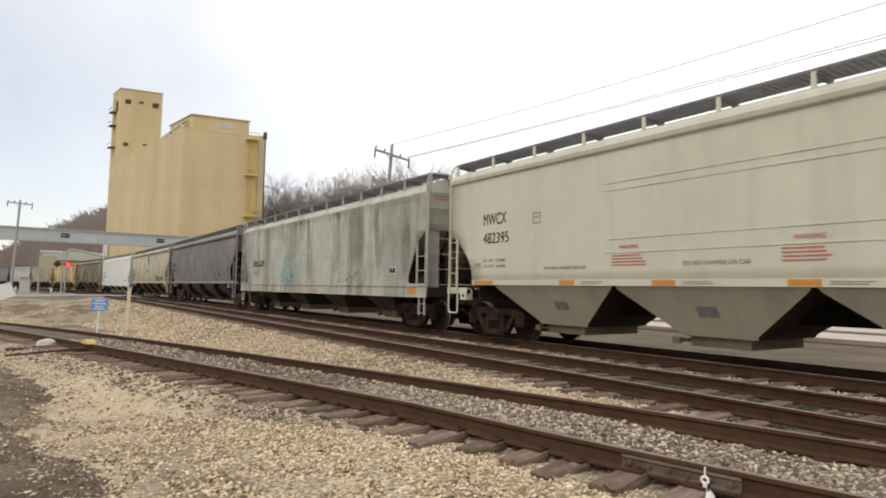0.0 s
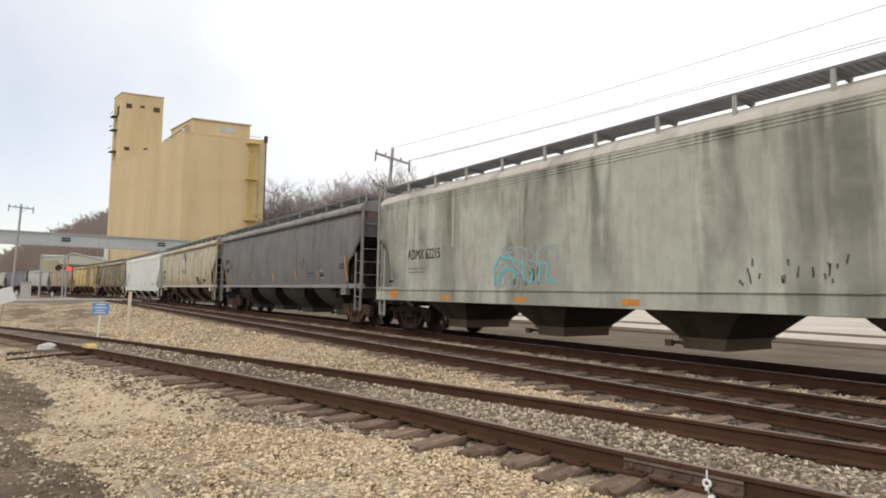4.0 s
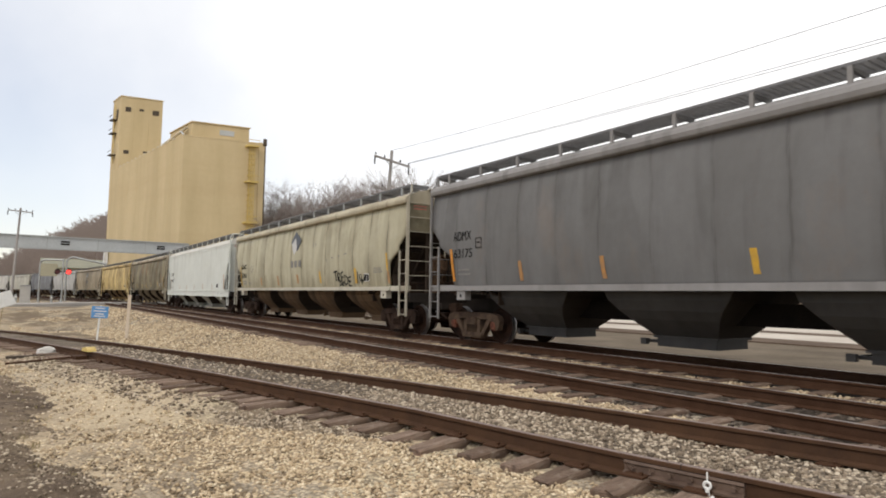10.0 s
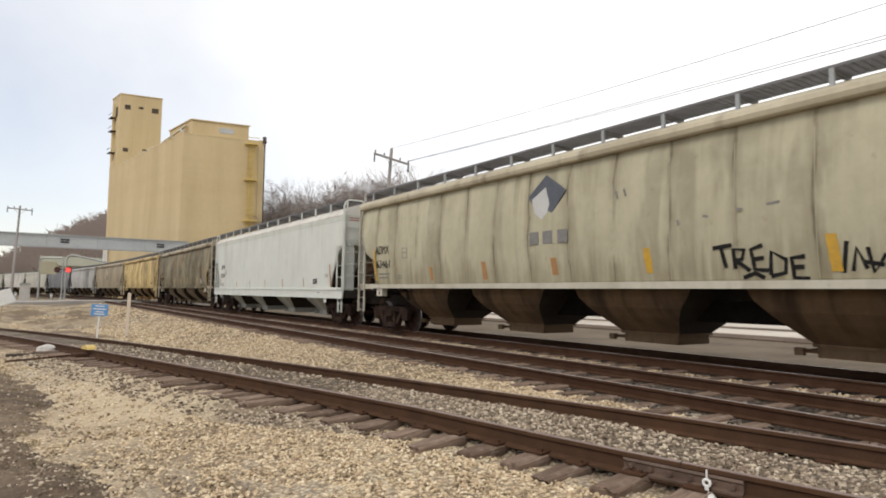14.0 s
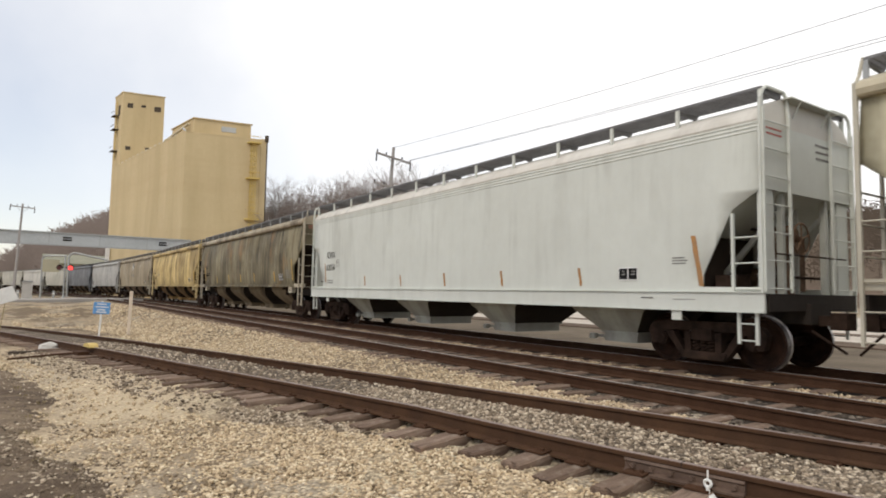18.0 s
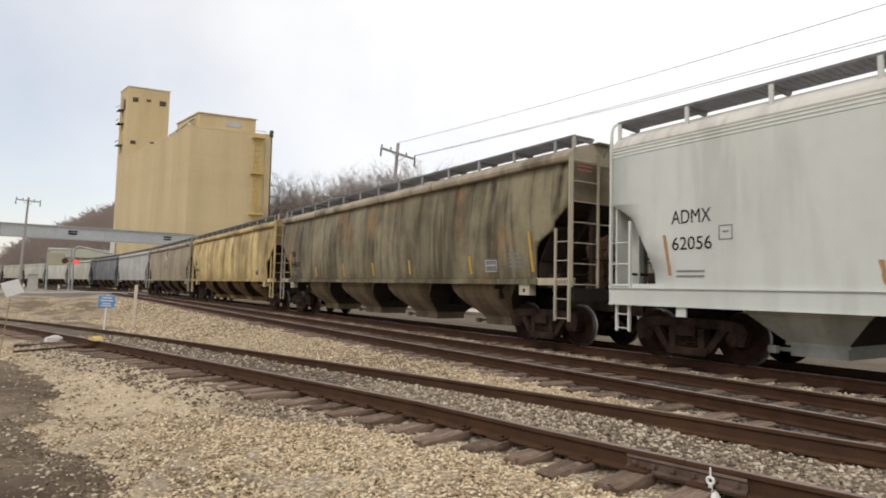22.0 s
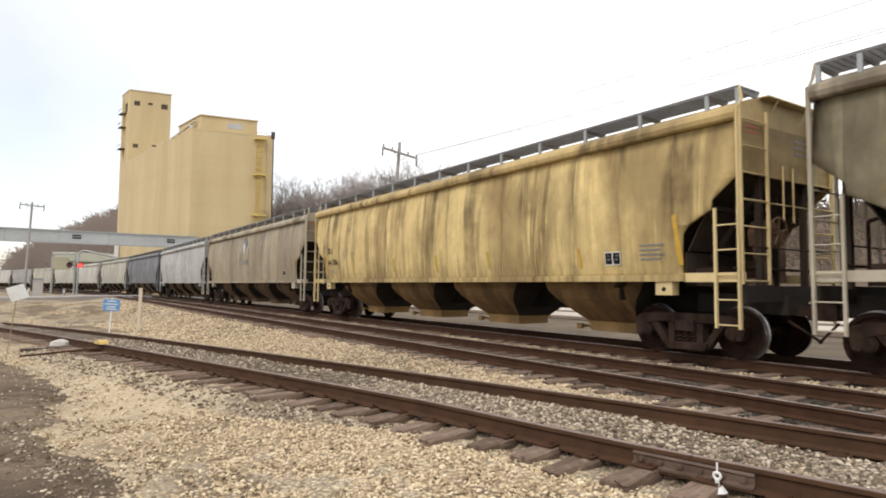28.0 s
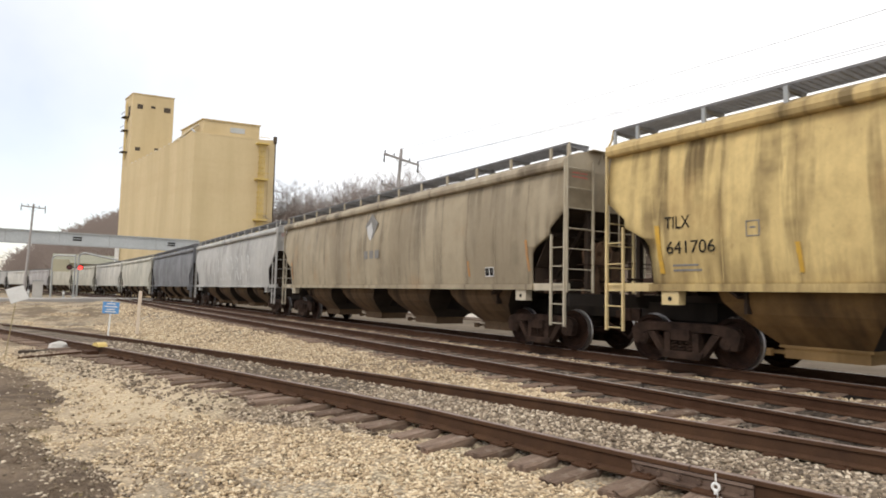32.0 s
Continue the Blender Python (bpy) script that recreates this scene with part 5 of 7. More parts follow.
# added pale bar in place of the roof house's brightly lit side
part("roof_spout", build(lambda bm: rod(bm, (*(SC + U * 0.09 + V * 0.13), SILO_TOP + 2.4), (*(SC + U * 0.26 + V * 0.02), SILO_TOP + 0.4), 0.22, 10)), M_PALEBUFF, elevator, "pale sloping bar standing for the roof house's lit side")
part("roof_spout", build(lambda bm: rod(bm, (*(SC + U * 0.13 + V * 0.1), SILO_TOP + 1.9), (*(SC + U * 0.02 + V * 0.02), SILO_TOP + 0.4), 0.16, 8)), M_GALLERY, elevator)
TC = Vector((14.35, 146.5))
tu, tv = UN * 6.0, VN * 8.2
tower = block("leg_tower", TC, tu, tv, -0.5, 43.4, M_SILO, elevator)
block("tower_roof", TC - UN * 0.12 - VN * 0.12, tu + UN * 0.24, tv + VN * 0.24, 43.4, 43.6, M_SILO, tower)
for x, z, w, hgt in ((0.9, 40.2, 1.1, 1.0), (3.6, 40.6, 0.9, 0.5), (6.2, 40.0, 1.3, 1.1), (0.9, 30.9, 1.0, 0.8), (4.7, 31.2, 0.8, 0.6)):
    block("tower_window", TC + VN * x - UN * 0.05, UN * 0.06, VN * w, z, z + hgt, M_SILO_DARK, tower, "dark louvred opening")
for x in (2.6, 5.5):
    block("wall_joint", TC + VN * x - UN * 0.03, UN * 0.04, VN * 0.09, SILO_TOP, 42.9, M_SILO, tower)
block("tower_window", TC - VN * 0.05 + UN * 1.6, UN * 1.4, VN * 0.06, 38.8, 41.0, M_SILO_DARK, tower, "dark louvred opening")
for z in (38.6, 35.6, 30.8):
    b = block("landing", TC + UN * 2.2 - VN * 1.1, UN * 2.2, VN * 1.1, z, z + 0.15, M_SILO_DARK, tower, "small steel balcony")
    block("landing_rail", TC + UN * 2.2 - VN * 1.1, UN * 2.2, VN * 0.08, z + 0.9, z + 1.0, M_SILO_DARK, b)
part("tower_ladder", build(lambda bm: (box(bm, -0.06, 0.06, -0.3, -0.2, 29, 42), box(bm, -0.06, 0.06, 0.2, 0.3, 29, 42))), M_YELLOW, tower, "yellow caged ladder", Matrix.Translation((*(TC + UN * 3.2 - VN * 0.35), 0)))


def cage(bm, c, z0, z1):
    """A caged ladder: close uprights round the climb, with thin hoops."""
    n = int((z1 - z0) / 0.9)
    for k in range(n + 1):
        z = z0 + (z1 - z0) * k / n
        for a, b in (((0, -0.1), (0.8, -0.1)), ((0.8, -0.1), (0.8, -0.9)), ((0, -0.1), (0, -0.9)), ((0, -0.9), (0.8, -0.9))):
            rod(bm, (*(c + VN * a[0] + UN * a[1]), z), (*(c + VN * b[0] + UN * b[1]), z), 0.05, 5)
    for dx, dy in ((0, -0.9), (0.27, -0.95), (0.53, -0.95), (0.8, -0.9), (0.2, -0.12), (0.6, -0.12)):
        rod(bm, (*(c + VN * dx + UN * dy), z0), (*(c + VN * dx + UN * dy), z1), 0.055, 6)


stair = Vector(SC + V * 0.79)
for z0, z1 in ((1.0, 12.9), (13.3, 19.8), (20.3, 26.0)):
    part("ladder_cage", build(cage, stair, z0, z1), M_YELLOW, elevator, "yellow painted caged ladder")
for z in (13.0, 20.0, 26.2):
    b = block("landing", stair - VN * 0.5 - UN * 1.3, VN * 1.9, UN * 1.3, z, z + 0.25, M_YELLOW, elevator, "yellow steel landing")
    block("landing_rail", stair - VN * 0.5 - UN * 1.3, VN * 1.9, UN * 0.08, z + 1.1, z + 1.2, M_YELLOW, b)
block("corner_pilaster", SR - VN * 0.95 - UN * 0.12, UN * 0.12, VN * 0.95, 0, SILO_TOP + 0.3, M_SILO, elevator)

part("downpipe", build(lambda bm: (rod(bm, (*(SR + VN * 0.12 - UN * 0.1), 0), (*(SR + VN * 0.12 - UN * 0.1), SILO_TOP), 0.11, 6), rod(bm, (*(SR - UN * 0.2), SILO_TOP - 0.2), (*(SR - UN * 0.2), SILO_TOP + 0.9), 0.34, 8))), M_SILO_DARK, elevator, "dark downpipe with a capped head")

# ---- conveyor gallery over the tracks ----
gallery = tagged(new("conveyor_gallery"), "grey sheet-clad conveyor gallery bridging the tracks", "conveyor")
for k in range(9):
    x0 = -36 + 6.3 * k
    b = part("cladding_panel", build(lambda bm: box(bm, x0, x0 + 6.26, 102.6, 105.0, 7.15, 8.75)), M_GALLERY, gallery)
    part("panel_joint", build(lambda bm: box(bm, x0 + 6.2, x0 + 6.3, 102.55, 102.62, 7.1, 8.8)), M_STEEL, b)
    if k % 2 == 0:
        part("vent", build(lambda bm: (box(bm, x0 + 1.6, x0 + 2.7, 102.54, 102.6, 7.75, 7.95), box(bm, x0 + 1.6, x0 + 2.7, 102.54, 102.6, 8.1, 8.3))), M_DARK, b, "dark slotted vent")
part("gallery_roof", build(lambda bm: box(bm, -36, 20.6, 102.45, 105.15, 8.75, 8.92)), M_STEEL, gallery, "weathered roof sheet")
part("bottom_chord", build(lambda bm: box(bm, -36, 20.6, 102.5, 102.7, 6.98, 7.16)), M_STEEL, gallery)
for x in (16.8, -20):
    part("support_leg", build(lambda bm: (box(bm, x - 0.3, x + 0.3, 103.0, 103.5, -0.5, 7.1))), M_WHITE, gallery, "white painted support column")
part("walkway", build(lambda bm: (box(bm, 20.6, 31, 102.4, 103.4, 7.3, 7.5), box(bm, 20.6, 31, 102.4, 102.5, 8.3, 8.4))), M_WHITE, gallery, "pale catwalk along the elevator")


# ---- poles and wires ----
def insulator(bm, x, z):
    rod(bm, (x, -0.14, z), (x, -0.14, z + 0.1), 0.035, 8)
    rod(bm, (x, -0.14, z + 0.1), (x, -0.14, z + 0.2), 0.06, 8, 0.04)


def utility_pole(x, y, h, turn, z0, arms, half=1.35, lean=0.0):
    p = tagged(new("utility_pole"), "weathered wooden utility pole with crossarms", "utility pole", "utility poles")
    p.matrix_basis = pose(x, y, z0, 0, lean, turn)
    part("shaft", build(lambda bm: rod(bm, (0, 0, -0.3), (0, 0, h), 0.17, 12, 0.11)), M_WOOD, p)
    for z in arms:
        a = part("crossarm", build(lambda bm: box(bm, -half, half, -0.2, -0.08, z, z + 0.13)), M_WOOD, p)
        for k in (-0.95, -0.45, 0.45, 0.95):
            part("insulator", build(insulator, half * k, z + 0.13), M_BLACK, a)
        for s in (-1, 1):
            part("brace", build(lambda bm: rod(bm, (s * 0.65, -0.2, z), (0, -0.2, z - 0.5), 0.025, 6)), M_STEEL, p)
    for s in (-1, 1):
        part("hanging_insulator", build(lambda bm: rod(bm, (s * half * 0.97, -0.14, arms[0]), (s * half * 0.97, -0.14, arms[0] - 0.5), 0.05, 8)), M_BLACK, p)
    return p


utility_pole(19.75, 37.0, 12.0, 12, -0.6, (11.15, 9.05), 1.62, 4.5)
utility_pole(25.6, 2.4, 12.4, -8, -0.6, (10.9, 9.1), 1.4)
utility_pole(-1.8, 90.7, 11.9, 10, -0.6, (11.4,), 1.3, 2)


def wire(bm, a, b, sag, r=0.012):
    """One continuous sagging strand."""
    a, b = Vector(a), Vector(b)
    side = (b - a).cross(Vector((0, 0, 1))).normalized()
    up = side.cross((b - a).normalized())
    rows = []
    for i in range(25):
        c = a.lerp(b, i / 24) - Vector((0, 0, sag * 4 * (i / 24) * (1 - i / 24)))
        rows.append([bm.verts.new(c + side * r * math.cos(k * math.pi / 2) + up * r * math.sin(k * math.pi / 2)) for k in range(4)])
    for p, q in zip(rows, rows[1:]):
        for k in range(4):
            bm.faces.new((p[k], p[(k + 1) % 4], q[(k + 1) % 4], q[k]))


M_WIRE = surface("grey_wire", (0.30, 0.30, 0.36), (0.26, 0.26, 0.32), 2, 0.6)
for a, b, sag in (((20.5, 36.85, 11.3), (26.04, 2.4, 12.2), 0.3), ((22.0, 37.1, 10.65), (26.25, 2.4, 11.01), 0.15), ((22.0, 37.1, 10.62), (26.25, 2.4, 10.85), 0.15)):
    tagged(part("overhead_wire", build(wire, a, b, sag, 0.014), M_WIRE), "thin grey overhead wire between poles", "wire", "overhead wires")


# ---- trees ----
def limb(bm, p, d, length, r, depth, rnd, twig):
    """Grows one branch and what forks from it; thin ends go to the crown."""
    steps = 3
    for i in range(steps):
        q = p + d * (length / steps)
        rod(twig if depth < 4 else bm, p, q, max(0.012, r * (1 - 0.25 * i / steps)), 3 if depth < 4 else 6, max(0.012, r * (1 - 0.25 * (i + 1) / steps)))
        p = q
        d = (d + Vector((rnd.uniform(-0.22, 0.22), rnd.uniform(-0.22, 0.22), rnd.uniform(-0.1, 0.14)))).normalized()
        if depth > 0 and (i < steps - 1 or depth > 3) and rnd.random() < 0.85:
            e = (d * 0.75 + Vector((rnd.uniform(-1, 1), rnd.uniform(-1, 1), rnd.uniform(-0.35, 0.5)))).normalized()
            limb(bm, p, e, length * rnd.uniform(0.55, 0.8), r * 0.55, depth - 1, rnd, twig)
    if depth > 0:
        for _ in range(2):
            e = (d + Vector((rnd.uniform(-1, 1), rnd.uniform(-1, 1), rnd.uniform(-0.3, 0.45))) * 0.85).normalized()
            limb(bm, p, e, length * rnd.uniform(0.6, 0.8), r * 0.62, depth - 1, rnd, twig)
    else:
        for _ in range(3):
            e = (d + Vector((rnd.uniform(-1, 1), rnd.uniform(-1, 1), rnd.uniform(-0.4, 0.5)))).normalized()
            rod(twig, p - d * rnd.uniform(0, 1) * length, p + e * length * rnd.uniform(0.5, 1.0), 0.009, 3, 0.004)


def bare_tree(seed, h):
    rnd = random.Random(seed)
    trunk, crown = bmesh.new(), bmesh.new()
    limb(trunk, Vector((0, 0, -0.5)), Vector((0, 0, 1)), h * 0.34, h * 0.012, 5, rnd, crown)
    t = tagged(new("bare_tree"), "leafless grey-brown tree beyond the tracks", "tree", "bare trees")
    part("trunk", trunk, M_TWIG, t)
    part("crown", crown, M_TWIG, t)
    return t


grown = [bare_tree(21 + i, 19.8) for i in range(3)]
rt = random.Random(8)
spot = 0
for u in range(28):
    ang, dist = radians(17.6 + 0.52 * u + rt.uniform(-0.3, 0.3)), rt.uniform(112, 140)
    x, y, k = math.sin(ang) * dist, math.cos(ang) * dist, dist / 128 * rt.uniform(0.97, 1.08) * (1.05 + 0.010 * u)
    m = Matrix.Translation((x, y, -0.3)) @ Matrix.Rotation(rt.uniform(0, 6.28), 4, "Z")
    if spot < 3:
        grown[spot].matrix_basis = m
        grown[spot].scale = (k, k, k)
    else:
        copy_thing(grown[spot % 3], m @ Matrix.Scale(k, 4))
    spot += 1


def hill_mesh(seed, a0, a1, d0, d1, crest, rise=6.0, bend=0.6):
    """A wooded rise on the skyline, between two bearings."""
    bm = bmesh.new()
    rows = []
    for j in range(9):
        w = j / 8
        dist = d0 + (d1 - d0) * w
        row = []
        for i in range(41):
            a = radians(a0 + (a1 - a0) * i / 40)
            fade = clamp(i / 40 * rise, 0, 1) ** bend
            z = crest * math.sin(math.pi / 2 * w) * fade * (1 + 0.25 * noise.noise(Vector((i * 0.21, j * 0.3, seed)))) - 0.8
            row.append(bm.verts.new((math.sin(a) * dist, math.cos(a) * dist, z)))
        rows.append(row)
    for r0, r1 in zip(rows, rows[1:]):
        for i in range(40):
            bm.faces.new((r0[i], r0[i + 1], r1[i + 1], r1[i]))
    return bm


def far_woods(seed, a0, a1, d0, d1, crest, n, size, rise=6.0, bend=0.6):
    r = random.Random(seed)
    verts, faces = [], []
    for _ in range(n):
        w, i = r.random() ** 0.7, r.uniform(0.02, 0.98)
        a, dist = radians(a0 + (a1 - a0) * i), d0 + (d1 - d0) * w
        fade = clamp(i * rise, 0, 1) ** bend
        z = crest * math.sin(math.pi / 2 * w) * fade * 0.9 - 1.5
        bx, by, hh = math.sin(a) * dist, math.cos(a) * dist, size * r.uniform(0.7, 1.25)
        for _ in range(46):
            u1, u2, rr = r.uniform(0, 6.28), r.uniform(-1, 1), r.random() ** 0.4
            px, py, pz = bx + rr * math.cos(u1) * (1 - u2 * u2) ** 0.5 * hh * 0.36, by + rr * math.sin(u1) * (1 - u2 * u2) ** 0.5 * hh * 0.36, z + hh * (0.62 + 0.36 * rr * u2)
            ln = r.uniform(0.1, 0.22) * hh
            ax, az = r.uniform(-1, 1), r.uniform(-0.4, 1)
            g = 0.012 * hh
            k = len(verts)
            verts += [(px - g * math.cos(a), py + g * math.sin(a), pz - g), (px + g * math.cos(a), py - g * math.sin(a), pz + g), (px + ax * ln * math.cos(a), py - ax * ln * math.sin(a), pz + az * ln)]
            faces.append((k, k + 1, k + 2))
        k = len(verts)
        g = 0.016 * hh
        verts += [(bx - g * math.cos(a), by + g * math.sin(a), z), (bx + g * math.cos(a), by - g * math.sin(a), z), (bx, by, z + hh * 0.8)]
        faces.append((k, k + 1, k + 2))
    me = bpy.data.meshes.new("far_woods")
    me.from_pydata(verts, [], faces)
    me.materials.append(None)
    return me


tagged(part("wooded_hill", hill_mesh(2.0, -2.4, 15, 230, 420, 40, 2.2, 0.75), M_HILL, smooth=True), "brown leafless wooded hillside on the skyline", "hill", kind="structure")
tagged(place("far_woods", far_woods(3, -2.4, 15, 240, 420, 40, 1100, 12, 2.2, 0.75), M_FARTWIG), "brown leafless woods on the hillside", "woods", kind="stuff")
tagged(part("wooded_hill", hill_mesh(5.0, 13, 88, 140, 260, 25), M_HILL, smooth=True), "low brown wooded ridge behind the elevator", "hill", kind="structure")
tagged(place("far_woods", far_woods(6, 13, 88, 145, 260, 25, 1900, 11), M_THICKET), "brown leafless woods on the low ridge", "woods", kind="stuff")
tagged(place("far_woods", far_woods(9, -16, 2, 260, 330, 4, 160, 9), M_FARTWIG), "brown low scrub beyond the road", "woods", kind="stuff")
block("white_downspout", Vector((12.75, 147.2)), UN * 0.5, VN * 0.7, -0.5, 11.0, M_WHITE, elevator, "white painted downspout")


# ---- by the road crossing ----
shed = tagged(new("metal_shed"), "tan metal shed with a dull green roof behind the train", "shed")
part("wall", build(lambda bm: box(bm, 2.6, 17.0, 182, 196, -0.6, 7.2)), M_SHED, shed)
part("roof", build(lambda bm: prism(bm, [(181.4, 7.0), (196.6, 7.0), (189, 9.6)], "x", 2.0, 17.6)), M_SHEDROOF, shed)


def arc_pipe(bm, pts, r):
    for p, q in zip(pts, pts[1:]):
        rod(bm, p, q, r, 8)


signal = tagged(new("crossing_signal"), "road crossing signal with one of two red lamps lit", "crossing signal")
signal.matrix_basis = pose(3.2, 85.0, -0.25)
part("mast", build(lambda bm: rod(bm, (0, 0, 0), (0, 0, 5.2), 0.09, 10)), M_STEEL, signal)
part("base", build(lambda bm: rod(bm, (0, 0, 0), (0, 0, 0.5), 0.2, 10, 0.14)), M_STEEL, signal)
arm = part("lamp_arm", build(lambda bm: box(bm, -0.9, 0.9, -0.06, 0.06, 3.62, 3.72)), M_BLACK, signal)
for x in (-0.56, 0.56):
    part("target", build(lambda bm: rod(bm, (x, -0.14, 3.68), (x, -0.1, 3.68), 0.3, 18)), M_BLACK, arm, "round black lamp target")
    part("lens", build(lambda bm: rod(bm, (x, -0.2, 3.68), (x, -0.14, 3.68), 0.25, 16)), M_LAMP if x > 0 else M_DULLRED, arm, "lit red lamp" if x > 0 else "unlit dark red lamp")
    part("hood", build(lambda bm: prism(bm, [(x - 0.3, 3.7), (x - 0.22, 3.94), (x, 4.04), (x + 0.22, 3.94), (x + 0.3, 3.7), (x + 0.26, 3.7), (x + 0.19, 3.91), (x, 4.0), (x - 0.19, 3.91), (x - 0.26, 3.7)], "y", -0.5, -0.14)), M_BLACK, arm)

gooseneck = tagged(new("bent_pipe_frame"), "grey bent pipe frame over the road", "pipe frame")
part("pipe", build(arc_pipe, [(4.1, 98.5, -0.4), (4.1, 98.5, 5.3), (4.35, 98.4, 5.7), (4.8, 98.3, 5.85), (8.8, 97.4, 5.0)], 0.13), M_STEEL, gooseneck)
part("pipe", build(arc_pipe, [(1.1, 100.5, -0.4), (1.1, 100.5, 5.0), (1.3, 100.4, 5.35), (1.8, 100.3, 5.45), (3.9, 99.5, 5.45)], 0.13), M_STEEL, gooseneck)
part("box_panel", build(lambda bm: box(bm, 1.15, 3.1, 100.2, 100.4, 3.2, 4.9)), M_SHED, gooseneck, "pale boxed panel")

cabinet = tagged(new("signal_cabinet"), "pale grey metal signal cabinet by the crossing", "cabinet")
cabinet.matrix_basis = pose(-0.4, 92.0, -0.4)
part("body", build(lambda bm: box(bm, -0.55, 0.55, -0.4, 0.4, 0.1, 2.1)), M_CONCRETE, cabinet)
part("lid", build(lambda bm: prism(bm, [(-0.65, 2.1), (0.65, 2.1), (0.5, 2.25), (-0.5, 2.25)], "y", -0.48, 0.48)), M_STEEL, cabinet)
part("plinth", build(lambda bm: box(bm, -0.7, 0.7, -0.5, 0.5, -0.1, 0.1)), M_CONCRETE, cabinet)
for x, y, hgt in ((-2.4, 84, 1.1), (-1.2, 83, 1.0), (2.2, 84, 0.9)):
    b = tagged(new("bollard"), "short grey steel bollard beside the road", "bollard", "road bollards")
    b.matrix_basis = pose(x, y, -0.3)
    part("post", build(lambda bm: (rod(bm, (0, 0, -0.1), (0, 0, hgt), 0.12, 10), rod(bm, (0, 0, hgt), (0, 0, hgt + 0.06), 0.12, 10, 0.05))), M_STEEL, b)
    part("band", build(lambda bm: rod(bm, (0, 0, hgt - 0.3), (0, 0, hgt - 0.15), 0.126, 10)), M_WHITE, b)

# ---- beside the siding ----
sign = tagged(new("blue_sign"), "blue warning sign with worn white writing on a thin post", "sign")
sign.matrix_basis = pose(1.95, 23.4, ground_z(1.95, 23.4), 0, 3, -14)
part("post", build(lambda bm: box(bm, -0.025, 0.025, -0.02, 0.02, -0.05, 1.25)), M_WHITE, sign)
panel = part("panel", build(lambda bm: (box(bm, -0.25, 0.25, -0.035, -0.022, 0.83, 1.22), bmesh.ops.bevel(bm, geom=bm.edges[:], offset=0.006, segments=1, affect="EDGES"))), M_BLUE, sign, "blue sheet-metal panel")
for z, w in ((1.14, 0.28), (1.045, 0.38), (0.95, 0.25), (0.875, 0.31)):
    part("writing_bar", build(lambda bm: box(bm, -w / 2, w / 2, -0.041, -0.036, z, z + 0.036)), M_WHITE, panel)

derail = tagged(new("derail"), "yellow painted derail clamped on the siding rail", "derail")
x, z = siding(16.6)
derail.matrix_basis = pose(x - 0.77, 16.6, z, 0, 0, 12)
part("shoe", build(lambda bm: prism(bm, [(-0.24, 0.0), (0.24, 0.0), (0.16, 0.07), (-0.08, 0.1), (-0.2, 0.06)], "x", -0.12, 0.07)), M_YELLOW, derail)
part("bed_plate", build(lambda bm: box(bm, -0.34, -0.1, -0.2, 0.2, -0.17, -0.09)), M_RAIL, derail)
part("operating_rod", build(lambda bm: rod(bm, (-0.4, 0, -0.12), (-1.6, 0.2, -0.2), 0.025, 6)), M_RAIL, derail)

stake = tagged(new("marker_post"), "weathered cream wooden marker post in the ballast", "post")
stake.matrix_basis = pose(3.15, 26.0, ground_z(3.15, 26.0), 0, 1.5, -10)
part("board", build(lambda bm: (box(bm, -0.06, 0.06, -0.03, 0.03, -0.1, 1.66), bmesh.ops.bevel(bm, geom=bm.edges[:], offset=0.008, segments=1, affect="EDGES"))), surface("cream_timber", (0.72, 0.62, 0.50), (0.60, 0.50, 0.38), 3, 0.9, 0, 30, 0.3, (6, 6, 1)), stake)


def boulder(bm, sx, sy, sz, seed):
    bmesh.ops.create_icosphere(bm, subdivisions=3, radius=1)
    for v in bm.verts:
        n = 1 + 0.25 * noise.noise(v.co * 1.7 + Vector((seed, 0, 0))) + 0.08 * noise.noise(v.co * 5)
        v.co = Vector((v.co.x * sx, v.co.y * sy, v.co.z * sz)) * n


rock = tagged(part("rock", build(boulder, 0.235, 0.18, 0.13, 3.0), M_CONCRETE), "whitish rock lying on an old timber", "rock")
rock.matrix_basis = pose(0.45, 19.0, ground_z(0.45, 19.0) + 0.1)
timber = tagged(part("old_timber", build(lambda bm: (box(bm, -0.95, 0.95, -0.1, 0.1, -0.05, 0.035), bmesh.ops.bevel(bm, geom=bm.edges[:], offset=0.015, segments=1, affect="EDGES"))), M_OLDTIMBER), "dark old timber lying in the gravel", "timber")
timber.matrix_basis = pose(0.56, 18.75, ground_z(0.56, 18.75) + 0.02, 0, 0, 5)

diamond = tagged(new("diamond_sign"), "white diamond-shaped sign on a leaning post", "sign")
diamond.matrix_basis = pose(-0.62, 17.4, ground_z(-0.62, 17.4), 0, 6, -8)
part("post", build(lambda bm: box(bm, -0.009, 0.009, 0.0, 0.015, -0.05, 1.5)), M_STRAW, diamond)
part("panel", build(lambda bm: prism(bm, [(0.26, 0), (0.02, 0.24), (-0.26, 0.02), (-0.02, -0.24)], "y", -0.012, 0)), M_WHITE, diamond, "white diamond panel", pose(0, 0, 1.52, 0, 14, 0))

# rail joint and its fastening on the siding's near rail
x, z = siding(3.12)
x1, _ = siding(2.62)
x2, _ = siding(3.62)
turn = math.degrees(math.atan2(x1 - x2, 1.0))
joint = tagged(new("rail_joint"), "rusty bolted joint bar on the siding rail", "rail joint")
joint.matrix_basis = pose(x - 0.7525 * math.cos(radians(turn)), 3.12 - 0.7525 * math.sin(radians(turn)), z + low_joint(3.0), 0, 0, turn)
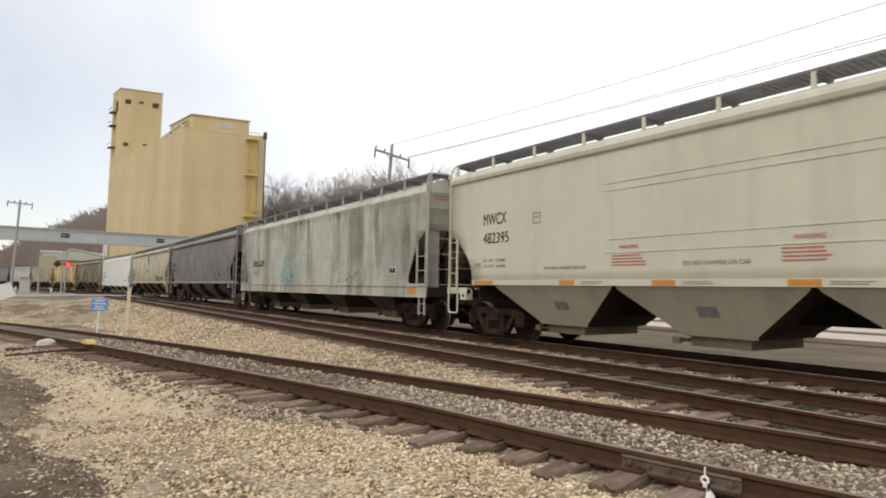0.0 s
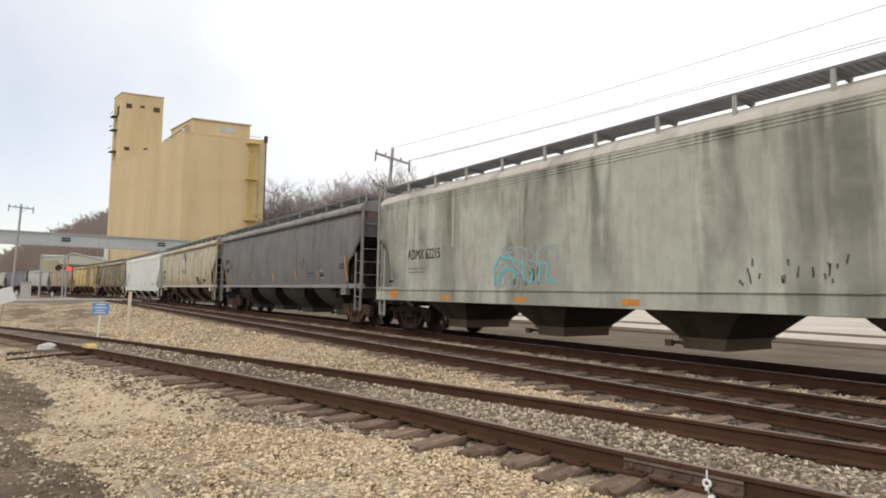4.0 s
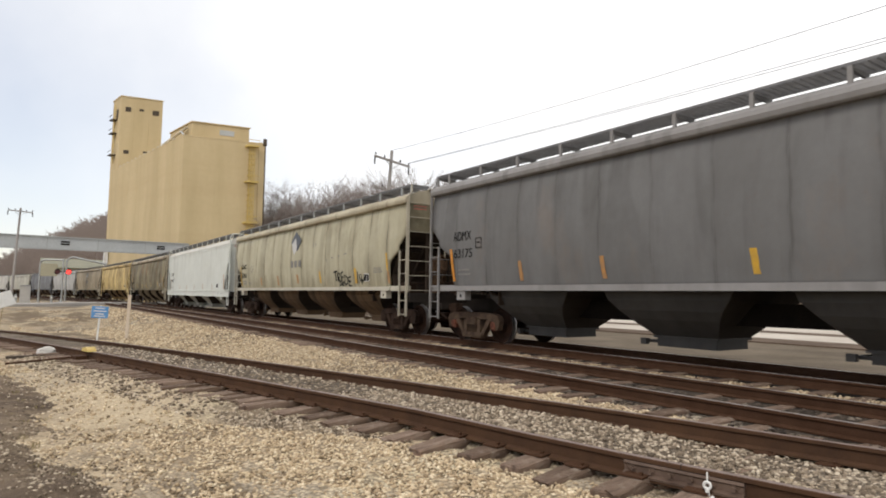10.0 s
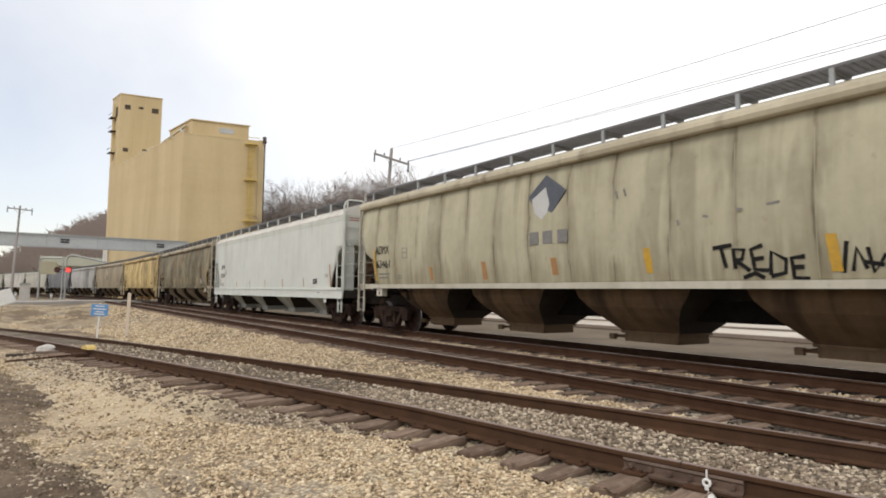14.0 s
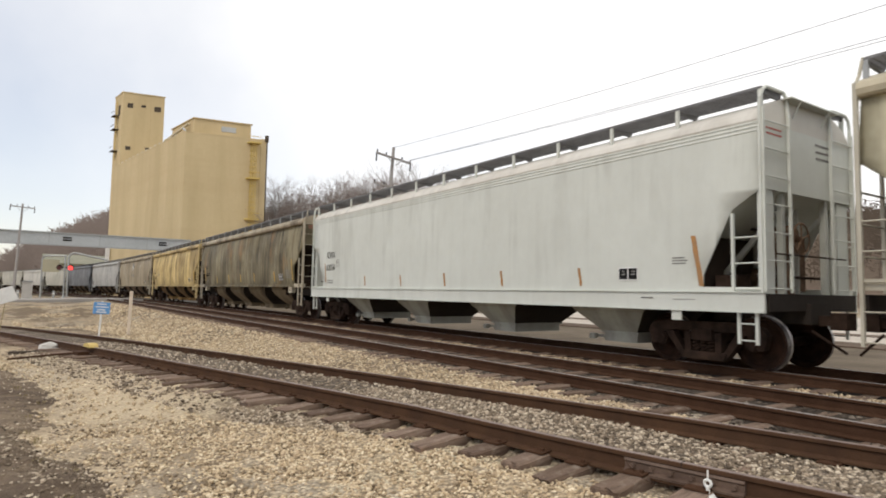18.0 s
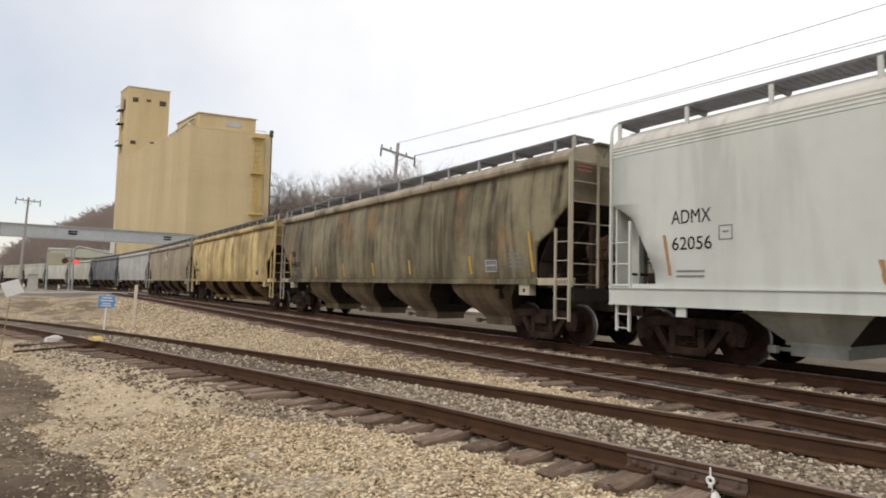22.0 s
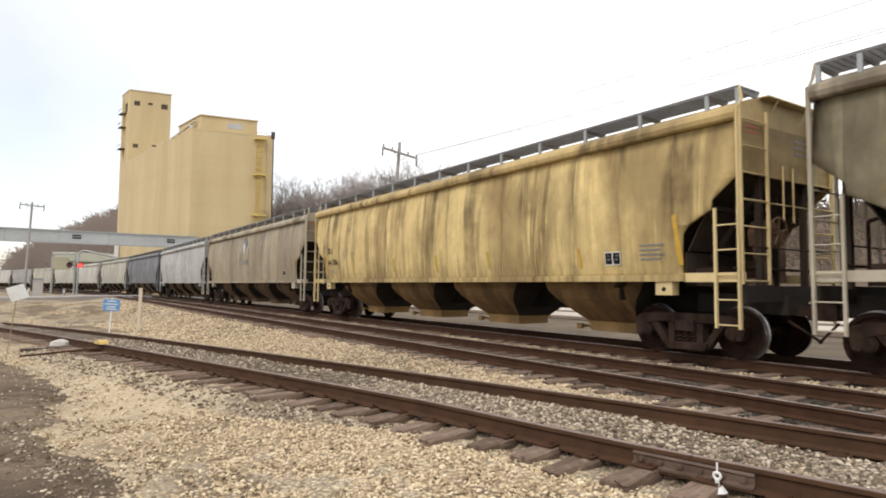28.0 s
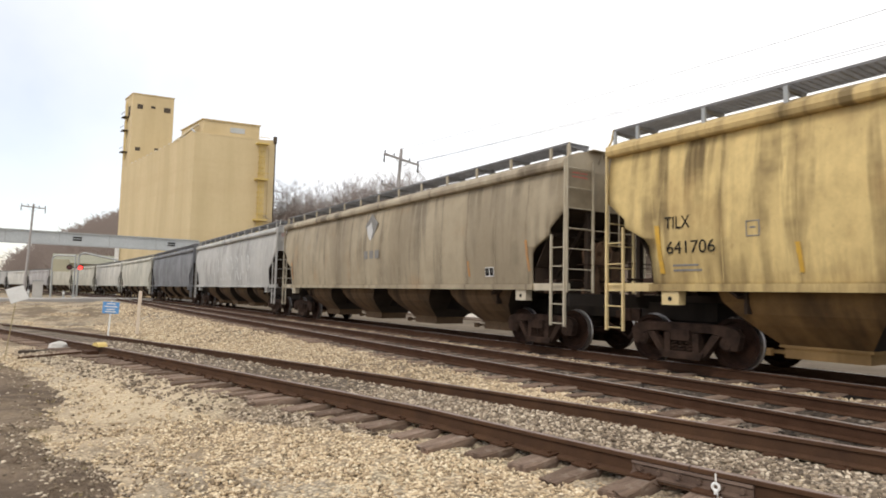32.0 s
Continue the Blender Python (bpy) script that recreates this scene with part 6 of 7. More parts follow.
bar = part("joint_bar", build(lambda bm: prism(bm, [(-0.078, -0.150), (-0.018, -0.132), (-0.014, -0.045), (-0.052, -0.034), (-0.058, -0.056), (-0.042, -0.070), (-0.042, -0.116), (-0.080, -0.132)], "y", -0.46, 0.46)), M_JOINT, joint, "worn lighter-brown bolted bar")
for k in range(6):
    y = -0.39 + 0.156 * k
    part("bolt", build(lambda bm: (rod(bm, (-0.075, y, -0.093), (-0.035, y, -0.093), 0.019, 6), rod(bm, (-0.05, y, -0.093), (-0.042, y, -0.093), 0.028, 10))), M_JOINT, bar)
part("rail_gap", build(lambda bm: box(bm, -0.037, 0.037, -0.003, 0.003, -0.03, 0.0042)), M_BLACK, joint)
bond = tagged(part("bond_wire", build(arc_pipe, [(0, 0.42, -0.03), (-0.04, 0.36, -0.09), (-0.1, 0.22, -0.15), (-0.13, 0.1, -0.17), (-0.08, 0.0, -0.16)], 0.0025), M_RAIL), "thin bond wire looped along the rail", "wire")
bond.matrix_basis = joint.matrix_basis @ Matrix.Translation((-0.04, 0.05, 0))
eye = tagged(new("eye_bolt"), "bright plated eye bolt standing by the rail joint", "eye bolt")
eye.matrix_basis = joint.matrix_basis @ Matrix.Translation((-0.13, -0.23, -0.17))


def ring(bm, r, t, z):
    rows = []
    for i in range(18):
        a = 2 * math.pi * i / 18
        rows.append([bm.verts.new((t * math.sin(b), (r + t * math.cos(b)) * math.cos(a), z + (r + t * math.cos(b)) * math.sin(a))) for b in [2 * math.pi * k / 8 for k in range(8)]])
    for i in range(18):
        for k in range(8):
            bm.faces.new((rows[i][k], rows[i][(k + 1) % 8], rows[(i + 1) % 18][(k + 1) % 8], rows[(i + 1) % 18][k]))


part("eye", build(ring, 0.024, 0.011, 0.09), M_WHITE, eye)
part("stem", build(lambda bm: rod(bm, (0, 0, 0), (0, 0, 0.065), 0.016, 8)), M_WHITE, eye)
part("tip", build(lambda bm: rod(bm, (0, 0, 0.12), (0, 0, 0.185), 0.007, 8)), M_WHITE, eye)
part("foot", build(lambda bm: rod(bm, (0, 0, -0.02), (0, 0, 0.015), 0.07, 12, 0.045)), M_WHITE, eye)

# tie plates and spikes along the siding's near rail
PLATE = mesh_of("tie_plate", build(lambda bm: (box(bm, -0.17, 0.17, -0.09, 0.09, -0.174, -0.158), box(bm, -0.115, -0.09, -0.06, -0.035, -0.165, -0.135), box(bm, 0.09, 0.115, 0.035, 0.06, -0.165, -0.135))))
for o in [c for c in track_siding.children if c.name.startswith("tie")]:
    if o.matrix_basis.translation.y < 16:
        for s in (-0.7525, 0.7525):
            place("tie_plate", PLATE, M_RAIL, o, Matrix.Translation((s + (siding(o.matrix_basis.translation.y)[0] - o.matrix_basis.translation.x), 0, 0.008)))


# ---- paint, tape and writing on the cars ----
TEXT_POSE = Matrix(((0, 0, -1, 0), (-1, 0, 0, 0), (0, 1, 0, 0), (0, 0, 0, 1)))


def skin(bm, y0, y1, z0, z1, width, proud=0.02, lean=0.0, worn=0.0):
    """A thin patch that lies on the near side between two heights, its edges straight or worn."""
    n = 6
    r = random.Random(int(1000 * (y0 + 3 * z0)))
    zs = [z0 + (z1 - z0) * i / n for i in range(n + 1)]
    ya = [y0 + lean * (z - (z0 + z1) / 2) + r.uniform(0, worn) for z in zs]
    yb = [y1 + lean * (z - (z0 + z1) / 2) - r.uniform(0, worn) for z in zs]
    a = [[bm.verts.new((-width(z) - proud, y, z)) for z, y in zip(zs, ys)] for ys in (ya, yb)]
    b = [[bm.verts.new((-width(z) - proud + 0.006, y, z)) for z, y in zip(zs, ys)] for ys in (ya, yb)]
    for i in range(n):
        bm.faces.new((a[0][i], a[1][i], a[1][i + 1], a[0][i + 1]))
        bm.faces.new((b[0][i], b[0][i + 1], b[1][i + 1], b[1][i]))
        bm.faces.new((a[0][i], a[0][i + 1], b[0][i + 1], b[0][i]))
        bm.faces.new((a[1][i], b[1][i], b[1][i + 1], a[1][i + 1]))
    bm.faces.new((a[0][0], b[0][0], b[1][0], a[1][0]))
    bm.faces.new((a[0][n], a[1][n], b[1][n], b[0][n]))


def patch(car, name, y0, y1, z0, z1, material, width, label="", proud=0.004, lean=0.0, parent=None, worn=0.0):
    return part(name, build(skin, y0, y1, z0, z1, width, proud, lean, worn), material, parent or car, label)


def words(car, text, y_left, z0, height, material=None, x=None, name="lettering", label="", length=None):
    """Writing on the near side: y_left is where it starts, height that of its capitals."""
    ob = lettering(text, height / 0.7, material or M_BLACK, car, None, name, label)
    k = 1.0
    if length:
        xs = [v.co.x for o in [ob, *ob.children] for v in o.data.vertices]
        k = length / (max(xs) - min(xs))
    x = (WF if car in (car1, car2, car5) else WR)(z0 + height / 2) + 0.005
    ob.matrix_basis = Matrix.Translation((-x, y_left, z0)) @ TEXT_POSE @ Matrix.Diagonal((k, 1, 1, 1))
    return ob


def fine_print(car, y0, y1, z0, z1, rows, material, width, name="stencil_line"):
    """Small writing as bars, one a row."""
    r = random.Random(int(100 * (y1 + z0)))
    step = (z1 - z0) / rows
    for i in range(rows):
        a = y0 + (y1 - y0) * r.uniform(0, 0.2)
        patch(car, name, a, y1, z0 + i * step + step * 0.3, z0 + (i + 1) * step - step * 0.3, material, width)


def framed_mark(car, y0, y1, z0, z1, width, material):
    t = 0.018
    for a, b, c, d in ((y0, y1, z0, z0 + t), (y0, y1, z1 - t, z1), (y0, y0 + t, z0, z1), (y1 - t, y1, z0, z1)):
        patch(car, "mark_frame", a, b, c, d, material, width)
    patch(car, "mark_bar", y0 + 0.07, y1 - 0.07, (z0 + z1) / 2, (z0 + z1) / 2 + 0.03, material, width)


def placard(car, y0, y1, z0, z1, width):
    """Inspection panel: two black fields on white, with pale worn marks in them."""
    p = patch(car, "placard", y0, y1, z0, z1, M_WHITE, width, "black and white inspection panel")
    w = (y1 - y0) / 2
    for k in (0, 1):
        a = y0 + k * w + 0.015
        f = patch(car, "placard_field", a, a + w - 0.03, z0 + 0.02, z1 - 0.02, M_BLACK, width, proud=0.007, parent=p)
        patch(car, "placard_symbol", a + 0.05, a + w - 0.09, z0 + 0.1, z0 + 0.13, M_FADED, width, proud=0.010, parent=p)
        patch(car, "placard_symbol", a + 0.04 + 0.02 * k, a + w - 0.1, z1 - 0.09, z1 - 0.07, M_FADED, width, proud=0.010, parent=p)


def tape(car, rows, material, width, lean=0.0):
    for y0, y1, z0, z1 in rows:
        if lean:
            y0, y1 = 0.81 * y0 + 0.19 * y1, 0.19 * y0 + 0.81 * y1
        patch(car, "tape_stripe", y0, y1, z0, z1, material, width, lean=lean, worn=0.014 if lean else 0.0)


def scrawl(car, strokes, material, width, thick, name="graffiti_stroke", proud=0.004):
    """Painted strokes, each a bent thin band through a few points of (y, z)."""
    for pts in strokes:
        bm = bmesh.new()
        rows = []
        for i, (y, z) in enumerate(pts):
            a, b = Vector(pts[max(0, i - 1)]), Vector(pts[min(len(pts) - 1, i + 1)])
            d = (b - a).normalized() if (b - a).length > 0 else Vector((0, 1))
            nx = Vector((-d.y, d.x)) * thick / 2
            rows.append([bm.verts.new((-width(z) - proud, y + s * nx.x, z + s * nx.y)) for s in (-1, 1)] + [bm.verts.new((-width(z) - proud + 0.005, y + s * nx.x, z + s * nx.y)) for s in (1, -1)])
        for r0, r1 in zip(rows, rows[1:]):
            for i in range(4):
                bm.faces.new((r0[i], r0[(i + 1) % 4], r1[(i + 1) % 4], r1[i]))
        bm.faces.new(rows[0])
        bm.faces.new(rows[-1][::-1])
        part(name, bm, material, car)


def emblem(car, y0, y1, z0, z1, dark, pale, width):
    """A leaf-shaped lozenge, half dark, half pale, over a row of plain bars."""
    ym, zm = (y0 + y1) / 2, (z0 + z1) / 2

    def facet(bm, pts, proud):
        prism(bm, pts, "x", -1.595 - proud, -1.575 - proud)
    part("emblem", build(facet, [(ym, z1), (y1, zm + 0.12), (ym + 0.05, z0), (y0, zm + 0.15)], 0.026), dark, car, "dark leaf-shaped emblem")
    part("emblem_leaf", build(facet, [(ym + 0.02, z1 - 0.28), (y1 - 0.12, zm + 0.05), (y1 - 0.2, zm - 0.25), (ym + 0.06, z0 + 0.05), (ym - 0.1, zm - 0.1)], 0.03), pale, car, "pale leaf within the emblem")


M_TEAL = surface("teal_spray_paint", (0.10, 0.42, 0.46), (0.16, 0.46, 0.48), 3, 0.6)
M_TEAL_DIM = surface("faded_teal_spray_paint", (0.24, 0.36, 0.36), (0.30, 0.40, 0.39), 3, 0.6)
M_DIMTAPE = surface("dull_orange_tape", (0.46, 0.22, 0.06), (0.30, 0.18, 0.09), 9, 0.6)
M_OLIVETAPE = surface("olive_yellow_tape", (0.47, 0.34, 0.035), (0.36, 0.27, 0.06), 7, 0.6)
M_EMBLEM = surface("slate_emblem_paint", (0.075, 0.085, 0.105), (0.10, 0.11, 0.13), 4, 0.6)
M_GHOST = surface("chalky_white_spray_paint", (0.56, 0.56, 0.54), (0.48, 0.48, 0.46), 4, 0.7)


def WF(z):
    return width_flat(z) + 0.006


def WR(z):
    """The round side with its pillowed panels."""
    return width_round(z) + 0.035 * math.sin(math.pi * clamp((z - 1.3) / 2.8, 0, 1))



# car 1
words(car1, "MWCX", 8.0, 2.89, 0.29, length=0.9)
words(car1, "482395", 7.99, 2.42, 0.27, length=1.0)
words(car1, "LD LMT  217800", 7.99, 1.955, 0.07, M_FADED, length=0.87)
words(car1, "LT WT   68400", 7.98, 1.81, 0.07, M_FADED, length=0.86)
framed_mark(car1, 8.07, 8.32, 1.82, 1.93, WF, M_FADED)
framed_mark(car1, 5.89, 6.14, 2.80, 3.05, WF, M_FADED)
tape(car1, ((7.55, 8.3, 1.385, 1.485), (4.8, 5.25, 1.385, 1.485), (2.35, 2.85, 1.385, 1.485), (-0.08, 0.4, 1.385, 1.485), (-2.6, -2.1, 1.385, 1.485), (-5.2, -4.7, 1.385, 1.485)), M_ORANGE, lambda z: 1.617)
words(car1, "DO NOT HAMMER ON CAR", 2.23, 1.745, 0.075, M_FADED, length=1.24)
words(car1, "DO NOT HAMMER ON CAR", 5.75, 1.725, 0.07, M_FADED, length=1.25)
for yl, yr in ((3.72, 3.0), (0.4, -0.25)):
    words(car1, "WARNING", yl - 0.08, 2.1, 0.075, M_RED, length=0.46)
    fine_print(car1, yr, yl + 0.1, 1.75, 2.06, 5, M_RED, WF)
for y0, y1 in ((-6.5, 4.0),):
    for z in (2.02, 2.295, 3.28, 3.43):
        part("side_rib", build(lambda bm: box(bm, -1.588, -1.57, y0, y1, z, z + 0.022)), P_TAN, car1)
for y in (5.5, 1.95):
    part("hopper_plate", build(lambda bm: box(bm, -0.012, 0.0, -0.2, 0.2, -0.11, 0.11)), M_FADED, car1, "small dark plate on the funnel", Matrix.Translation((-1.272, y, 0.93)) @ Matrix.Rotation(math.atan2(0.48, -0.77) + math.pi, 4, "Y"))
for i in range(5):
    fine_print(car1, 4.0 - 2.4 * i, 4.6 - 2.4 * i, 1.40, 1.47, 2, M_FADED, lambda z: 1.617)

# car 2
words(car2, "ADMX 62215", 7.43, 2.23, 0.30, length=1.77)
fine_print(car2, 6.26, 7.38, 1.79, 2.01, 2, M_FADED, WF)
framed_mark(car2, 5.32, 5.53, 2.28, 2.57, WF, M_FADED)
tape(car2, ((8.0, 8.48, 1.08, 1.3), (5.1, 5.5, 1.05, 1.17), (2.0, 2.4, 1.05, 1.17), (-1.2, -0.8, 1.05, 1.17), (-8.75, -8.25, 1.08, 1.3)), M_ORANGE, lambda z: 1.612)
placard(car2, -7.46, -7.06, 1.72, 1.93, WF)
patch(car2, "paint_streak", 5.0, 5.09, 2.5, 4.08, surface("pale_yellow_drip", (0.42, 0.405, 0.28), (0.36, 0.345, 0.27), 2, 0.7, 0, 30, 0.1, (1, 3, 0.3)), WF, "faded yellow vertical streak", proud=0.002)
rs = random.Random(40)


def wild(y0, y1, z0, z1, n, r):
    """Loose spray strokes that wander over a patch."""
    out = []
    for _ in range(n):
        y, z, a = r.uniform(y0, y1), r.uniform(z0, z1), r.uniform(0, 6.28)
        pts = [(y, z)]
        for _ in range(r.randint(4, 8)):
            a += r.uniform(-1.3, 1.3)
            y, z = clamp(y + 0.14 * math.cos(a), y0, y1), clamp(z + 0.16 * math.sin(a), z0, z1)
            if math.hypot(y - pts[-1][0], z - pts[-1][1]) > 0.05:
                pts.append((y, z))
        if len(pts) > 2:
            out.append(pts)
    return out


scrawl(car2, [[(3.15, 1.45), (3.2, 1.85), (3.0, 2.12), (2.62, 2.1), (2.4, 2.0)], [(3.05, 1.5), (2.95, 1.75), (2.7, 1.85), (2.45, 1.8), (2.42, 1.6)], [(2.2, 2.05), (2.1, 1.6), (1.85, 1.5), (1.8, 1.8)], [(1.6, 1.5), (1.55, 2.0), (1.3, 1.9), (1.35, 1.6), (1.1, 1.5)]], M_TEAL, WF, 0.075)
scrawl(car2, wild(1.0, 3.2, 1.42, 2.35, 16, rs), M_TEAL_DIM, WF, 0.03)
for _ in range(26):
    y, z = rs.choice((-4.3, -3.4, 2.0)) + rs.gauss(0, 0.35), rs.uniform(1.42, 1.75)
    scrawl(car2, [[(y, z), (y + rs.uniform(-0.03, 0.03), z + rs.uniform(0.05, 0.2))]], M_BLACK, WF, 0.02, "black_chip")

# car 3
words(car3, "ADMX", 8.16, 2.71, 0.25, length=0.8)
words(car3, "63175", 8.15, 2.25, 0.235, length=0.82)
fine_print(car3, 7.4, 8.0, 1.75, 1.98, 2, M_FADED, WR)
framed_mark(car3, 6.92, 7.17, 2.47, 2.74, WR, M_BLACK)
tape(car3, ((8.14, 8.34, 1.62, 2.5), (-8.40, -8.21, 1.63, 2.54), (-3.29, -3.13, 1.59, 2.12)), M_ORANGE, WR, 0.1)
tape(car3, ((2.86, 3.05, 1.62, 2.08), (-5.73, -5.56, 1.59, 2.04), (5.36, 5.56, 1.61, 2.08)), M_DIMTAPE, WR, 0.1)
tape(car3, ((-0.28, -0.07, 1.64, 2.06),), M_STRIPE, WR, 0.1)
placard(car3, -6.30, -5.84, 1.76, 2.03, WR)
fine_print(car3, -8.2, -7.75, 2.06, 2.29, 3, M_BLACK, WR)
scrawl(car3, [[(-3.8, 2.5), (-3.85, 2.2), (-4.1, 2.2), (-4.15, 2.6)], [(-4.6, 1.95), (-5.2, 1.95)], [(-4.7, 1.85), (-4.95, 1.8)]], M_BLACK, WR, 0.03)

# car 4
emblem(car4, -0.64, 0.55, 2.80, 3.93, M_EMBLEM, M_GHOST, WR)
for y in (0.5, 0.06, -0.4):
    patch(car4, "emblem_bar", y - 0.3, y, 2.37, 2.66, M_FADED, WR)
L = -4.05
scrawl(car4, [[(L, 2.05), (L - 0.34, 2.09)], [(L - 0.15, 2.05), (L - 0.22, 1.72)],
              [(L - 0.38, 1.7), (L - 0.36, 2.02), (L - 0.55, 2.0), (L - 0.5, 1.85), (L - 0.38, 1.85), (L - 0.62, 1.66)],
              [(L - 0.85, 2.06), (L - 0.66, 2.0), (L - 0.7, 1.68), (L - 0.92, 1.66)], [(L - 0.68, 1.84), (L - 0.86, 1.86)],
              [(L - 0.95, 1.58), (L - 0.98, 1.95), (L - 1.2, 1.82), (L - 1.18, 1.62), (L - 0.95, 1.56)],
              [(L - 1.48, 1.86), (L - 1.28, 1.84), (L - 1.3, 1.54), (L - 1.52, 1.52)], [(L - 1.3, 1.7), (L - 1.46, 1.7)], [(L - 0.5, 1.55), (L - 0.7, 1.62), (L - 0.85, 1.54)]], M_BLACK, WR, 0.068)
scrawl(car4, [[(-6.04, 1.6), (-6.1, 2.05)], [(-6.16, 1.62), (-6.22, 1.95), (-6.34, 1.65)], [(-6.36, 1.95), (-6.42, 1.6), (-6.58, 1.85)], [(-6.3, 1.75), (-6.55, 1.7)]], M_BLACK, WR, 0.06)
tape(car4, ((-6.06, -5.8, 1.62, 2.17), (-2.86, -2.6, 1.66, 2.13), (-8.35, -8.17, 2.01, 2.60), (8.04, 8.24, 1.63, 2.64)), M_STRIPE, WR, 0.1)
tape(car4, ((-8.44, -8.22, 1.6, 2.0), (-0.42, -0.1, 1.67, 2.05), (2.1, 2.4, 1.6, 2.05), (4.6, 4.85, 1.6, 2.0)), M_DIMTAPE, WR, 0.1)
placard(car4, -6.95, -6.58, 1.68, 1.95, WR)
words(car4, "ADMX", 8.07, 2.49, 0.27, length=0.9)
words(car4, "63461", 8.04, 2.04, 0.255, length=0.88)
fine_print(car4, 7.15, 7.9, 1.66, 1.90, 2, M_FADED, WR)
framed_mark(car4, 6.05, 6.34, 2.30, 2.62, WR, M_FADED)
fine_print(car4, 6.4, 6.7, 1.66, 1.8, 2, M_FADED, WR)
fine_print(car4, -7.95, -7.3, 1.95, 2.15, 3, M_FADED, WR)
scrawl(car4, [[(-3.4, 2.6), (-3.42, 2.5)], [(-3.9, 2.62), (-4.0, 2.6)], [(-4.5, 2.68), (-4.6, 2.66)], [(-5.0, 2.7), (-5.2, 2.72)], [(-2.0, 3.3), (-2.05, 3.15)], [(-2.2, 3.32), (-2.25, 3.18)]], M_FADED, WR, 0.04)

# car 5
placard(car5, -6.9, -6.45, 1.53, 1.78, WF)
tape(car5, ((-8.25, -8.08, 1.42, 2.30), (-5.48, -5.36, 1.42, 1.8), (-2.90, -2.76, 1.42, 1.79), (-0.39, -0.25, 1.42, 1.78), (2.08, 2.20, 1.42, 1.76), (4.55, 4.67, 1.42, 1.76), (7.98, 8.11, 1.56, 2.3)), M_DIMTAPE, WF, 0.17)
fine_print(car5, -7.98, -7.66, 1.80, 1.95, 3, M_FADED, WF)
words(car5, "ADMX", 7.95, 2.49, 0.25, length=0.78)
words(car5, "62056", 7.95, 2.02, 0.23, length=0.78)
framed_mark(car5, 6.78, 7.03, 2.16, 2.41, WF, M_FADED)
fine_print(car5, 7.2, 7.85, 1.5, 1.68, 2, M_FADED, WF)
fine_print(car5, -7.3, -7.0, 1.17, 1.24, 1, M_FADED, lambda z: 1.612)
fine_print(car5, -8.2, -7.7, 1.17, 1.2, 1, M_FADED, lambda z: 1.612)
for y in (-7.75, 7.75):
    part("tow_eye", build(lambda bm: (box(bm, -1.6, -1.57, -0.1, 0.1, 0.82, 1.03), rod(bm, (-1.603, 0, 0.92), (-1.6, 0, 0.92), 0.05, 12))), P_WHITE, car5, "", Matrix.Translation((0, y, 0)))

# cars 6 to 9
tape(car6, ((-8.2, -8.04, 1.66, 2.61), (7.98, 8.14, 1.66, 2.61), (-5.8, -5.62, 1.63, 2.1)), M_STRIPE, WR, 0.1)
tape(car6, ((-2.6, -2.44, 1.64, 2.08), (-0.14, 0.04, 1.61, 2.04), (2.28, 2.44, 1.58, 2.06), (5.0, 5.15, 1.6, 2.0)), M_STRIPE, WR, 0.1)
framed_mark(car6, -6.83, -6.36, 1.68, 1.98, WR, M_GHOST)
patch(car6, "mark_field", -6.80, -6.39, 1.71, 1.95, M_FADED, WR, proud=0.003)
fine_print(car6, -7.9, -7.3, 1.75, 2.15, 4, M_FADED, WR)
words(car6, "TILX", 7.91, 2.50, 0.23, length=0.63)
words(car6, "648310", 7.88, 2.04, 0.225, length=0.99)
fine_print(car6, 7.2, 7.8, 1.68, 1.85, 2, M_FADED, WR)
tape(car7, ((-8.28, -8.1, 1.66, 2.58), (-5.84, -5.7, 1.66, 2.08), (7.99, 8.16, 1.69, 2.58), (5.5, 5.63, 1.67, 2.14)), M_STRIPE, WR, 0.1)
tape(car7, ((2.37, 2.59, 1.71, 2.14), (-0.22, 0.0, 1.66, 2.15), (-2.7, -2.5, 1.70, 2.15)), M_OLIVETAPE, WR, 0.1)
placard(car7, -6.87, -6.47, 1.70, 1.97, WR)
fine_print(car7, -7.9, -7.35, 1.75, 2.1, 4, M_FADED, WR)
words(car7, "TILX", 7.94, 2.50, 0.23, length=0.52)
words(car7, "641706", 7.92, 2.05, 0.225, length=0.96)
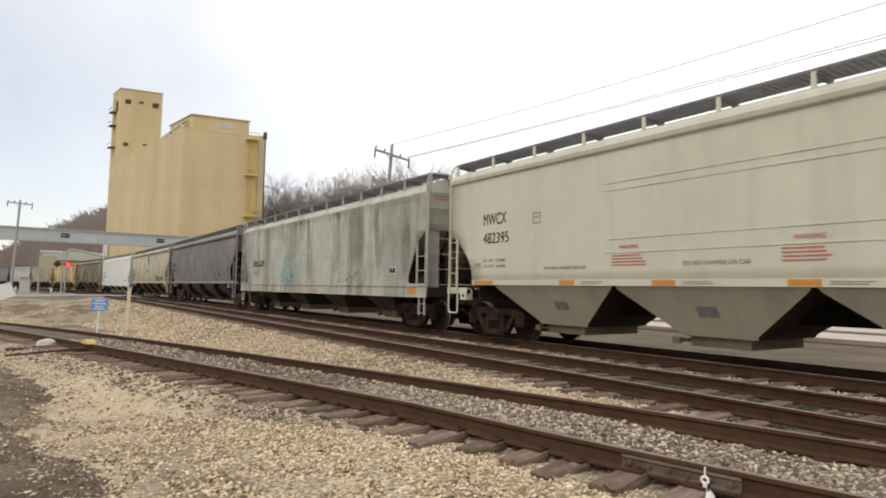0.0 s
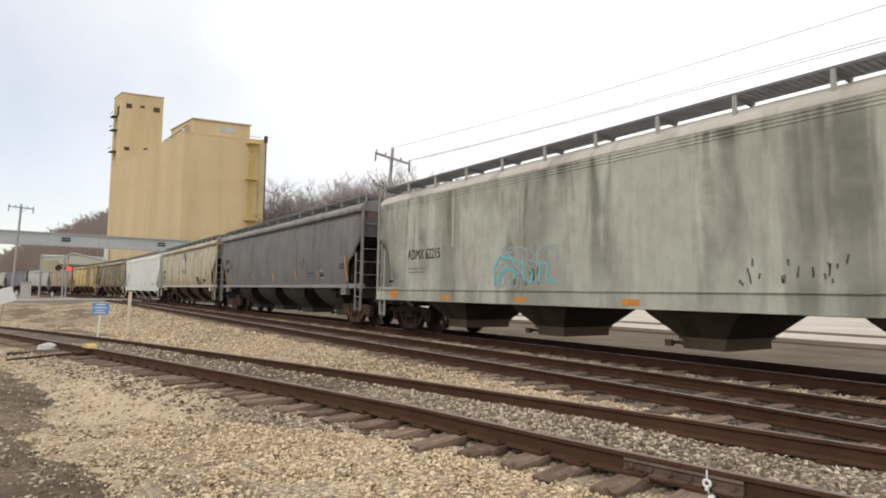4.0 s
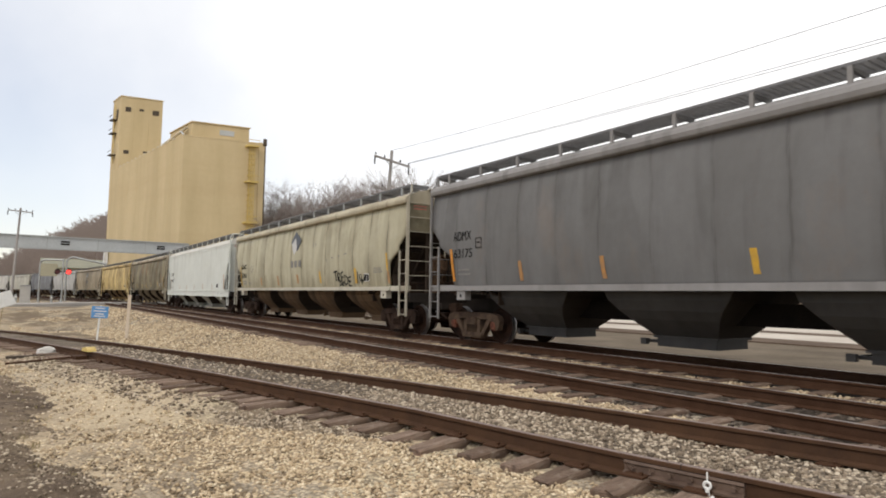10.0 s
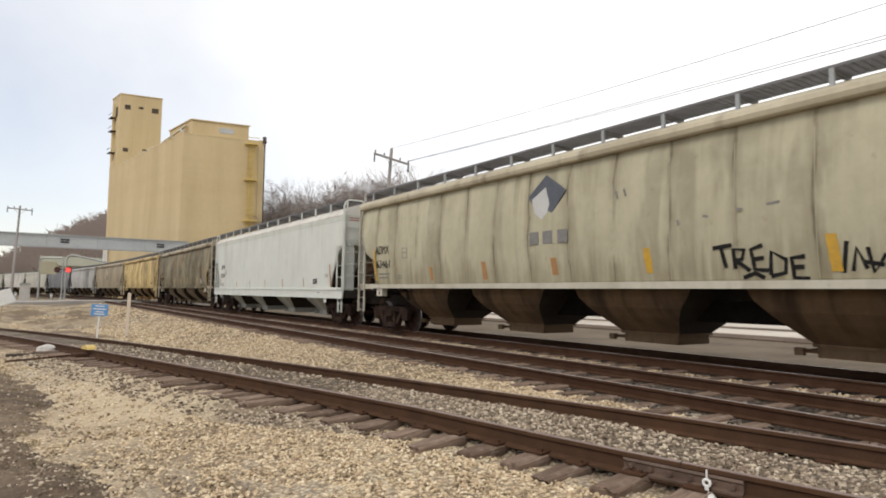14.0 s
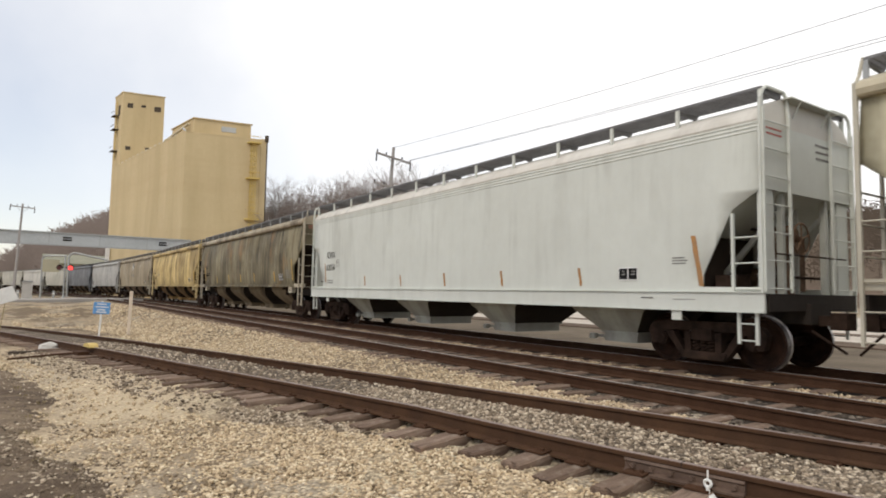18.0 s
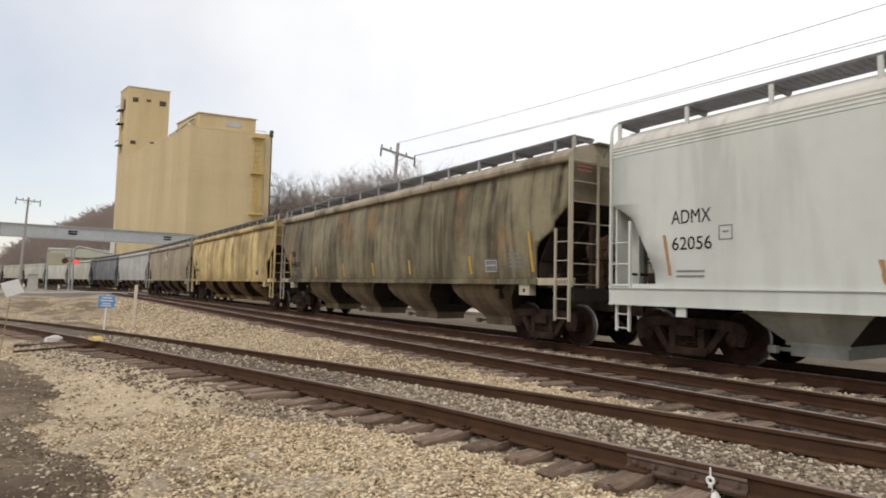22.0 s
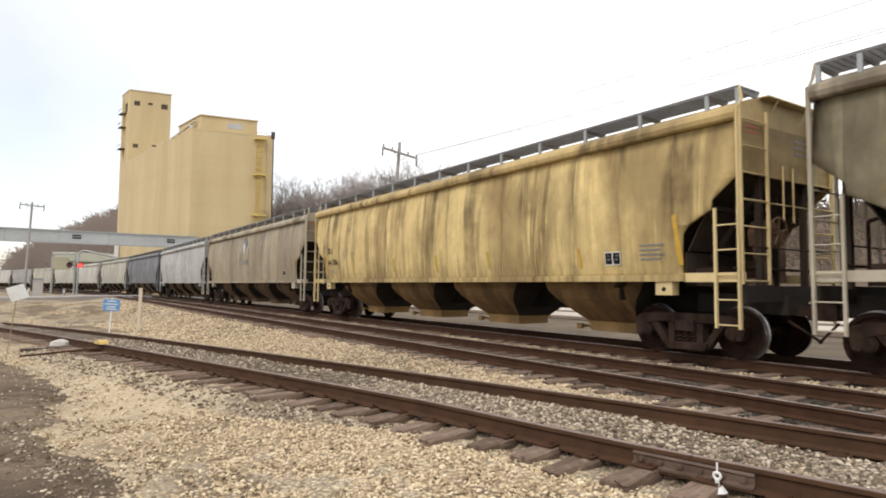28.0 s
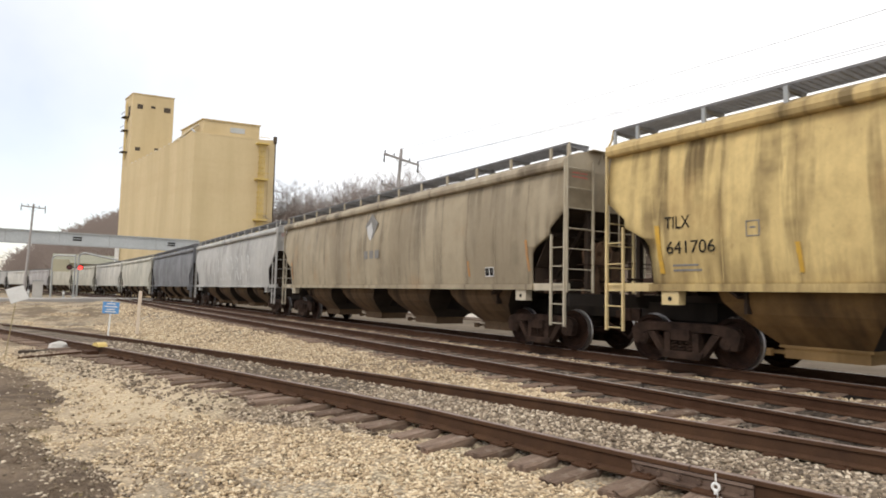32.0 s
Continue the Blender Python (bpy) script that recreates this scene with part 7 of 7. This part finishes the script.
fine_print(car7, 7.2, 7.8, 1.7, 1.88, 2, M_FADED, WR)
framed_mark(car7, 6.16, 6.39, 2.27, 2.53, WR, M_FADED)
emblem(car8, -0.40, 0.57, 2.96, 3.96, M_FADED, M_GHOST, WR)
for y in (0.6, 0.18, -0.24):
    patch(car8, "emblem_bar", y - 0.28, y, 2.4, 2.68, M_FADED, WR)
placard(car8, -6.82, -6.46, 1.70, 1.94, WR)
tape(car8, ((-8.2, -8.06, 1.81, 2.55), (-5.8, -5.66, 1.71, 2.13), (8.0, 8.16, 1.69, 2.58)), M_DIMTAPE, WR, 0.1)
car9 = CARS[8][0]
g = []
for k in range(9):
    y = 5.0 - 1.15 * k
    g.append([(y, 1.8), (y - 0.15, 3.2), (y - 0.5, 3.0 - 0.3 * (k % 2)), (y - 0.45, 2.3), (y - 0.75, 1.8 + 0.4 * (k % 3))])
scrawl(car9, g, M_GHOST, WR, 0.16)


# ---- what moves ----
TRAVEL = (0.0, 3.898, 7.797, 11.695, 15.593, 19.493, 23.393, 27.295, 31.197, 35.1, 39.004, 42.909, 46.813, 50.714, 54.615, 58.538, 62.471, 66.39, 70.209, 73.938, 77.806, 81.793, 85.72, 89.644, 93.557, 97.489, 101.44, 105.391, 109.342, 113.306, 117.271, 121.243, 125.216)


def travel(t):
    return float(np.interp(t, range(33), TRAVEL))


def on_track(s):
    """A car's pose with its middle s metres down the line: its trucks stay on the bend."""
    a, b = s - TRUCK_Y, s + TRUCK_Y
    xa, xb = main_x(a, D), main_x(b, D)
    return Matrix.Translation(((xa + xb) / 2, s, 0)) @ Matrix.Rotation(math.atan2(xa - xb, b - a), 4, "Z")


def motions():
    for car, s0 in CARS:
        walk(car, [(t, on_track(s0 - travel(t))) for t in range(33)])
    near = {car for car, s0 in CARS if s0 < 150}
    for car, w, y in WHEELS:
        if car in near:
            rows = []
            for i in range(214):
                t = min(32.0, i * 0.15)
                rows.append((t, pose(0, y, 0.457, math.degrees(travel(t) / 0.457) + y * 50)))
            walk(w, rows)


motions()
